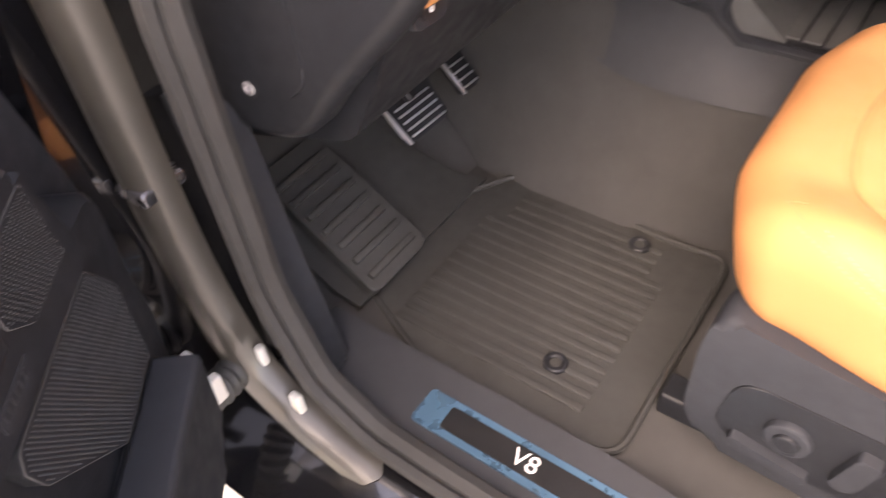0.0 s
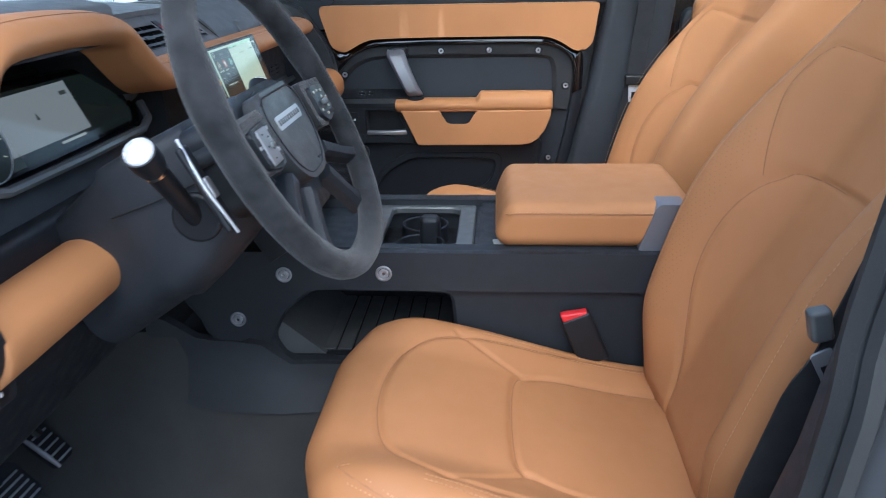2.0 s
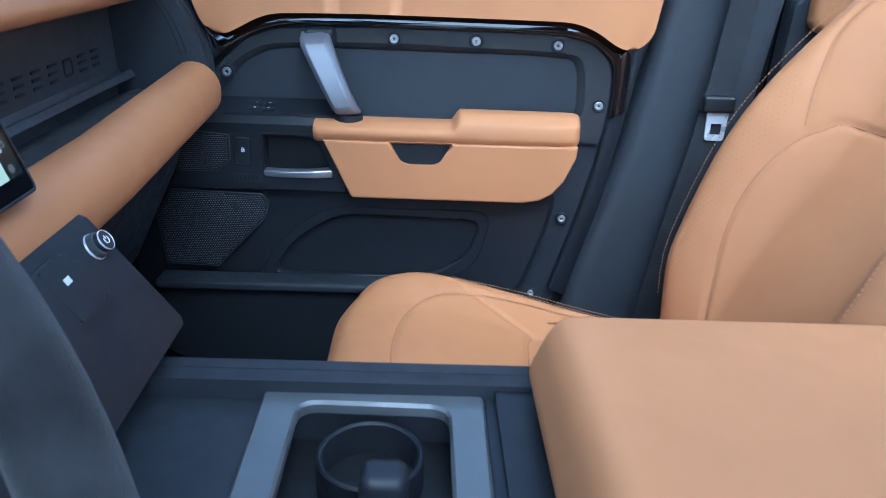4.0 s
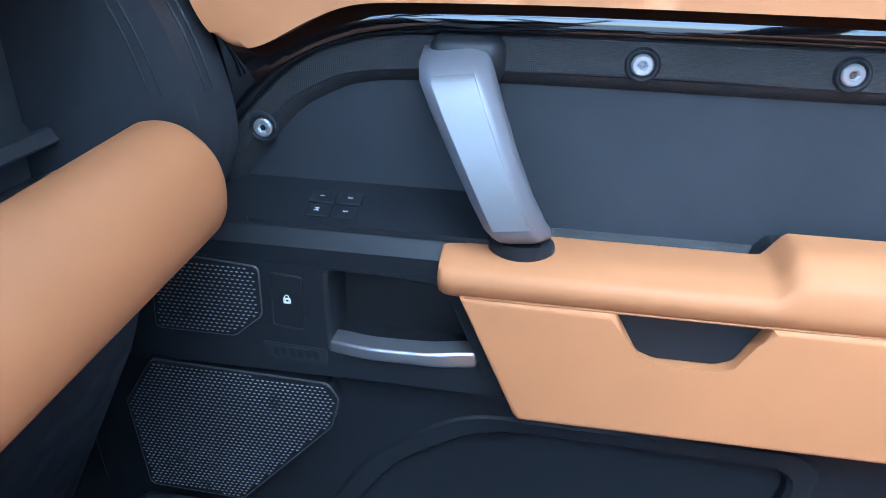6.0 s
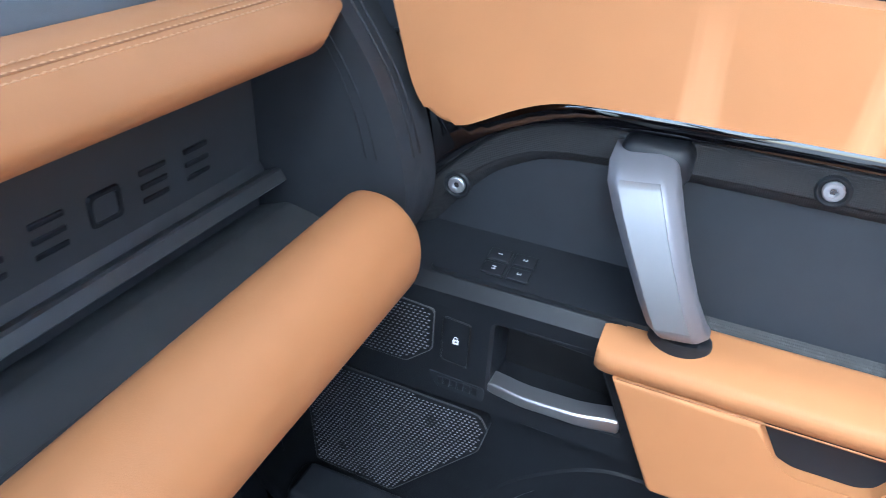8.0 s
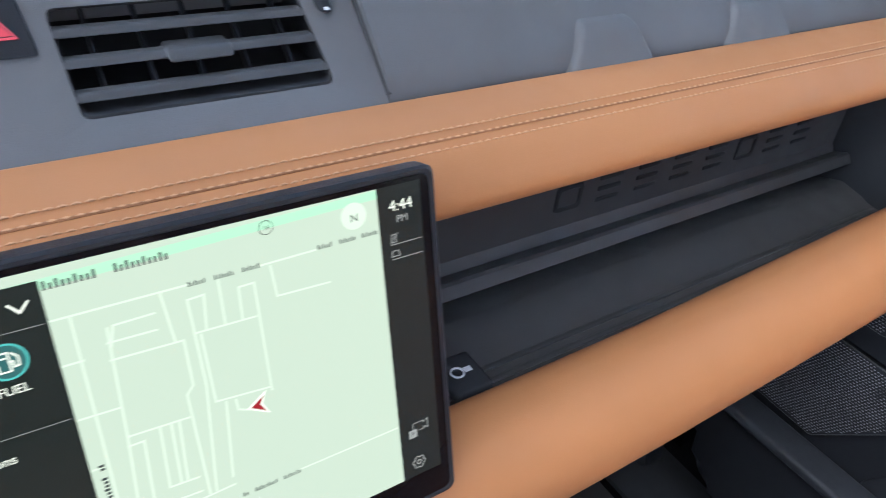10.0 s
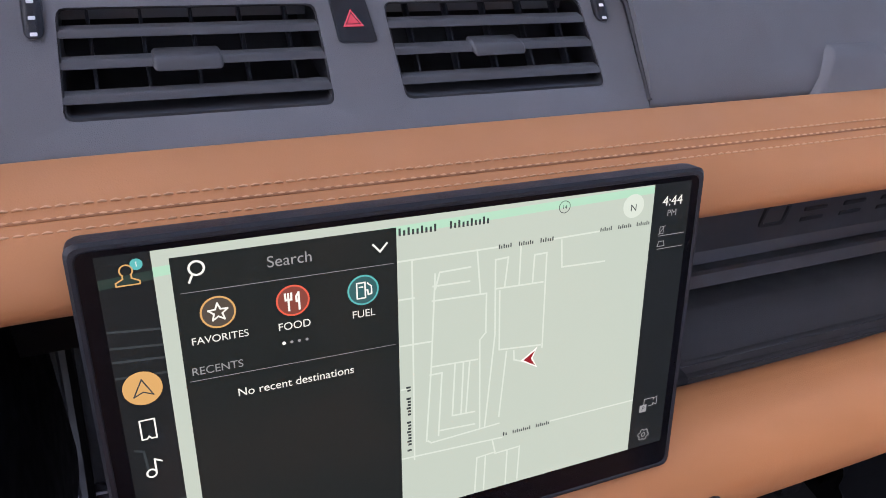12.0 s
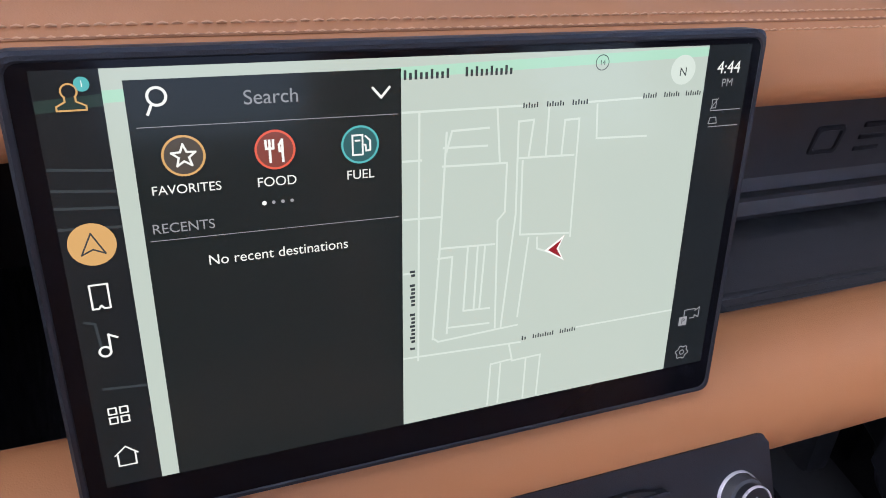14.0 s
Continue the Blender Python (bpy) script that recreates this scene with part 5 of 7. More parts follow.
sheet(arc(17.2, 57.2, 6.9, n=36)[:-1], 0.26, UI_GOLD, "nav_disc", side, "golden navigation button")
strokes([[(17.2, 53.6), (20.6, 60.4), (17.2, 58.8), (13.8, 60.4), (17.2, 53.6)]], 0.5, 0.3, UI_INK, "nav_arrow", side)
strokes([[(14.2, 70.6), (19.4, 70.6), (19.4, 78.8), (17.6, 78.8), (16.8, 77.8), (16.0, 78.8), (14.2, 78.8), (14.2, 70.6)]], 0.6, 0.3, UI_WHITE, "phone_icon", side)
strokes([arc(15.6, 94.2, 1.7), [(17.3, 94.2), (17.3, 88.2), (19.8, 89.6)]], 0.7, 0.3, UI_WHITE, "note_icon", side)
for a in (0, 1):
    for b in (0, 1):
        u, v = 13.2 + 3.6 * a, 115.6 + 3.6 * b
        strokes([rect(u, v, u + 2.4, v + 2.4) + [(u, v)]], 0.5, 0.3, UI_WHITE, "grid_icon", side)
strokes([[(12.8, 134.6), (16.4, 131.4), (20.0, 134.6)], [(13.6, 134.4), (13.6, 139), (19.2, 139), (19.2, 134.4)]], 0.55, 0.3, UI_WHITE, "home_icon", side)
ui_text("4:44", 251.0, 13.6, 6.6, UI_WHITE, side)
ui_text("PM", 251.2, 19.4, 4.3, UI_GREY, side)
strokes([[(245, 30.0), (259.5, 30.0)], [(245, 36.5), (259.5, 36.5)], [(245.4, 29), (247.4, 29), (247.4, 25.6), (245.4, 25.6), (245.4, 29)], [(244.8, 29.4), (248.2, 25.2)]], 0.35, 0.3, UI_GREY, "status_icon", side)
strokes([[(244.8, 35.2), (245.4, 32.8), (248.2, 32.8), (248.8, 35.2), (244.8, 35.2)]], 0.4, 0.3, UI_GREY, "status_icon", side)
strokes([[(247.4, 121.6), (247.4, 118.6), (253.0, 118.6), (253.0, 119.6), (255.2, 118.2), (255.2, 123.0), (253.0, 121.8), (253.0, 123.0), (250.6, 123.0)]], 0.45, 0.3, UI_GREY, "camera_icon", side)
sheet(rect(245.0, 121.8, 249.2, 126.0), 0.3, UI_GREY, "park_icon", side)
ui_text("P", 247.1, 124.0, 3.6, UI_INK, side)
gear = [(249.1 + (3.4 if i % 4 < 2 else 2.7) * math.cos(math.pi * i / 12), 140.0 + (3.4 if i % 4 < 2 else 2.7) * math.sin(math.pi * i / 12)) for i in range(25)]
strokes([gear, arc(249.1, 140.0, 1.1, n=12)], 0.5, 0.3, UI_GREY, "gear_icon", side)

# lit parts of the instrument display
def inst_face(poly, lift, mat, name, parent, label=""):
    bm = bmesh.new()
    bm.faces.new([bm.verts.new((x, disp_y(z) - lift, z)) for x, z in poly])
    return part(name, bm, mat, parent, label)


lit = inst_face(rounded([(-0.59, 0.757), (-0.215, 0.757), (-0.205, 0.775), (-0.245, 0.835), (-0.59, 0.842)], 0.008), 0.0006, UI_SIDE, "display", inst)
inst_face([(-0.535, 0.770), (-0.325, 0.770), (-0.325, 0.834), (-0.535, 0.834)], 0.0010, UI_DIM, "map_view", lit, "dim grey map view")
dial = [(-0.545 + 0.046 * math.cos(a), 0.797 + 0.044 * math.sin(a)) for a in [2 * math.pi * i / 40 for i in range(40)]]
inst_face(dial, 0.0014, UI_SIDE, "dial", lit)
part("dial_ring", tube([(x, disp_y(z) - 0.0016, z) for x, z in dial], 0.0008, 5, True), GREY_MARK, lit)
for k in range(9):
    a = radians(220 - 32 * k)
    x, z = -0.545 + 0.036 * math.cos(a), 0.797 + 0.034 * math.sin(a)
    part("tick", tube([(x, disp_y(z) - 0.0018, z), (x + 0.005 * math.cos(a), disp_y(z) - 0.0018, z + 0.005 * math.sin(a))], 0.0008, 4), UI_WHITE, lit)
inst_face([(-0.424, 0.799), (-0.416, 0.799), (-0.420, 0.808)], 0.0014, UI_INK, "position_arrow", lit)
inst_face([(-0.350, 0.818), (-0.334, 0.818), (-0.334, 0.823), (-0.350, 0.823)], 0.0014, UI_INK, "status_bar", lit)
inst_face([(-0.405, 0.764), (-0.345, 0.764), (-0.345, 0.767), (-0.405, 0.767)], 0.0014, UI_GREY, "status_bar", lit)


# ---- steering wheel and column ----
WC = Vector((-0.432, -0.219, 0.799))
WM = Matrix.Translation(WC) @ Matrix.Rotation(radians(-26.3), 4, "X")   # local x right, z up in the wheel's plane, -y towards the driver
wheel = thing("steering_wheel", "dark grey suede steering wheel with a black airbag pad", "steering wheel", WC)


def wpart(name, bm, mat, parent, label="", sharp=35):
    bm.transform(WM)
    return part(name, bm, mat, parent, label, sharp)


HUB = Matrix.Translation((0.007, 0.028, -0.010))   # the hub sits deeper than the rim


def hpart(name, bm, mat, parent, label="", sharp=35):
    bm.transform(HUB)
    return wpart(name, bm, mat, parent, label, sharp)


rim_pts, rim_r = [], []
for i in range(96):
    a = 2 * math.pi * i / 96
    R = 0.197 - 0.010 * max(0.0, -math.sin(a)) ** 6
    rim_pts.append((R * math.cos(a), 0, R * math.sin(a)))
    rim_r.append(0.0175 + 0.0025 * math.exp(-((math.sin(a) - 0.35) / 0.18) ** 2))
wpart("rim", tube(rim_pts, rim_r, 16, True), SUEDE, wheel, "suede wrapped rim", 80)
pad = [(-0.066, 0.056), (0.066, 0.056), (0.080, 0.030), (0.070, -0.030), (0.036, -0.064), (-0.036, -0.064), (-0.070, -0.030), (-0.080, 0.030)]
hub = hpart("airbag_pad", prism(rounded(pad, 0.024), "y", 0.035, -0.026, 0.014, 5), HARD_S, wheel, "black airbag pad", 70)
top_c = [(-0.150, 0.030), (-0.090, 0.058), (-0.060, 0.066), (0.060, 0.066), (0.090, 0.058), (0.150, 0.030), (0.146, 0.016), (-0.146, 0.016)]
hpart("hub_cover", prism(rounded(top_c, 0.012), "y", 0.050, -0.006, 0.014, 4), SOFT, wheel, "dark grey hub cover", 60)
u_o = [(-0.112, 0.030), (-0.100, 0.052), (0.100, 0.052), (0.112, 0.030), (0.100, -0.035), (0.052, -0.084), (-0.052, -0.084), (-0.100, -0.035)]
hpart("hub_surround", prism(rounded(u_o, 0.026), "y", 0.040, -0.006, 0.010, 4), SOFT, wheel, "dark grey trim round the pad", 60)
hpart("pad_seam", tube([(x * 0.90, -0.0262, z * 0.88) for x, z in rounded(pad, 0.024)], 0.0012, 5, True), HARD, hub)
hpart("badge_bed", prism(rounded([(-0.049, 0.0235), (0.049, 0.0235), (0.049, 0.0065), (-0.049, 0.0065)], 0.004), "y", -0.022, -0.0268, 0.001), BOLT, hub)
for k in range(10):
    hpart("badge_bar", rbox((-0.0405 + 0.009 * k, -0.0270, 0.015), (0.0026, 0.0006, 0.0034), 0.0005, 1, (1, 1, 1)), SATIN, hub)
hpart("airbag_mark", prism(rounded([(0.020, -0.046), (0.034, -0.046), (0.034, -0.049), (0.020, -0.049)], 0.001), "y", -0.02, -0.0266), SOFT, hub)
for s in (-1, 1):
    wpart("upper_spoke", prism(rounded([(s * 0.085, 0.034), (s * 0.188, 0.026), (s * 0.186, -0.022), (s * 0.120, -0.036), (s * 0.085, -0.030)], 0.008), "y", 0.020, -0.004, 0.008, 3), SUEDE, wheel, "", 60)
    pod = wpart("switch_pod", prism(rounded([(s * 0.100, 0.022), (s * 0.160, 0.018), (s * 0.156, -0.026), (s * 0.118, -0.032), (s * 0.098, -0.018)], 0.007), "y", 0.0, -0.010, 0.003), HARD, wheel, "black switch pod")
    for k, (x, z) in enumerate(((0.110, 0.012), (0.126, 0.012), (0.144, 0.010), (0.110, -0.014), (0.144, -0.014), (0.126, -0.022), (0.152, -0.002), (0.134, 0.002))):
        wpart("switch_mark", rbox((s * x, -0.0103, z), (0.0034, 0.0004, 0.0020), 0.0003, 1, (1, 1, 1)), UI_GREY if s > 0 else GREY_MARK, pod)
    wpart("toggle", rbox((s * 0.127, -0.0125, -0.005), (0.009 if s > 0 else 0.004, 0.003, 0.004), 0.002, 2, (1, 1, 1)), SATIN, pod)
    if s < 0:
        # pale facing holds the glare off the left pod's glossy keys
        roller = wpart("key_plate_glare", rbox((s * 0.131, -0.0105, -0.005), (0.0150, 0.002, 0.0205), 0.0018, 2, (1, 1, 1)), SILVER_FACE, pod, "key plate with its glare put in as pale grey")
        for x, z in ((0.137, 0.009), (0.125, 0.004), (0.137, -0.005), (0.125, -0.010), (0.134, -0.019)):
            wpart("key_mark", rbox((s * x, -0.0127, z), (0.0018, 0.0004, 0.0009), 0.0003, 1, (1, 1, 1)), HARD, roller)
    for (x0, z0), (x1, z1), w0, w1 in (((0.078, -0.048), (0.166, -0.090), 0.012, 0.011), ((0.046, -0.074), (0.106, -0.146), 0.012, 0.013)):
        d = Vector((x1 - x0, 0, z1 - z0)).normalized()
        nn = Vector((-d.z, 0, d.x))
        prof_s = rounded([(-1, -0.002), (-0.6, -0.010), (0.6, -0.010), (1, -0.002), (1, 0.012), (-1, 0.012)], 0.005, 3)
        bmx = loft([[(s * (x + nn.x * u * w) + 0.005, v + 0.014 * smooth((0.17 - abs(x)) / 0.08), z - 0.006 + nn.z * u * w) for u, v in prof_s] for x, z, w in ((x0, z0, w0), ((x0 + x1) / 2, (z0 + z1) / 2, w0 * 0.8), (x1, z1, w1))])
        wpart("lower_spoke", bmx, SOFT, wheel, "", 80)
    pd = tube([(s * 0.162, 0.060, 0.046), (s * 0.172, 0.057, -0.01), (s * 0.168, 0.054, -0.066)], [0.0020, 0.0026, 0.0020], 8)
    pdl = wpart("shift_paddle", pd, BOLT, wheel, "slim silver shift paddle")
    wpart("paddle_back", rbox((s * 0.160, 0.062, -0.012), (0.011, 0.004, 0.050), 0.004, 3, (1, 1, 1)), HARD, pdl)
    wpart("paddle_plate", rbox((s * 0.162, 0.0565, -0.012), (0.006, 0.003, 0.012), 0.002, 2, (1, 1, 1)), BOLT, pdl)
wpart("hub_core", disc((0, 0.02, 0), "y", 0.05, 0.06, 24), HARD, wheel)

col = thing("steering_column", "dark grey plastic steering column shroud with stalks", "steering column", (-0.388, -0.10, 0.68))


def cpart(name, bm, mat, parent, label="", sharp=50):
    bm.transform(WM)
    return part(name, bm, mat, parent, label, sharp)


def shroud_ring(y, w, h0, h1):
    return [(x, y, z) for x, z in rounded([(-w, h0), (w, h0), (w * 0.95, h1 + 0.03), (w * 0.6, h1), (-w * 0.6, h1), (-w * 0.95, h1 + 0.03)], 0.02, 4)]


cpart("shroud", loft([shroud_ring(0.070, 0.088, 0.046, -0.074), shroud_ring(0.082, 0.103, 0.058, -0.090), shroud_ring(0.15, 0.110, 0.060, -0.120), shroud_ring(0.195, 0.112, 0.058, -0.134), shroud_ring(0.208, 0.106, 0.050, -0.130), shroud_ring(0.34, 0.090, 0.02, -0.150)]), SOFT, col, "dark grey column shroud")
cpart("shroud_front", prism(rounded([(-0.13, 0.05), (0.13, 0.05), (0.13, -0.05), (0.09, -0.07), (-0.09, -0.07), (-0.13, -0.05)], 0.02), "y", 0.075, 0.045, 0.008), HARD, col)
cpart("parting_line", tube([(-0.1045, 0.084, -0.006), (-0.1115, 0.150, -0.002), (-0.1130, 0.205, 0.004)], 0.0012, 5), DEEP, col)
for s in (-1, 1):
    st = cpart("stalk", tube([(s * 0.095, 0.125, -0.045), (s * 0.125, 0.113, -0.015), (s * 0.175, 0.092, 0.030), (s * 0.184, 0.088, 0.038), (s * 0.201, 0.081, 0.053)], [0.011, 0.011, 0.0125, 0.0165, 0.0175], 16), HARD, col, "black control stalk")
    cpart("end_cap", tube([(s * 0.2013, 0.0809, 0.0532), (s * 0.2028, 0.0803, 0.0545), (s * 0.2036, 0.0800, 0.0552)], [0.0158, 0.0150, 0.0132], 20), RING, st, "pale satin stalk end")
    cpart("collar", tube([(s * 0.1745, 0.0922, 0.0296), (s * 0.1775, 0.0910, 0.0324)], [0.0142, 0.0142], 16), CHROME, st)
    cpart("boot", disc((s * 0.100, 0.120, -0.040), "x", 0.030, s * 0.008, 20, 0.004), HARD, st)

# ---- pedals ----
def pedal(name, label, c, w, h, lean, turn, zs):
    """A pedal: a dark rubber pad with steel ribs across it, a steel side edge and its arm."""
    p = thing(name, label, "pedal", c, group="pedals")
    M = Matrix.Translation(c) @ Matrix.Rotation(radians(turn), 4, "Z") @ Matrix.Rotation(radians(lean), 4, "X")

    def ppart(nm, bm, mat, lab=""):
        bm.transform(M)
        return part(nm, bm, mat, p, lab)

    ppart("pad", prism(rounded([(-w, -h), (w, -h), (w * 1.05, h), (-w * 1.05, h)], 0.012), "y", 0.010, -0.006, 0.003), HARD, "black rubber pad")
    for z in zs:
        ppart("rib", rbox((0.002, -0.0070, z * h), (w * 0.82, 0.0020, 0.0021), 0.0012, 2, (1, 1, 1)), BOLT, "steel rib")
    edge = tube([(-w * 1.06, -0.002, h * 0.98), (-w * 1.10, -0.007, h * 0.4), (-w * 1.07, -0.008, -h * 0.5), (-w * 0.96, -0.005, -h * 1.02)], [0.0028, 0.0042, 0.0048, 0.0030], 8)
    ppart("edge", edge, BOLT, "bright steel side edge")
    arm_bm = tube([(0, 0.006, h * 0.4), (0.0, 0.05, h * 1.4), (0.0, 0.14, 0.20), (0.0, 0.20, 0.30)], [0.009, 0.009, 0.01, 0.01], 8)
    arm_bm.transform(Matrix.Translation(c))
    part("arm", arm_bm, DEEP, p)
    return p


pedal("brake_pedal", "black brake pedal with steel ribs above the footwell carpet", (-0.398, 0.320, 0.183), 0.051, 0.040, -45, -3, (-0.80, -0.50, -0.20, 0.10, 0.40))
pedal("accelerator_pedal", "narrow accelerator pedal with steel ribs", (-0.218, 0.365, 0.150), 0.024, 0.047, -46, -3, (-0.82, -0.50, -0.18, 0.14, 0.46, 0.78))

# ---- floor mats ----
def floor_mat(s):
    mat_ = thing("floor_mat", "black ribbed rubber floor mat with a raised edge", "floor mat", (s * 0.46, 0.06, 0), group="floor mats")
    out = rounded([(s * 0.250, 0.19), (s * 0.285, -0.10), (s * 0.275, -0.20), (s * 0.69, -0.20), (s * 0.70, 0.10), (s * 0.62, 0.28), (s * 0.40, 0.28)], 0.04)
    part("tray", prism(out, "z", -0.012, -0.001, 0.003), RUBBER, mat_)
    part("rim", tube([(x, y, 0.0015) for x, y in out], 0.0055, 8, True), RUBBER, mat_)
    for k in range(15):
        x = s * (0.315 + 0.0235 * k)
        part("rib", rbox((x, 0.03, 0.001), (0.0060, 0.160 if k > 2 else 0.13, 0.0018), 0.0012, 1, (1, 1, 1)), RUBBER, mat_)
    flap = [(0.245, -0.001), (0.292, 0.002), (0.416, 0.072), (0.505, 0.197)]
    inner = (0.31, 0.33, 0.37, 0.40)
    part("toe_flap", loft([[(s * a, y, z), (s * 0.67, y, z), (s * 0.67, y - 0.002, z + 0.009), (s * a, y - 0.002, z + 0.009)] for (y, z), a in zip(flap, inner)]), RUBBER, mat_)
    for x in (0.319, 0.598):
        ro = [(s * x + 0.018 * math.cos(a), -0.062 + 0.018 * math.sin(a)) for a in [2 * math.pi * i / 24 for i in range(24)]]
        ri = [(s * x + 0.009 * math.cos(a), -0.062 + 0.009 * math.sin(a)) for a in [2 * math.pi * i / 24 for i in range(24)]]
        part("fixing", ring_plate(ro, ri, "z", 0.0, 0.008, 0.002, n=24), HARD, mat_)
        part("fixing_centre", prism(ri, "z", 0.0, 0.005, 0.001), RUBBER, mat_)
    return mat_


floor_mat(-1)
floor_mat(1)
rest = thing("foot_rest", "sloping ribbed rubber foot rest beside the brake pedal", "foot rest", (-0.62, 0.35, 0.08))
fr = prism(rounded([(-0.70, 0.20), (-0.56, 0.20), (-0.56, 0.46), (-0.69, 0.46)], 0.015), "z", 0.0, 0.02, 0.004)
fr.transform(Matrix.Translation((0.050, 0.235, 0.01)) @ Matrix.Rotation(radians(30), 4, "X") @ Matrix.Translation((0, -0.2, 0)))
part("pad", fr, RUBBER, rest)
for k in range(7):
    b2 = rbox((-0.63, 0.225 + 0.033 * k, 0.022), (0.055, 0.006, 0.004), 0.002, 1, (1, 1, 1))
    b2.transform(Matrix.Translation((0.050, 0.235, 0.01)) @ Matrix.Rotation(radians(30), 4, "X") @ Matrix.Translation((0, -0.2, 0)))
    part("rib", b2, RUBBER, rest)

# ---- centre console ----
con = thing("centre_console", "dark centre console with open side cubby, bolts and cup holders", "console", (0, -0.4, 0.2))
for s in (-1, 1):
    side_out = [(0.15, 0.50), (0.05, 0.36), (0.045, 0.20), (-0.10, 0.17), (-0.90, 0.17), (-0.90, 0.52), (0.0, 0.52)]
    side_in = rounded([(-0.150, 0.440), (-0.100, 0.400), (-0.067, 0.340), (-0.090, 0.300), (-0.380, 0.300), (-0.402, 0.325), (-0.392, 0.436)], 0.018)
    part("side_wall", ring_plate(rounded(side_out, 0.02), side_in, "x", s * 0.125, s * 0.150, 0.006, centre=(-0.25, 0.37)), SOFT, con, "dark side wall with a cubby opening", 40)
    bar = [(0.07, 0.53), (0.052, 0.375), (0.035, 0.345), (-0.020, 0.345), (-0.045, 0.365), (-0.102, 0.432), (-0.135, 0.448), (-0.90, 0.449), (-0.90, 0.518), (-0.02, 0.518), (0.03, 0.53)]
    part("side_rail", prism(rounded(bar, 0.012), "x", s * 0.148, s * 0.164, 0.004, 3), SOFT, con, "grained side rail", 40)
    for y, z in ((-0.105, 0.476), (-0.279, 0.480), (-0.014, 0.389)):
        bolt("rail_bolt", (s * 0.1645, y, z), "x", s, con, 0.0095, BOLT)


def skirt_x(y, z):
    """Half width of the tunnel at a place along the car."""
    f = smooth((y + 0.30) / 0.27)
    n = 0.185 - 0.020 * max(0.0, z - 0.10) / 0.10 - 0.022 * max(0.0, z - 0.20) / 0.06
    w = 0.215 - 0.050 * (z - 0.15) / 0.142 if z > 0.15 else 0.215 + 0.060 * (0.15 - z) / 0.12
    return max(0.150, n * (1 - f) + w * f) + 0.010


for s in (-1, 1):
    rings_ = []
    for y, zb in ((-0.62, 0.215), (-0.42, 0.215), (-0.30, 0.214), (-0.22, 0.214), (-0.16, 0.214), (-0.10, 0.215), (-0.05, 0.216), (0.0, 0.217), (0.04, 0.220), (0.07, 0.224), (0.10, 0.234), (0.12, 0.252), (0.138, 0.285), (0.150, 0.325), (0.158, 0.365)):
        zt = 0.299 + 0.047 * smooth((y + 0.095) / 0.06) + 0.045 * smooth((y - 0.05) / 0.09)
        zs = [zb + (zt - zb) * k / 5 for k in range(6)]
        xs_ = [max(skirt_x(y, z), 0.167 if z > 0.30 else 0.0) for z in zs]
        rings_.append([(s * x, y, z) for x, z in zip(xs_, zs)] + [(s * 0.149, y, zt + 0.001), (s * 0.149, y, zt - 0.006)] + [(s * (x - 0.014), y, z) for x, z in zip(reversed(xs_), reversed(zs))])
    part("side_skirt", loft(rings_), PILLAR, con, "moulded plastic skirt under the cubby", 40)
part("cubby_floor", prism([(-0.13, 0.0), (0.13, 0.0), (0.13, -0.42), (-0.13, -0.42)], "z", 0.27, 0.302), HARD, con)
part("cubby_liner", prism([(-0.02, 0.30), (-0.43, 0.30), (-0.43, 0.45), (-0.02, 0.45)], "x", 0.114, 0.122), HARD, con)
part("cubby_ramp", loft([[(x, -0.08, 0.300), (x, -0.16, 0.300), (x, -0.02, 0.42), (x, 0.02, 0.42)] for x in (-0.128, 0.112)]), SATIN, con)
for k in range(9):
    part("cubby_rib", rbox((0.0, -0.13 - 0.03 * k, 0.304), (0.115, 0.0130, 0.003), 0.002, 1, (1, 1, 1)), SATIN, con)
part("cubby_mat", prism(rounded([(-0.118, -0.10), (0.118, -0.10), (0.118, -0.40), (-0.118, -0.40)], 0.01), "z", 0.300, 0.3035, 0.001), HARD, con)
part("cubby_back", prism([(-0.13, 0.30), (0.13, 0.30), (0.13, 0.45), (-0.13, 0.45)], "y", -0.44, -0.41), HARD, con)
part("body", prism([(-0.124, 0.18), (0.124, 0.18), (0.124, 0.515), (-0.124, 0.515)], "y", -0.90, -0.44), HARD, con)
part("under_tray", prism([(-0.124, 0.02), (0.124, 0.02), (0.124, -0.44), (-0.124, -0.44)], "z", 0.444, 0.455), HARD, con)
# upper tray with cup holders
tray_o = [(-0.148, 0.02), (0.148, 0.02), (0.148, -0.90), (-0.148, -0.90)]
tray_i = rounded([(-0.100, -0.255), (0.115, -0.255), (0.115, -0.405), (-0.100, -0.405)], 0.02)
part("top_tray", ring_plate(tray_o, tray_i, "z", 0.490, 0.500, 0.003), SOFT, con, "dark console top")
frame_o = rounded([(-0.125, -0.228), (0.138, -0.228), (0.132, -0.430), (-0.125, -0.430)], 0.012)
frame_i = rounded([(-0.098, -0.262), (0.112, -0.262), (0.108, -0.398), (-0.098, -0.398)], 0.02)
cupf = part("cup_frame", ring_plate(frame_o, frame_i, "z", 0.496, 0.508, 0.003), SATIN, con, "satin grey cup holder frame")
# near-black floor stands for the shade down in the cup holders
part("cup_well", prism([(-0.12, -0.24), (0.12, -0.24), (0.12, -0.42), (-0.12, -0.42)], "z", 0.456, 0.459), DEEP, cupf)
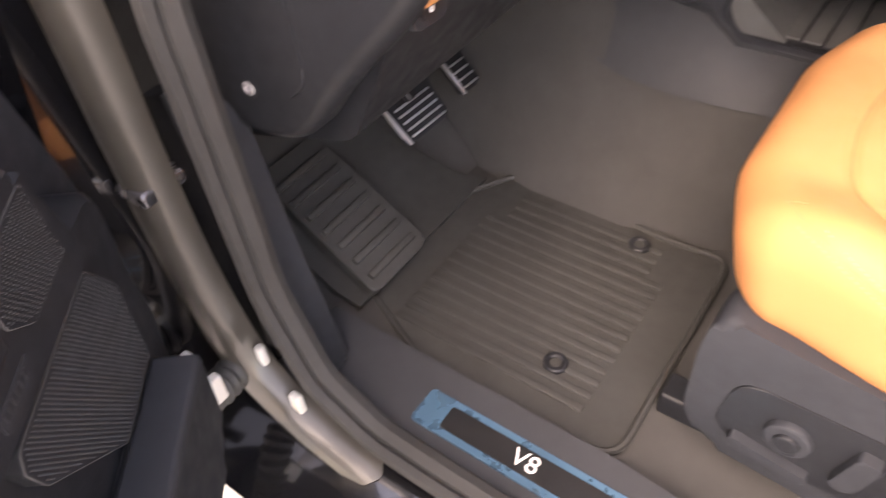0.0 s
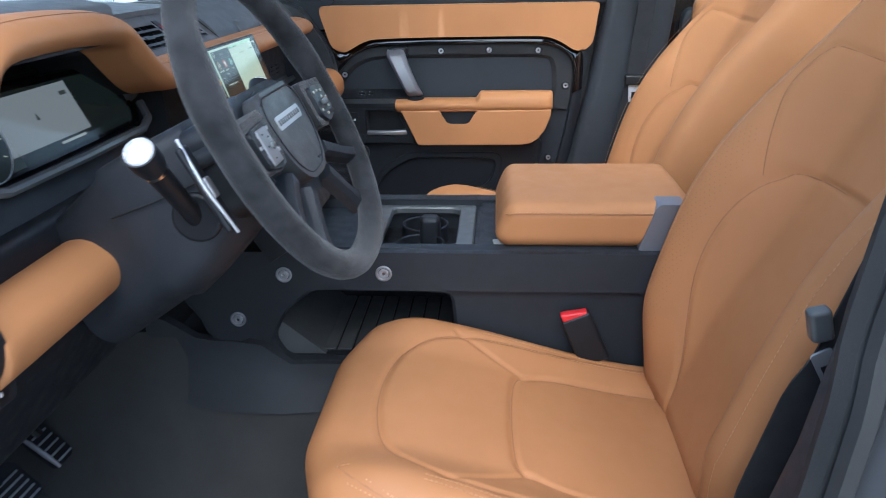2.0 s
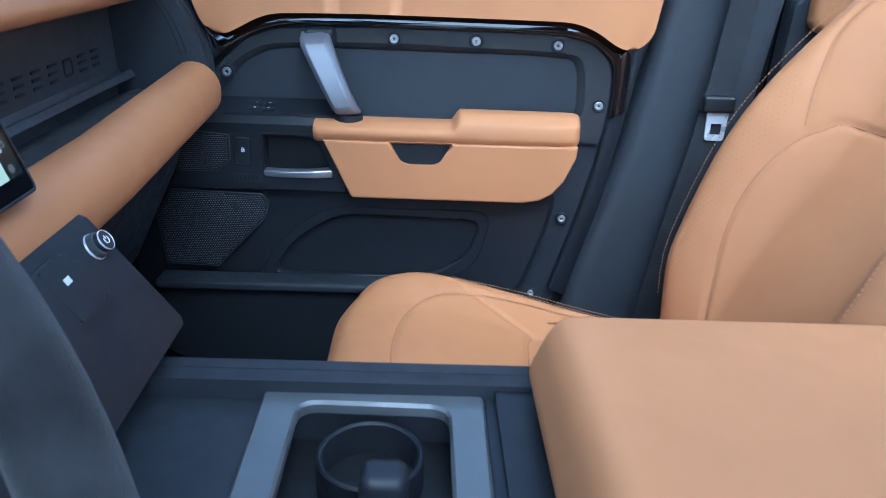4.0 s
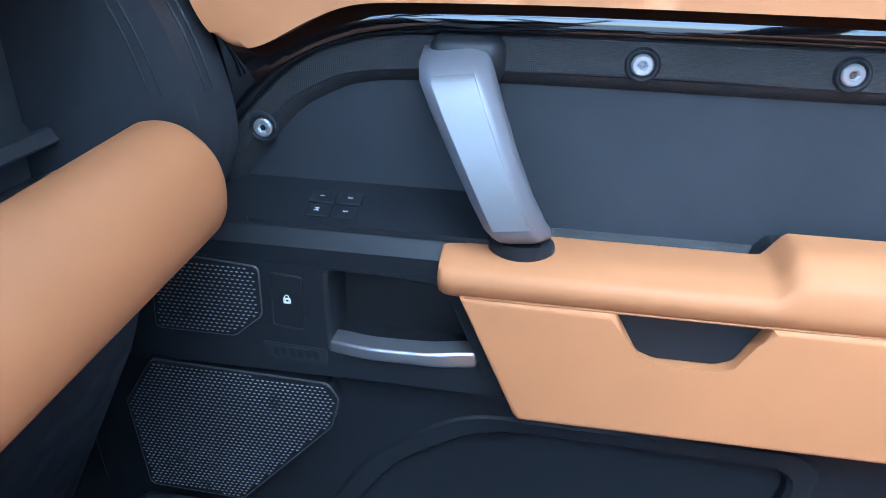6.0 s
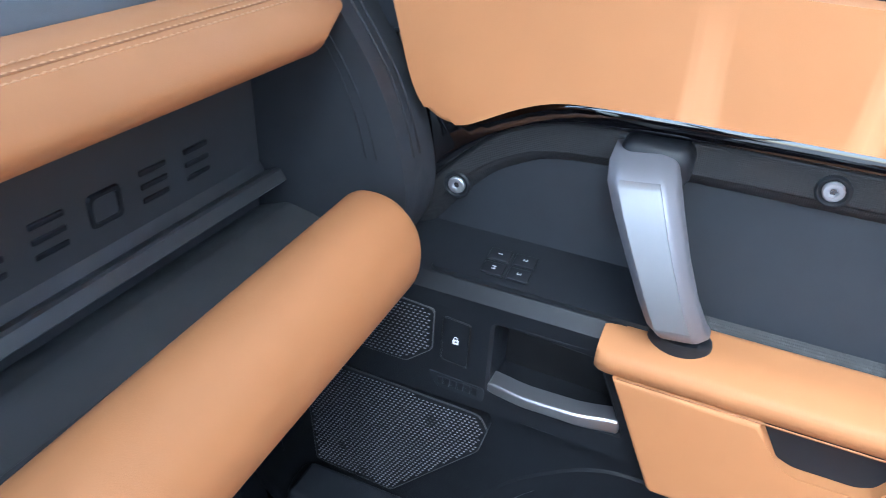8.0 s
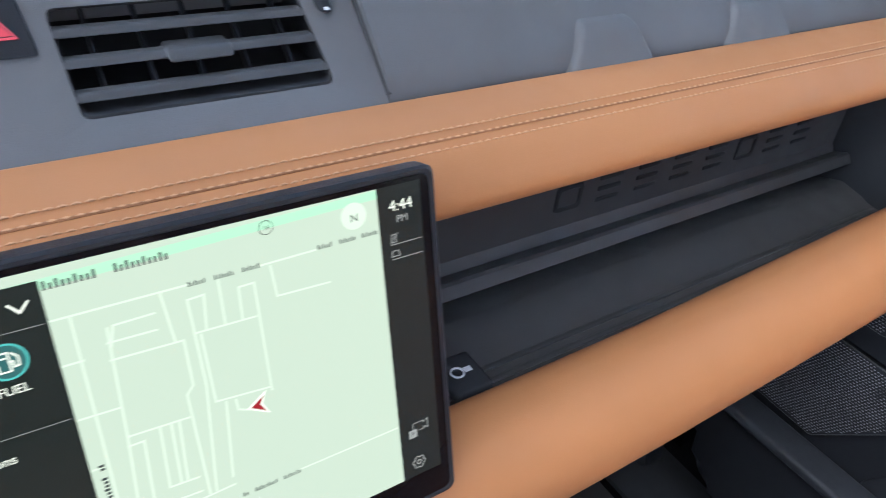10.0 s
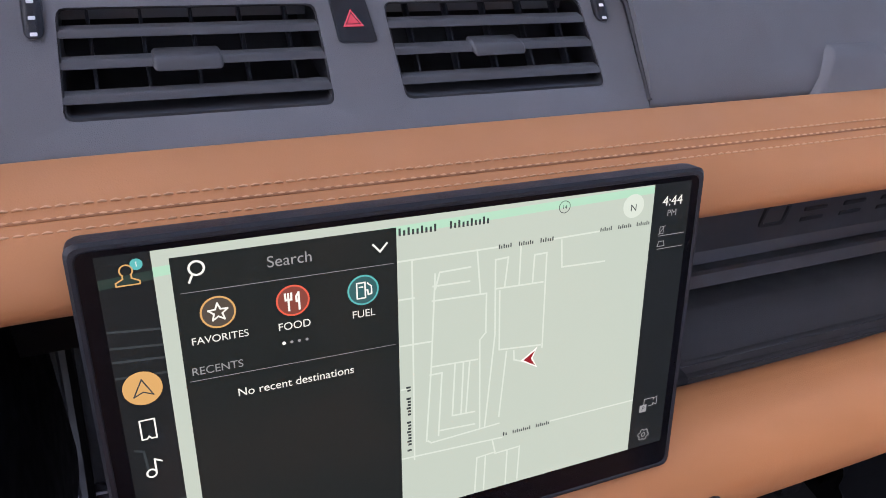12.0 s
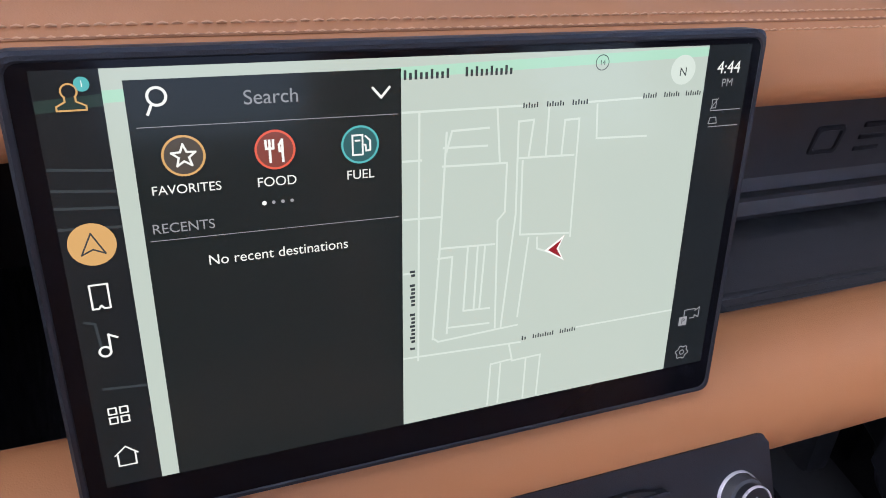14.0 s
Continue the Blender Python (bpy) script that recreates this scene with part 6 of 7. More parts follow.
for x in (-0.045, 0.062):
    ro = [(x + 0.046 * math.cos(a), -0.33 + 0.046 * math.sin(a)) for a in [2 * math.pi * i / 32 for i in range(32)]]
    ri = [(x + 0.041 * math.cos(a), -0.33 + 0.041 * math.sin(a)) for a in [2 * math.pi * i / 32 for i in range(32)]]
    part("cup_ring", ring_plate(ro, ri, "z", 0.458, 0.492, 0.002, n=32), HARD, cupf)
part("cup_divider", rbox((0.000, -0.345, 0.494), (0.016, 0.019, 0.034), 0.010, 4, (1, 1, 1)), HARD, cupf, "black cup holder clamp")
part("side_channel", rbox((0.0, -0.44, 0.503), (0.125, 0.010, 0.004), 0.003, 2, (1, 1, 1)), HARD, con)

arm = thing("console_armrest", "tan leather lid of the console armrest box", "armrest", (0, -0.61, 0.52))


def arm_shape(p, n):
    x, y, z = p
    return (x, y + 0.014 * smooth((z + 0.02) / 0.05) * (-1 if y > 0 else 0) + ((0.010 + 0.085 * smooth((0.035 - z) / 0.085)) * smooth((0.05 - y) / 0.20)), z + 0.004 * (1 - (x / 0.14) ** 2) * (1 if z > 0 else 0))


part("lid", rbox((-0.002, -0.640, 0.557), (0.142, 0.172, 0.039), 0.025, 6, (10, 12, 4), arm_shape), TAN, arm, "", 80)
for s in (-1, 1):
    stitch_row([(-0.002 + s * 0.1402, -0.50 - 0.012 * i, 0.5825) for i in range(22)], arm, r=0.0009)
    part("seam", tube([(-0.002 + s * 0.1408, -0.485 - 0.012 * i, 0.580) for i in range(25)], 0.001, 5), TAN_SEAM, arm)
part("hinge_cover", prism(rounded([(-0.705, 0.518), (-0.7335, 0.599), (-0.780, 0.599), (-0.748, 0.518)], 0.005), "x", -0.10, -0.1475, 0.003), SILVER, arm, "satin grey hinge cover")
whole("plastic_film", prism(rounded([(-0.145, -0.470), (-0.10, -0.463), (-0.095, -0.50), (-0.142, -0.515)], 0.004), "z", 0.5185, 0.5195), PAPER, "scrap of clear protective film under the armrest", "plastic film")


# ---- front doors ----
PAD_LOW = [(0.012, 0.845), (0.001, 0.807), (-0.010, 0.770), (-0.021, 0.750), (-0.034, 0.741), (-0.052, 0.740), (-0.070, 0.749), (-0.092, 0.761), (-0.115, 0.7705), (-0.138, 0.7745), (-0.220, 0.777), (-0.310, 0.778), (-0.530, 0.778), (-0.600, 0.776), (-0.643, 0.760), (-0.673, 0.741), (-0.700, 0.738), (-0.725, 0.760), (-0.735, 0.845)]
TRIM_LOW = [(0.035, 0.618), (-0.007, 0.664), (-0.039, 0.699), (-0.073, 0.729), (-0.112, 0.745), (-0.149, 0.751), (-0.220, 0.754), (-0.316, 0.756), (-0.544, 0.755), (-0.619, 0.748), (-0.659, 0.727), (-0.677, 0.692), (-0.674, 0.600), (-0.650, 0.470), (-0.605, 0.300)]
PANEL_IN = [(0.000, 0.622), (-0.052, 0.686), (-0.088, 0.711), (-0.128, 0.723), (-0.222, 0.7265), (-0.408, 0.7265), (-0.580, 0.7250), (-0.622, 0.708), (-0.632, 0.640), (-0.624, 0.600), (-0.02, 0.600)]


def shrunk(poly, d):
    """An outline moved inwards by a distance."""
    out, k = [], len(poly)
    area = sum(poly[i - 1][0] * poly[i][1] - poly[i][0] * poly[i - 1][1] for i in range(k))
    for i in range(k):
        a, b = Vector(poly[i - 1]), Vector(poly[(i + 1) % k])
        t = (b - a).normalized()
        nrm = Vector((-t.y, t.x)) * (1 if area > 0 else -1)
        out.append(tuple(Vector(poly[i]) + nrm * d))
    return out


def door_parts(door, side):
    """All parts of a front door, shaped for the passenger's side; side -1 mirrors them."""

    def dpart(name, bm, mat, parent=None, label="", sharp=35):
        if side < 0:
            bm.transform(Matrix.Diagonal((-1, 1, 1, 1)))
        return part(name, bm, mat, parent or door, label, sharp)

    z0 = 0.025 if side > 0 else 0.10
    shell = rounded([(0.28, z0), (-0.56, z0), (-0.665, 0.28), (-0.725, 0.60), (-0.755, 0.80), (0.36, 0.80), (0.34, 0.40)], [0.08, 0.08, 0.06, 0.05, 0.02, 0.02, 0.05])
    dpart("outer_skin", prism(shell, "x", 0.835, 0.985, 0.03, 3), PAINT, None, "black painted outer skin", 40)
    card = rounded([(0.22, 0.155), (-0.545, 0.155), (-0.635, 0.30), (-0.695, 0.60), (-0.735, 0.79), (0.12, 0.79), (0.20, 0.45)], [0.09, 0.07, 0.06, 0.05, 0.02, 0.03, 0.05])
    dpart("door_card", prism(card, "x", 0.840, 0.798, 0.008, 3), SOFT, None, "dark grey plastic door card", 40)
    # leather top pad
    pad_o = resample([(0.012, 0.845), *flow(PAD_LOW[1:-1], 4), (-0.735, 0.845), (-0.742, 0.862), (0.014, 0.862)], 0.006)
    for _ in range(5):
        pad_o = [tuple((Vector(pad_o[i - 1]) + Vector(pad_o[i]) * 2 + Vector(pad_o[(i + 1) % len(pad_o)])) / 4) for i in range(len(pad_o))]
    dpart("top_pad", prism(pad_o, "x", 0.815, 0.752, 0.012, 5), TAN, None, "tan leather top pad", 50)
    dpart("window_ledge", rbox((0.815, -0.36, 0.868), (0.030, 0.40, 0.012), 0.006), HARD)
    # gloss band
    top = flow(PAD_LOW[1:-1], 5)
    low = flow(TRIM_LOW, 5)
    up = [(0.095, 0.690), (0.040, 0.735), (0.005, 0.752)] + [p for p in top if -0.70 < p[0] < -0.030] + [(-0.705, 0.70), (-0.704, 0.60), (-0.680, 0.45), (-0.635, 0.285)]
    K = 70

    def even(pts, k):
        d = [0.0]
        for a, b in zip(pts, pts[1:]):
            d.append(d[-1] + math.hypot(b[0] - a[0], b[1] - a[1]))
        out, j = [], 0
        for i in range(k):
            w = d[-1] * i / (k - 1)
            while j < len(pts) - 2 and d[j + 1] < w:
                j += 1
            t = (w - d[j]) / max(d[j + 1] - d[j], 1e-9)
            out.append((pts[j][0] * (1 - t) + pts[j + 1][0] * t, pts[j][1] * (1 - t) + pts[j + 1][1] * t))
        return out

    A, B = even(up, K), even(low, K)
    rings = []
    for (y0, z0), (y1, z1) in zip(A, B):
        rings.append([(0.800, y0, z0), (0.7850, y0, z0), (0.7825, y0 * 0.92 + y1 * 0.08, z0 * 0.92 + z1 * 0.08), (0.7782, y0 * 0.16 + y1 * 0.84, z0 * 0.16 + z1 * 0.84), (0.7795, y0 * 0.05 + y1 * 0.95, z0 * 0.05 + z1 * 0.95), (0.786, y1, z1), (0.800, y1, z1)])
    cut = max(i for i in range(K) if B[i][1] > 0.615)
    dpart("gloss_trim", loft(rings[:cut + 1]), GLOSS, None, "piano black trim band", 60)
    dpart("edge_strip", loft([[(x + 0.004, y, z) for x, y, z in r] for r in rings[cut:]]), HARD, None, "", 60)
    # bolted frame and the recessed panel
    inner_line = resample(flow(PANEL_IN[:9], 4) + PANEL_IN[9:], 0.008)
    fr_out = [p for p in low if p[1] > 0.585] + [(-0.668, 0.575), (0.02, 0.575)]
    dpart("bolted_frame", ring_plate(fr_out, inner_line, "x", 0.806, 0.7865, 0.0035, centre=(-0.33, 0.655), n=140), PANEL, None, "dark bolted frame", 60)
    steps = [[(0.7880 + 0.0165 * smooth(t), y, z) for y, z in shrunk(inner_line, 0.0170 * t - 0.001)] for t in (0, 0.25, 0.5, 0.75, 1.0)]
    dpart("frame_slope", loft(steps, True, False), PANEL, None, "", 70)
    dpart("inset_panel", prism(rounded([(0.01, 0.59), (-0.06, 0.69), (-0.12, 0.725), (-0.60, 0.725), (-0.63, 0.69), (-0.63, 0.59)], 0.01), "x", 0.815, 0.8035), PANEL, None, "dark grained inset panel")
    for y, z in ((-0.041, 0.676), (-0.314, 0.738), (-0.447, 0.739), (-0.581, 0.737), (-0.659, 0.641)):
        bmb = None
        bolt_d("frame_bolt", (0.7862, y, z), door, side, 0.0080)
    for y, z, r in ((-0.618, 0.435, 0.0075), (-0.575, 0.285, 0.006), (0.122, 0.364, 0.006), (0.092, 0.263, 0.006)):
        bolt_d("panel_bolt", (0.7915, y, z), door, side, r)
    # switch ledge
    ledge = [(0.806, 0.636), (0.780, 0.627), (0.742, 0.6145), (0.732, 0.604), (0.733, 0.590), (0.745, 0.582), (0.800, 0.580)]
    lg = loft([[(x, y, z) for x, z in ledge] for y in (0.030, -0.205)])
    dpart("switch_ledge", lg, HARD, None, "black ledge with seat switches", 25)
    pod_o = rounded([(0.782, -0.052), (0.744, -0.036), (0.744, -0.235), (0.790, -0.235)], [0.012, 0.010, 0.004, 0.004])
    swp = loft([[(x, y, 0.6155 + (x - 0.744) * 0.33 + up_) for x, y in pod_o] for up_ in (-0.004, 0.0022, 0.0030)])
    sp = dpart("switch_panel", swp, HARD)
    for k, (y, x, t) in enumerate(((-0.090, 0.772, "1"), (-0.112, 0.772, "2"), (-0.090, 0.757, "M"), (-0.112, 0.757, "3"))):
        z = 0.6182 + (x - 0.744) * 0.33
        key = rbox((0, 0, 0), (0.0066, 0.0095, 0.0012), 0.001, 2, (1, 1, 1))
        key.transform(Matrix.Translation((x, y, z + 0.0012)) @ Matrix.Rotation(radians(-18), 4, "Y"))
        kb = dpart("memory_key", key, HARD, sp)
        if side > 0:
            words(t, 0.0052, WHITE_MARK, "lettering", kb, Matrix.Translation((x - 0.0005, y, z + 0.0030)) @ Matrix.Rotation(radians(-18), 4, "Y") @ Matrix.Rotation(radians(180), 4, "Z"))
    # speaker and lock bezel
    bez_o = [(0.045, 0.592), (-0.205, 0.592), (-0.240, 0.502), (-0.240, 0.490), (0.070, 0.492)]
    hole = rounded([(-0.103, 0.586), (-0.190, 0.582), (-0.220, 0.515), (-0.104, 0.518)], 0.006)
    dpart("handle_bezel", ring_plate(bez_o, hole, "x", 0.800, 0.7335, 0.003), HARD, None, "black bezel round the door release", 30)
    # shade inside the release opening, painted as a near-black block
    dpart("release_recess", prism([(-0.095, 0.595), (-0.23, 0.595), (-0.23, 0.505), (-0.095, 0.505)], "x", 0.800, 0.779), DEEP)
    lv = rbox((0, 0, 0), (0.010, 0.057, 0.0056), 0.0026, 4, (2, 10, 2), lambda p, n: (p[0] - 0.006 * smooth((abs(p[1]) - 0.02) / 0.04) * -1, p[1], p[2] * (1 + 0.25 * smooth((-p[1]) / 0.05)) - 0.05 * (p[1] - 0.0) * 0.0))
    lv.transform(Matrix.Translation((0.738, -0.160, 0.521)) @ Matrix.Rotation(radians(-1), 4, "X"))
    dpart("release_lever", lv, LEVER, None, "polished silver release lever", 50)
    lk = dpart("lock_button", prism(rounded([(-0.060, 0.580), (-0.083, 0.578), (-0.083, 0.535), (-0.060, 0.537)], 0.002), "x", 0.740, 0.7325, 0.001), HARD)
    dpart("padlock", ring_plate(rounded([(-0.0690, 0.5610), (-0.0746, 0.5610), (-0.0746, 0.5565), (-0.0690, 0.5565)], 0.0007), rounded([(-0.0708, 0.5597), (-0.0728, 0.5597), (-0.0728, 0.5578), (-0.0708, 0.5578)], 0.0004), "x", 0.7318, 0.7310, 0.0002, n=16), WHITE_MARK, lk, "white padlock symbol")
    dpart("shackle", tube([(0.7312, -0.0718 + 0.0018 * math.cos(a), 0.5612 + 0.0026 * math.sin(a)) for a in [math.pi * i / 8 for i in range(9)]], 0.0004, 4), WHITE_MARK, lk)
    dpart("lock_groove", tube([(0.7326, y, z) for y, z in rounded([(-0.0590, 0.581), (-0.0840, 0.579), (-0.0840, 0.534), (-0.0590, 0.536)], 0.003)], 0.0007, 5, True), DEEP, lk)
    dpart("name_plate", prism(rounded([(-0.048, 0.520), (-0.101, 0.518), (-0.101, 0.503), (-0.056, 0.505)], 0.004), "x", 0.736, 0.7328, 0.0006), SOFT)
    for k in range(6):
        dpart("name_bar", rbox((0.7332, -0.060 - 0.0065 * k, 0.512), (0.0008, 0.0024, 0.0042), 0.0004, 1, (1, 1, 1)), HARD)
    for nm, poly in (("tweeter_grille", [(0.035, 0.590), (-0.050, 0.584), (-0.050, 0.543), (-0.026, 0.522), (0.040, 0.522)]),
                     ("speaker_grille", [(0.053, 0.486), (-0.098, 0.482), (-0.107, 0.468), (-0.100, 0.440), (-0.014, 0.347), (0.073, 0.350), (0.082, 0.440)])):
        pl = rounded(poly, 0.004)
        g = dpart(nm, prism(pl, "x", 0.760, 0.7325 if nm == "tweeter_grille" else 0.7375, 0.002), HARD, None, "black dimpled speaker grille")
        xg = 0.7323 if nm == "tweeter_grille" else 0.7373
        dots = bmesh.new()
        ys, zs = [p[0] for p in pl], [p[1] for p in pl]
        step = 0.0042
        row = 0
        z = min(zs) + 0.003
        while z < max(zs):
            y = min(ys) + (step / 2 if row % 2 else 0)
            while y < max(ys):
                inside = False
                for (ay, az), (by, bz) in zip(pl, pl[1:] + pl[:1]):
                    if (az > z) != (bz > z) and y < (by - ay) * (z - az) / (bz - az) + ay:
                        inside = not inside
                if inside and near((y, z), pl, True) > 0.0025:
                    c = [dots.verts.new((xg, y + 0.0014 * math.cos(q), z + 0.0008 * math.sin(q))) for q in (0.5, 2.6, 3.7, 5.8)]
                    tip = dots.verts.new((xg - 0.0009, y, z - 0.0003))
                    for i in range(4):
                        dots.faces.new((c[i], c[(i + 1) % 4], tip))
                y += step
            z += step * 0.8
            row += 1
        # glints are in the pale colour; the driver's side gets a darker copy
        db = dpart("dimples", dots, DIMPLE if side > 0 else HARD_S, g)
        db["kind"] = "stuff"
        dpart("grille_edge", tube([(xg + 0.001, y, z) for y, z in pl], 0.0010, 5, True), HARD_S, g)
    # leather armrest and its pocket front
    arm_prof = [(0.778, 0.575), (0.778, 0.610), (0.770, 0.614), (0.735, 0.615), (0.712, 0.607), (0.709, 0.598), (0.716, 0.586), (0.726, 0.580)]
    ap = rounded(arm_prof, 0.010, 4)
    rg = []
    for y in (-0.189, -0.193, -0.200, -0.30, -0.408, -0.412, -0.4155, -0.419, -0.4225, -0.426, -0.43, -0.50, -0.585, -0.607, -0.617, -0.621):
        s = {-0.189: 0.93, -0.193: 0.98, -0.617: 0.86, -0.621: 0.72, -0.607: 0.95}.get(y, 1.0)
        hgt = 0.0195 * smooth((-0.410 - y) / 0.016)
        rg.append([(0.778 - (0.778 - x) * s, y, 0.60 + (z - 0.60) * s + hgt * smooth((z - 0.595) / 0.022)) for x, z in ap])
    am = dpart("armrest", loft(rg), TAN, None, "tan leather armrest", 60)
    dpart("arm_ledge", prism(rounded([(-0.192, 0.560), (-0.192, 0.600), (-0.405, 0.600), (-0.420, 0.618), (-0.618, 0.618), (-0.612, 0.560)], 0.004), "x", 0.812, 0.7765, 0.001), HARD, am, "black ledge behind the armrest")
    dpart("seam", tube([(0.7135, y, 0.5868) for y in [-0.208 - 0.01 * i for i in range(40)]], 0.0008, 5), TAN_SEAM, am)
    front = [(-0.205, 0.5865), (-0.311, 0.5865), (-0.318, 0.572), (-0.330, 0.552), (-0.342, 0.547), (-0.384, 0.547), (-0.396, 0.552), (-0.408, 0.572), (-0.413, 0.5865), (-0.617, 0.5875), (-0.616, 0.570), (-0.600, 0.530), (-0.582, 0.507), (-0.562, 0.495), (-0.535, 0.490), (-0.252, 0.490), (-0.248, 0.494)]
    dpart("pocket_front", prism(front, "x", 0.800, 0.7105, 0.0035, 3), TAN, None, "tan leather door pull front", 40)
    # near-black block darkens the inside of the pull like shade
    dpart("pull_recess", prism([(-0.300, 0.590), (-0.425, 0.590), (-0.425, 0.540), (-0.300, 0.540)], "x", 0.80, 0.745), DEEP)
    dpart("pull_cup", prism(rounded([(-0.312, 0.5835), (-0.412, 0.5835), (-0.395, 0.552), (-0.384, 0.5475), (-0.342, 0.5475), (-0.330, 0.552)], 0.004), "x", 0.745, 0.7255), HARD)
    # grab handle
    h0, h1 = Vector((0.765, -0.188, 0.742)), Vector((0.737, -0.243, 0.628))
    secs = []
    for t, bow, w, d in ((-0.04, 0.012, 0.020, 0.008), (0.02, -0.004, 0.0235, 0.012), (0.10, -0.016, 0.0245, 0.013), (0.25, -0.021, 0.0235, 0.012), (0.5, -0.023, 0.0215, 0.011), (0.75, -0.020, 0.0205, 0.011), (0.92, -0.012, 0.0205, 0.012), (1.0, -0.002, 0.020, 0.013), (1.05, 0.008, 0.018, 0.010)):
        c = h0.lerp(h1, t) + Vector((bow, 0, 0))
        secs.append([(c.x + b * 1.0, c.y + a, c.z + a * -0.12) for a, b in rounded([(-w, d), (-w, -d * 0.2), (-w * 0.62, -d), (w * 0.62, -d), (w, -d * 0.2), (w, d)], [0.003, 0.003, 0.004, 0.004, 0.003, 0.003], 3)])
    gh = dpart("grab_handle", loft(secs), SILVER, None, "satin silver grab handle", 65)
    face = []
    for t, bow, w, d in ((0.07, -0.012, 0.0235, 0.0125), (0.10, -0.016, 0.0245, 0.013), (0.25, -0.021, 0.0235, 0.012), (0.5, -0.023, 0.0215, 0.011), (0.75, -0.020, 0.0205, 0.011), (0.90, -0.0135, 0.0205, 0.012)):
        c = h0.lerp(h1, t) + Vector((bow, 0, 0))
        face.append([(c.x - d - e, c.y + a, c.z + a * -0.12) for a, e in ((-w * 0.60, -0.003), (-w * 0.58, 0.0007), (w * 0.58, 0.0007), (w * 0.60, -0.003))])
    dpart("handle_face", loft(face), SILVER_FACE, gh, "pale silver handle face", 50)
    dpart("handle_foot", rbox((0.783, -0.196, 0.737), (0.018, 0.0260, 0.0165), 0.011, 5, (2, 2, 2)), HARD, gh, "black handle foot")
    dpart("handle_foot", prism([(0.743 + 0.017 * math.cos(2 * math.pi * i / 32), -0.2440 + 0.0235 * math.sin(2 * math.pi * i / 32)) for i in range(32)], "z", 0.606, 0.6225, 0.005, 3), HARD, gh)
    # lower panel with moulded map pocket
    low_o = rounded([(0.135, 0.475), (0.10, 0.325), (-0.36, 0.325), (-0.56, 0.335), (-0.615, 0.47), (-0.62, 0.50)], 0.03)
    low_i = rounded([(-0.225, 0.445), (-0.470, 0.443), (-0.452, 0.372), (-0.375, 0.330), (-0.105, 0.330), (-0.150, 0.400)], 0.03)
    dpart("lower_panel", ring_plate(rounded([(0.150, 0.500), (0.135, 0.300), (-0.55, 0.300), (-0.590, 0.430), (-0.600, 0.500)], 0.03), low_i, "x", 0.800, 0.752, 0.010, centre=(-0.29, 0.39), n=120), HARD, None, "black lower door panel", 30)
    dpart("pocket_lip", ring_plate(rounded([(-0.205, 0.462), (-0.492, 0.460), (-0.470, 0.355), (-0.38, 0.312), (-0.07, 0.312), (-0.125, 0.405)], 0.035), low_i, "x", 0.770, 0.7495, 0.004, n=90), HARD, None, "", 30)
    dpart("map_pocket", prism([(-0.08, 0.46), (-0.50, 0.46), (-0.50, 0.30), (-0.08, 0.30)], "x", 0.800, 0.764), HARD)
    br = rbox((0.722, -0.150, 0.326), (0.024, 0.235, 0.008), 0.006, 3, (1, 1, 1))
    dpart("pocket_bar", br, SOFT, None, "dark grey lip of the door bin", 40)
    dpart("door_bin", prism(rounded([(0.11, 0.325), (-0.50, 0.325), (-0.535, 0.170), (0.09, 0.170)], 0.04), "x", 0.800, 0.712, 0.02, 4), HARD, None, "black door bin", 50)
    # window frame
    for path in ([(0.40, 0.80), (0.33, 0.90), (0.06, 1.38)], [(0.06, 1.38), (-0.40, 1.40), (-0.84, 1.38)], [(-0.745, 0.80), (-0.79, 1.00), (-0.84, 1.38)]):
        dpart("window_frame", tube([(0.83 - 0.09 * max(0, (z - 0.8)) / 0.6, y, z) for y, z in path], 0.022, 8), HARD)


def bolt_d(name, c, door, side, r=0.0095):
    c = (c[0] * side, c[1], c[2])
    return bolt(name, c, "x", -side, door, r)


pdoor = thing("passenger_door", "closed passenger door with tan armrest and bolted dark panels", "car door", (0.86, 0.40, 0.1), group="front doors")
door_parts(pdoor, 1)
# the driver's door stands open
hinge = Vector((-0.80, 0.40, 0.1))
ddoor = thing("driver_door", "open black driver's door with speaker grilles", "car door", hinge, group="front doors")
door_parts(ddoor, -1)
ddoor.rotation_euler = (0, 0, radians(-51))
# tweeter cover at the pillar foot
tw = thing("tweeter_cover", "dark triangular corner cover with a small speaker grille", "speaker", (0.77, 0.03, 0.9))
part("cover", prism(rounded([(0.40, 0.80), (-0.004, 0.80), (-0.012, 0.868), (-0.03, 0.875), (0.03, 0.94), (0.24, 1.16), (0.40, 0.98)], 0.015), "x", 0.82, 0.775, 0.008), SOFT, tw)
part("grille", prism(rounded([(0.075, 0.875), (0.0, 0.875), (0.012, 0.905), (0.07, 0.915)], 0.01), "x", 0.776, 0.771, 0.002), HARD, tw)
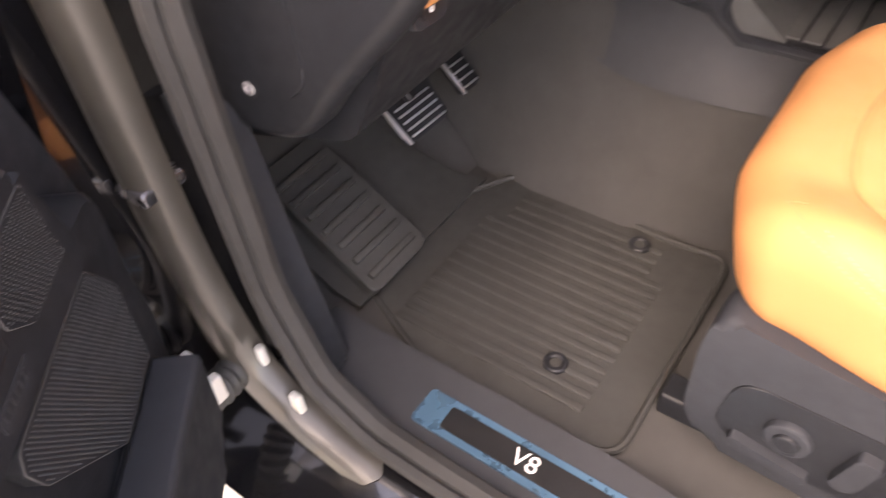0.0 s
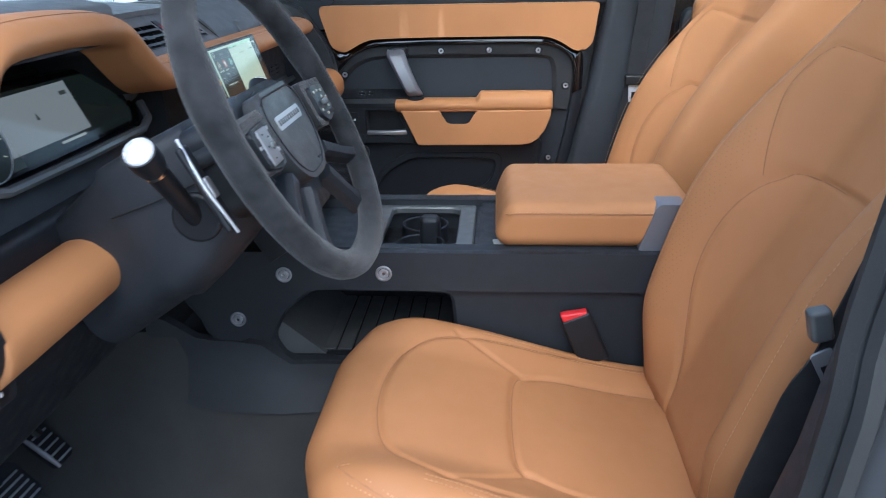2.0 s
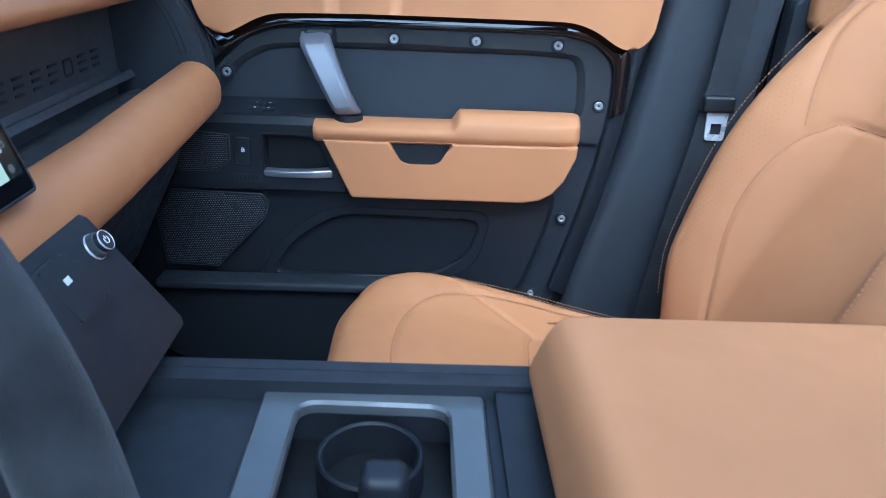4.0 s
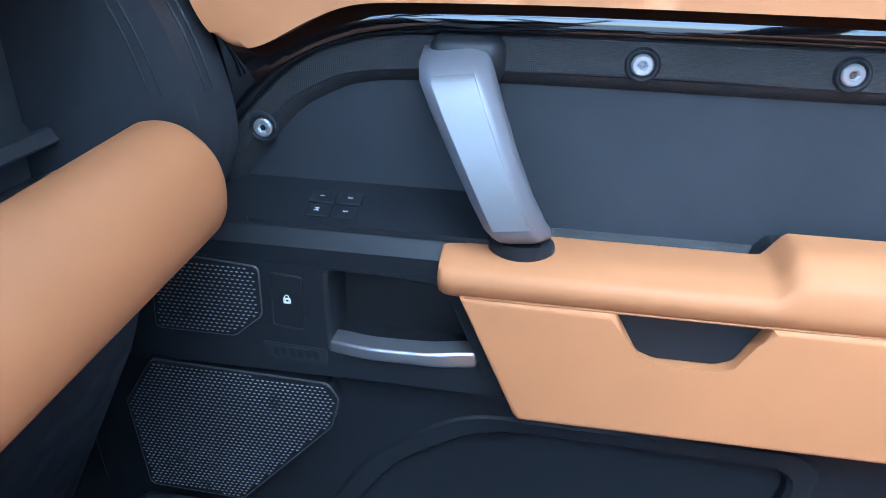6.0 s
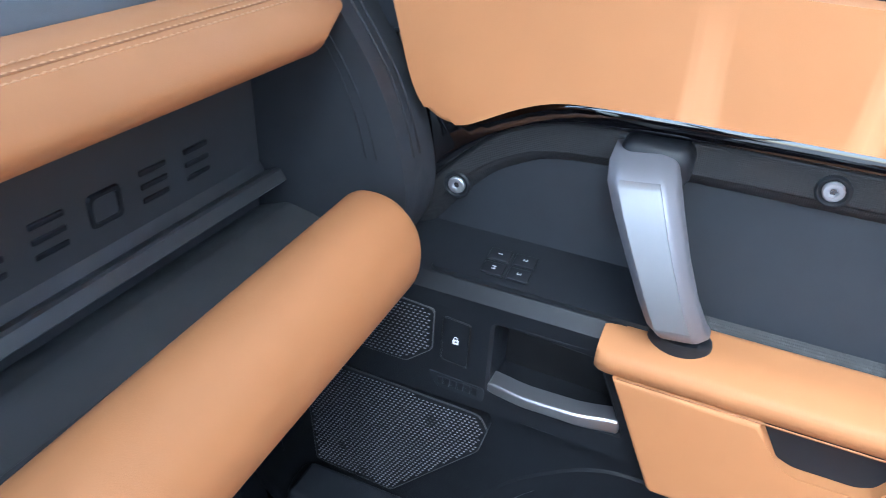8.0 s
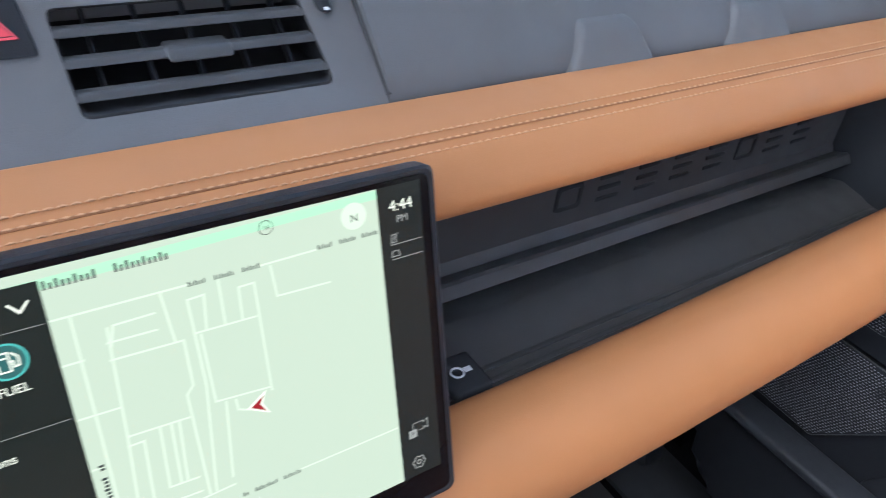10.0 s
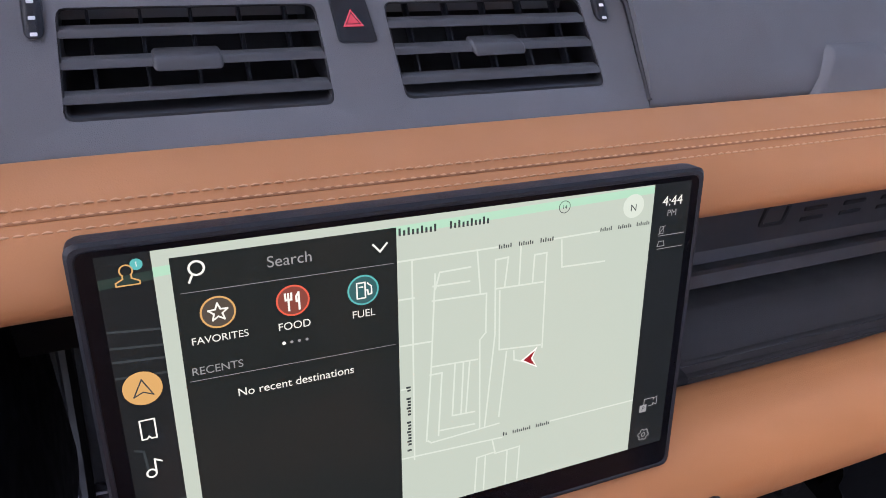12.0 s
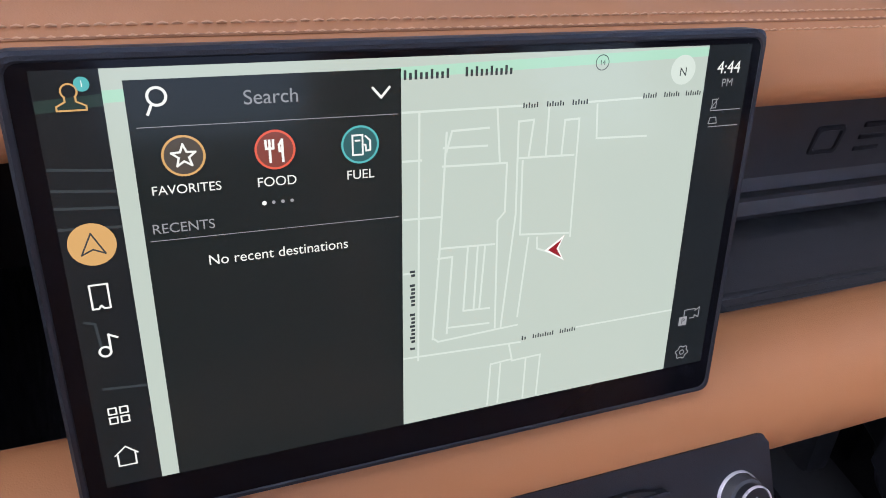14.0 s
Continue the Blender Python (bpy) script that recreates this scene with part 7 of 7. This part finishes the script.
# check strap between the open door and the body
strap = thing("door_check_strap", "steel check strap and cable boot of the open door", "door hardware", (-0.85, 0.36, 0.35))
part("strap", rbox((-0.875, 0.290, 0.392), (0.030, 0.022, 0.010), 0.005, 3, (1, 1, 1)), GRILLE, strap, "grey steel bracket")
part("link", tube([(-0.875, 0.300, 0.385), (-0.880, 0.325, 0.340), (-0.890, 0.345, 0.300)], [0.012, 0.010, 0.007], 8), GRILLE, strap)
for bx, by, bz, w, h in ((-0.868, 0.252, 0.128, 0.016, 0.020), (-0.872, 0.215, 0.134, 0.006, 0.018), (-0.880, 0.160, 0.075, 0.009, 0.024)):
    part("clip", rbox((bx, by, bz), (0.006, w, h), 0.004, 3, (1, 1, 1)), PAPER, strap, "pale metal clip")

# painted edge of the door opening ahead of the seal; grey-brown base carries reflections
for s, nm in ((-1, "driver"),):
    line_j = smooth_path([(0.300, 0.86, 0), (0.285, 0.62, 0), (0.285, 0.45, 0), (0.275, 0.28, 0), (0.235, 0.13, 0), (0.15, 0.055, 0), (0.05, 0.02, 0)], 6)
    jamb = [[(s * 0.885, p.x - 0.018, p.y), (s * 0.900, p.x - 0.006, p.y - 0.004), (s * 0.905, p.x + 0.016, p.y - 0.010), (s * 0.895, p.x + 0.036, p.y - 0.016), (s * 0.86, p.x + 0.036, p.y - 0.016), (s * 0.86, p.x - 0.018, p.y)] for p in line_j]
    whole("wall_hinge_post_" + nm, loft(jamb), POST, "painted body edge beside the door hinges, reflections put into its grey brown", "body side", kind="structure", sharp=40)
bolster = thing("cable_boot", "black rubber cable boot with pale clips at the door hinge", "door hardware", (-0.95, 0.22, 0.2))
part("bellows", tube(smooth_path([(-0.90, 0.245, 0.11), (-0.94, 0.235, 0.12), (-0.985, 0.225, 0.15), (-1.03, 0.22, 0.17)], 6), [0.020 + 0.005 * (i % 2) for i in range(19)], 12), RUBBER, bolster)
for bx, by, bz in ((-0.985, 0.262, 0.215), (-0.955, 0.235, 0.190), (-0.945, 0.215, 0.150)):
    part("clip", rbox((bx, by, bz), (0.010, 0.007, 0.022), 0.004, 3, (1, 1, 1)), PAPER, bolster, "pale plastic clip")
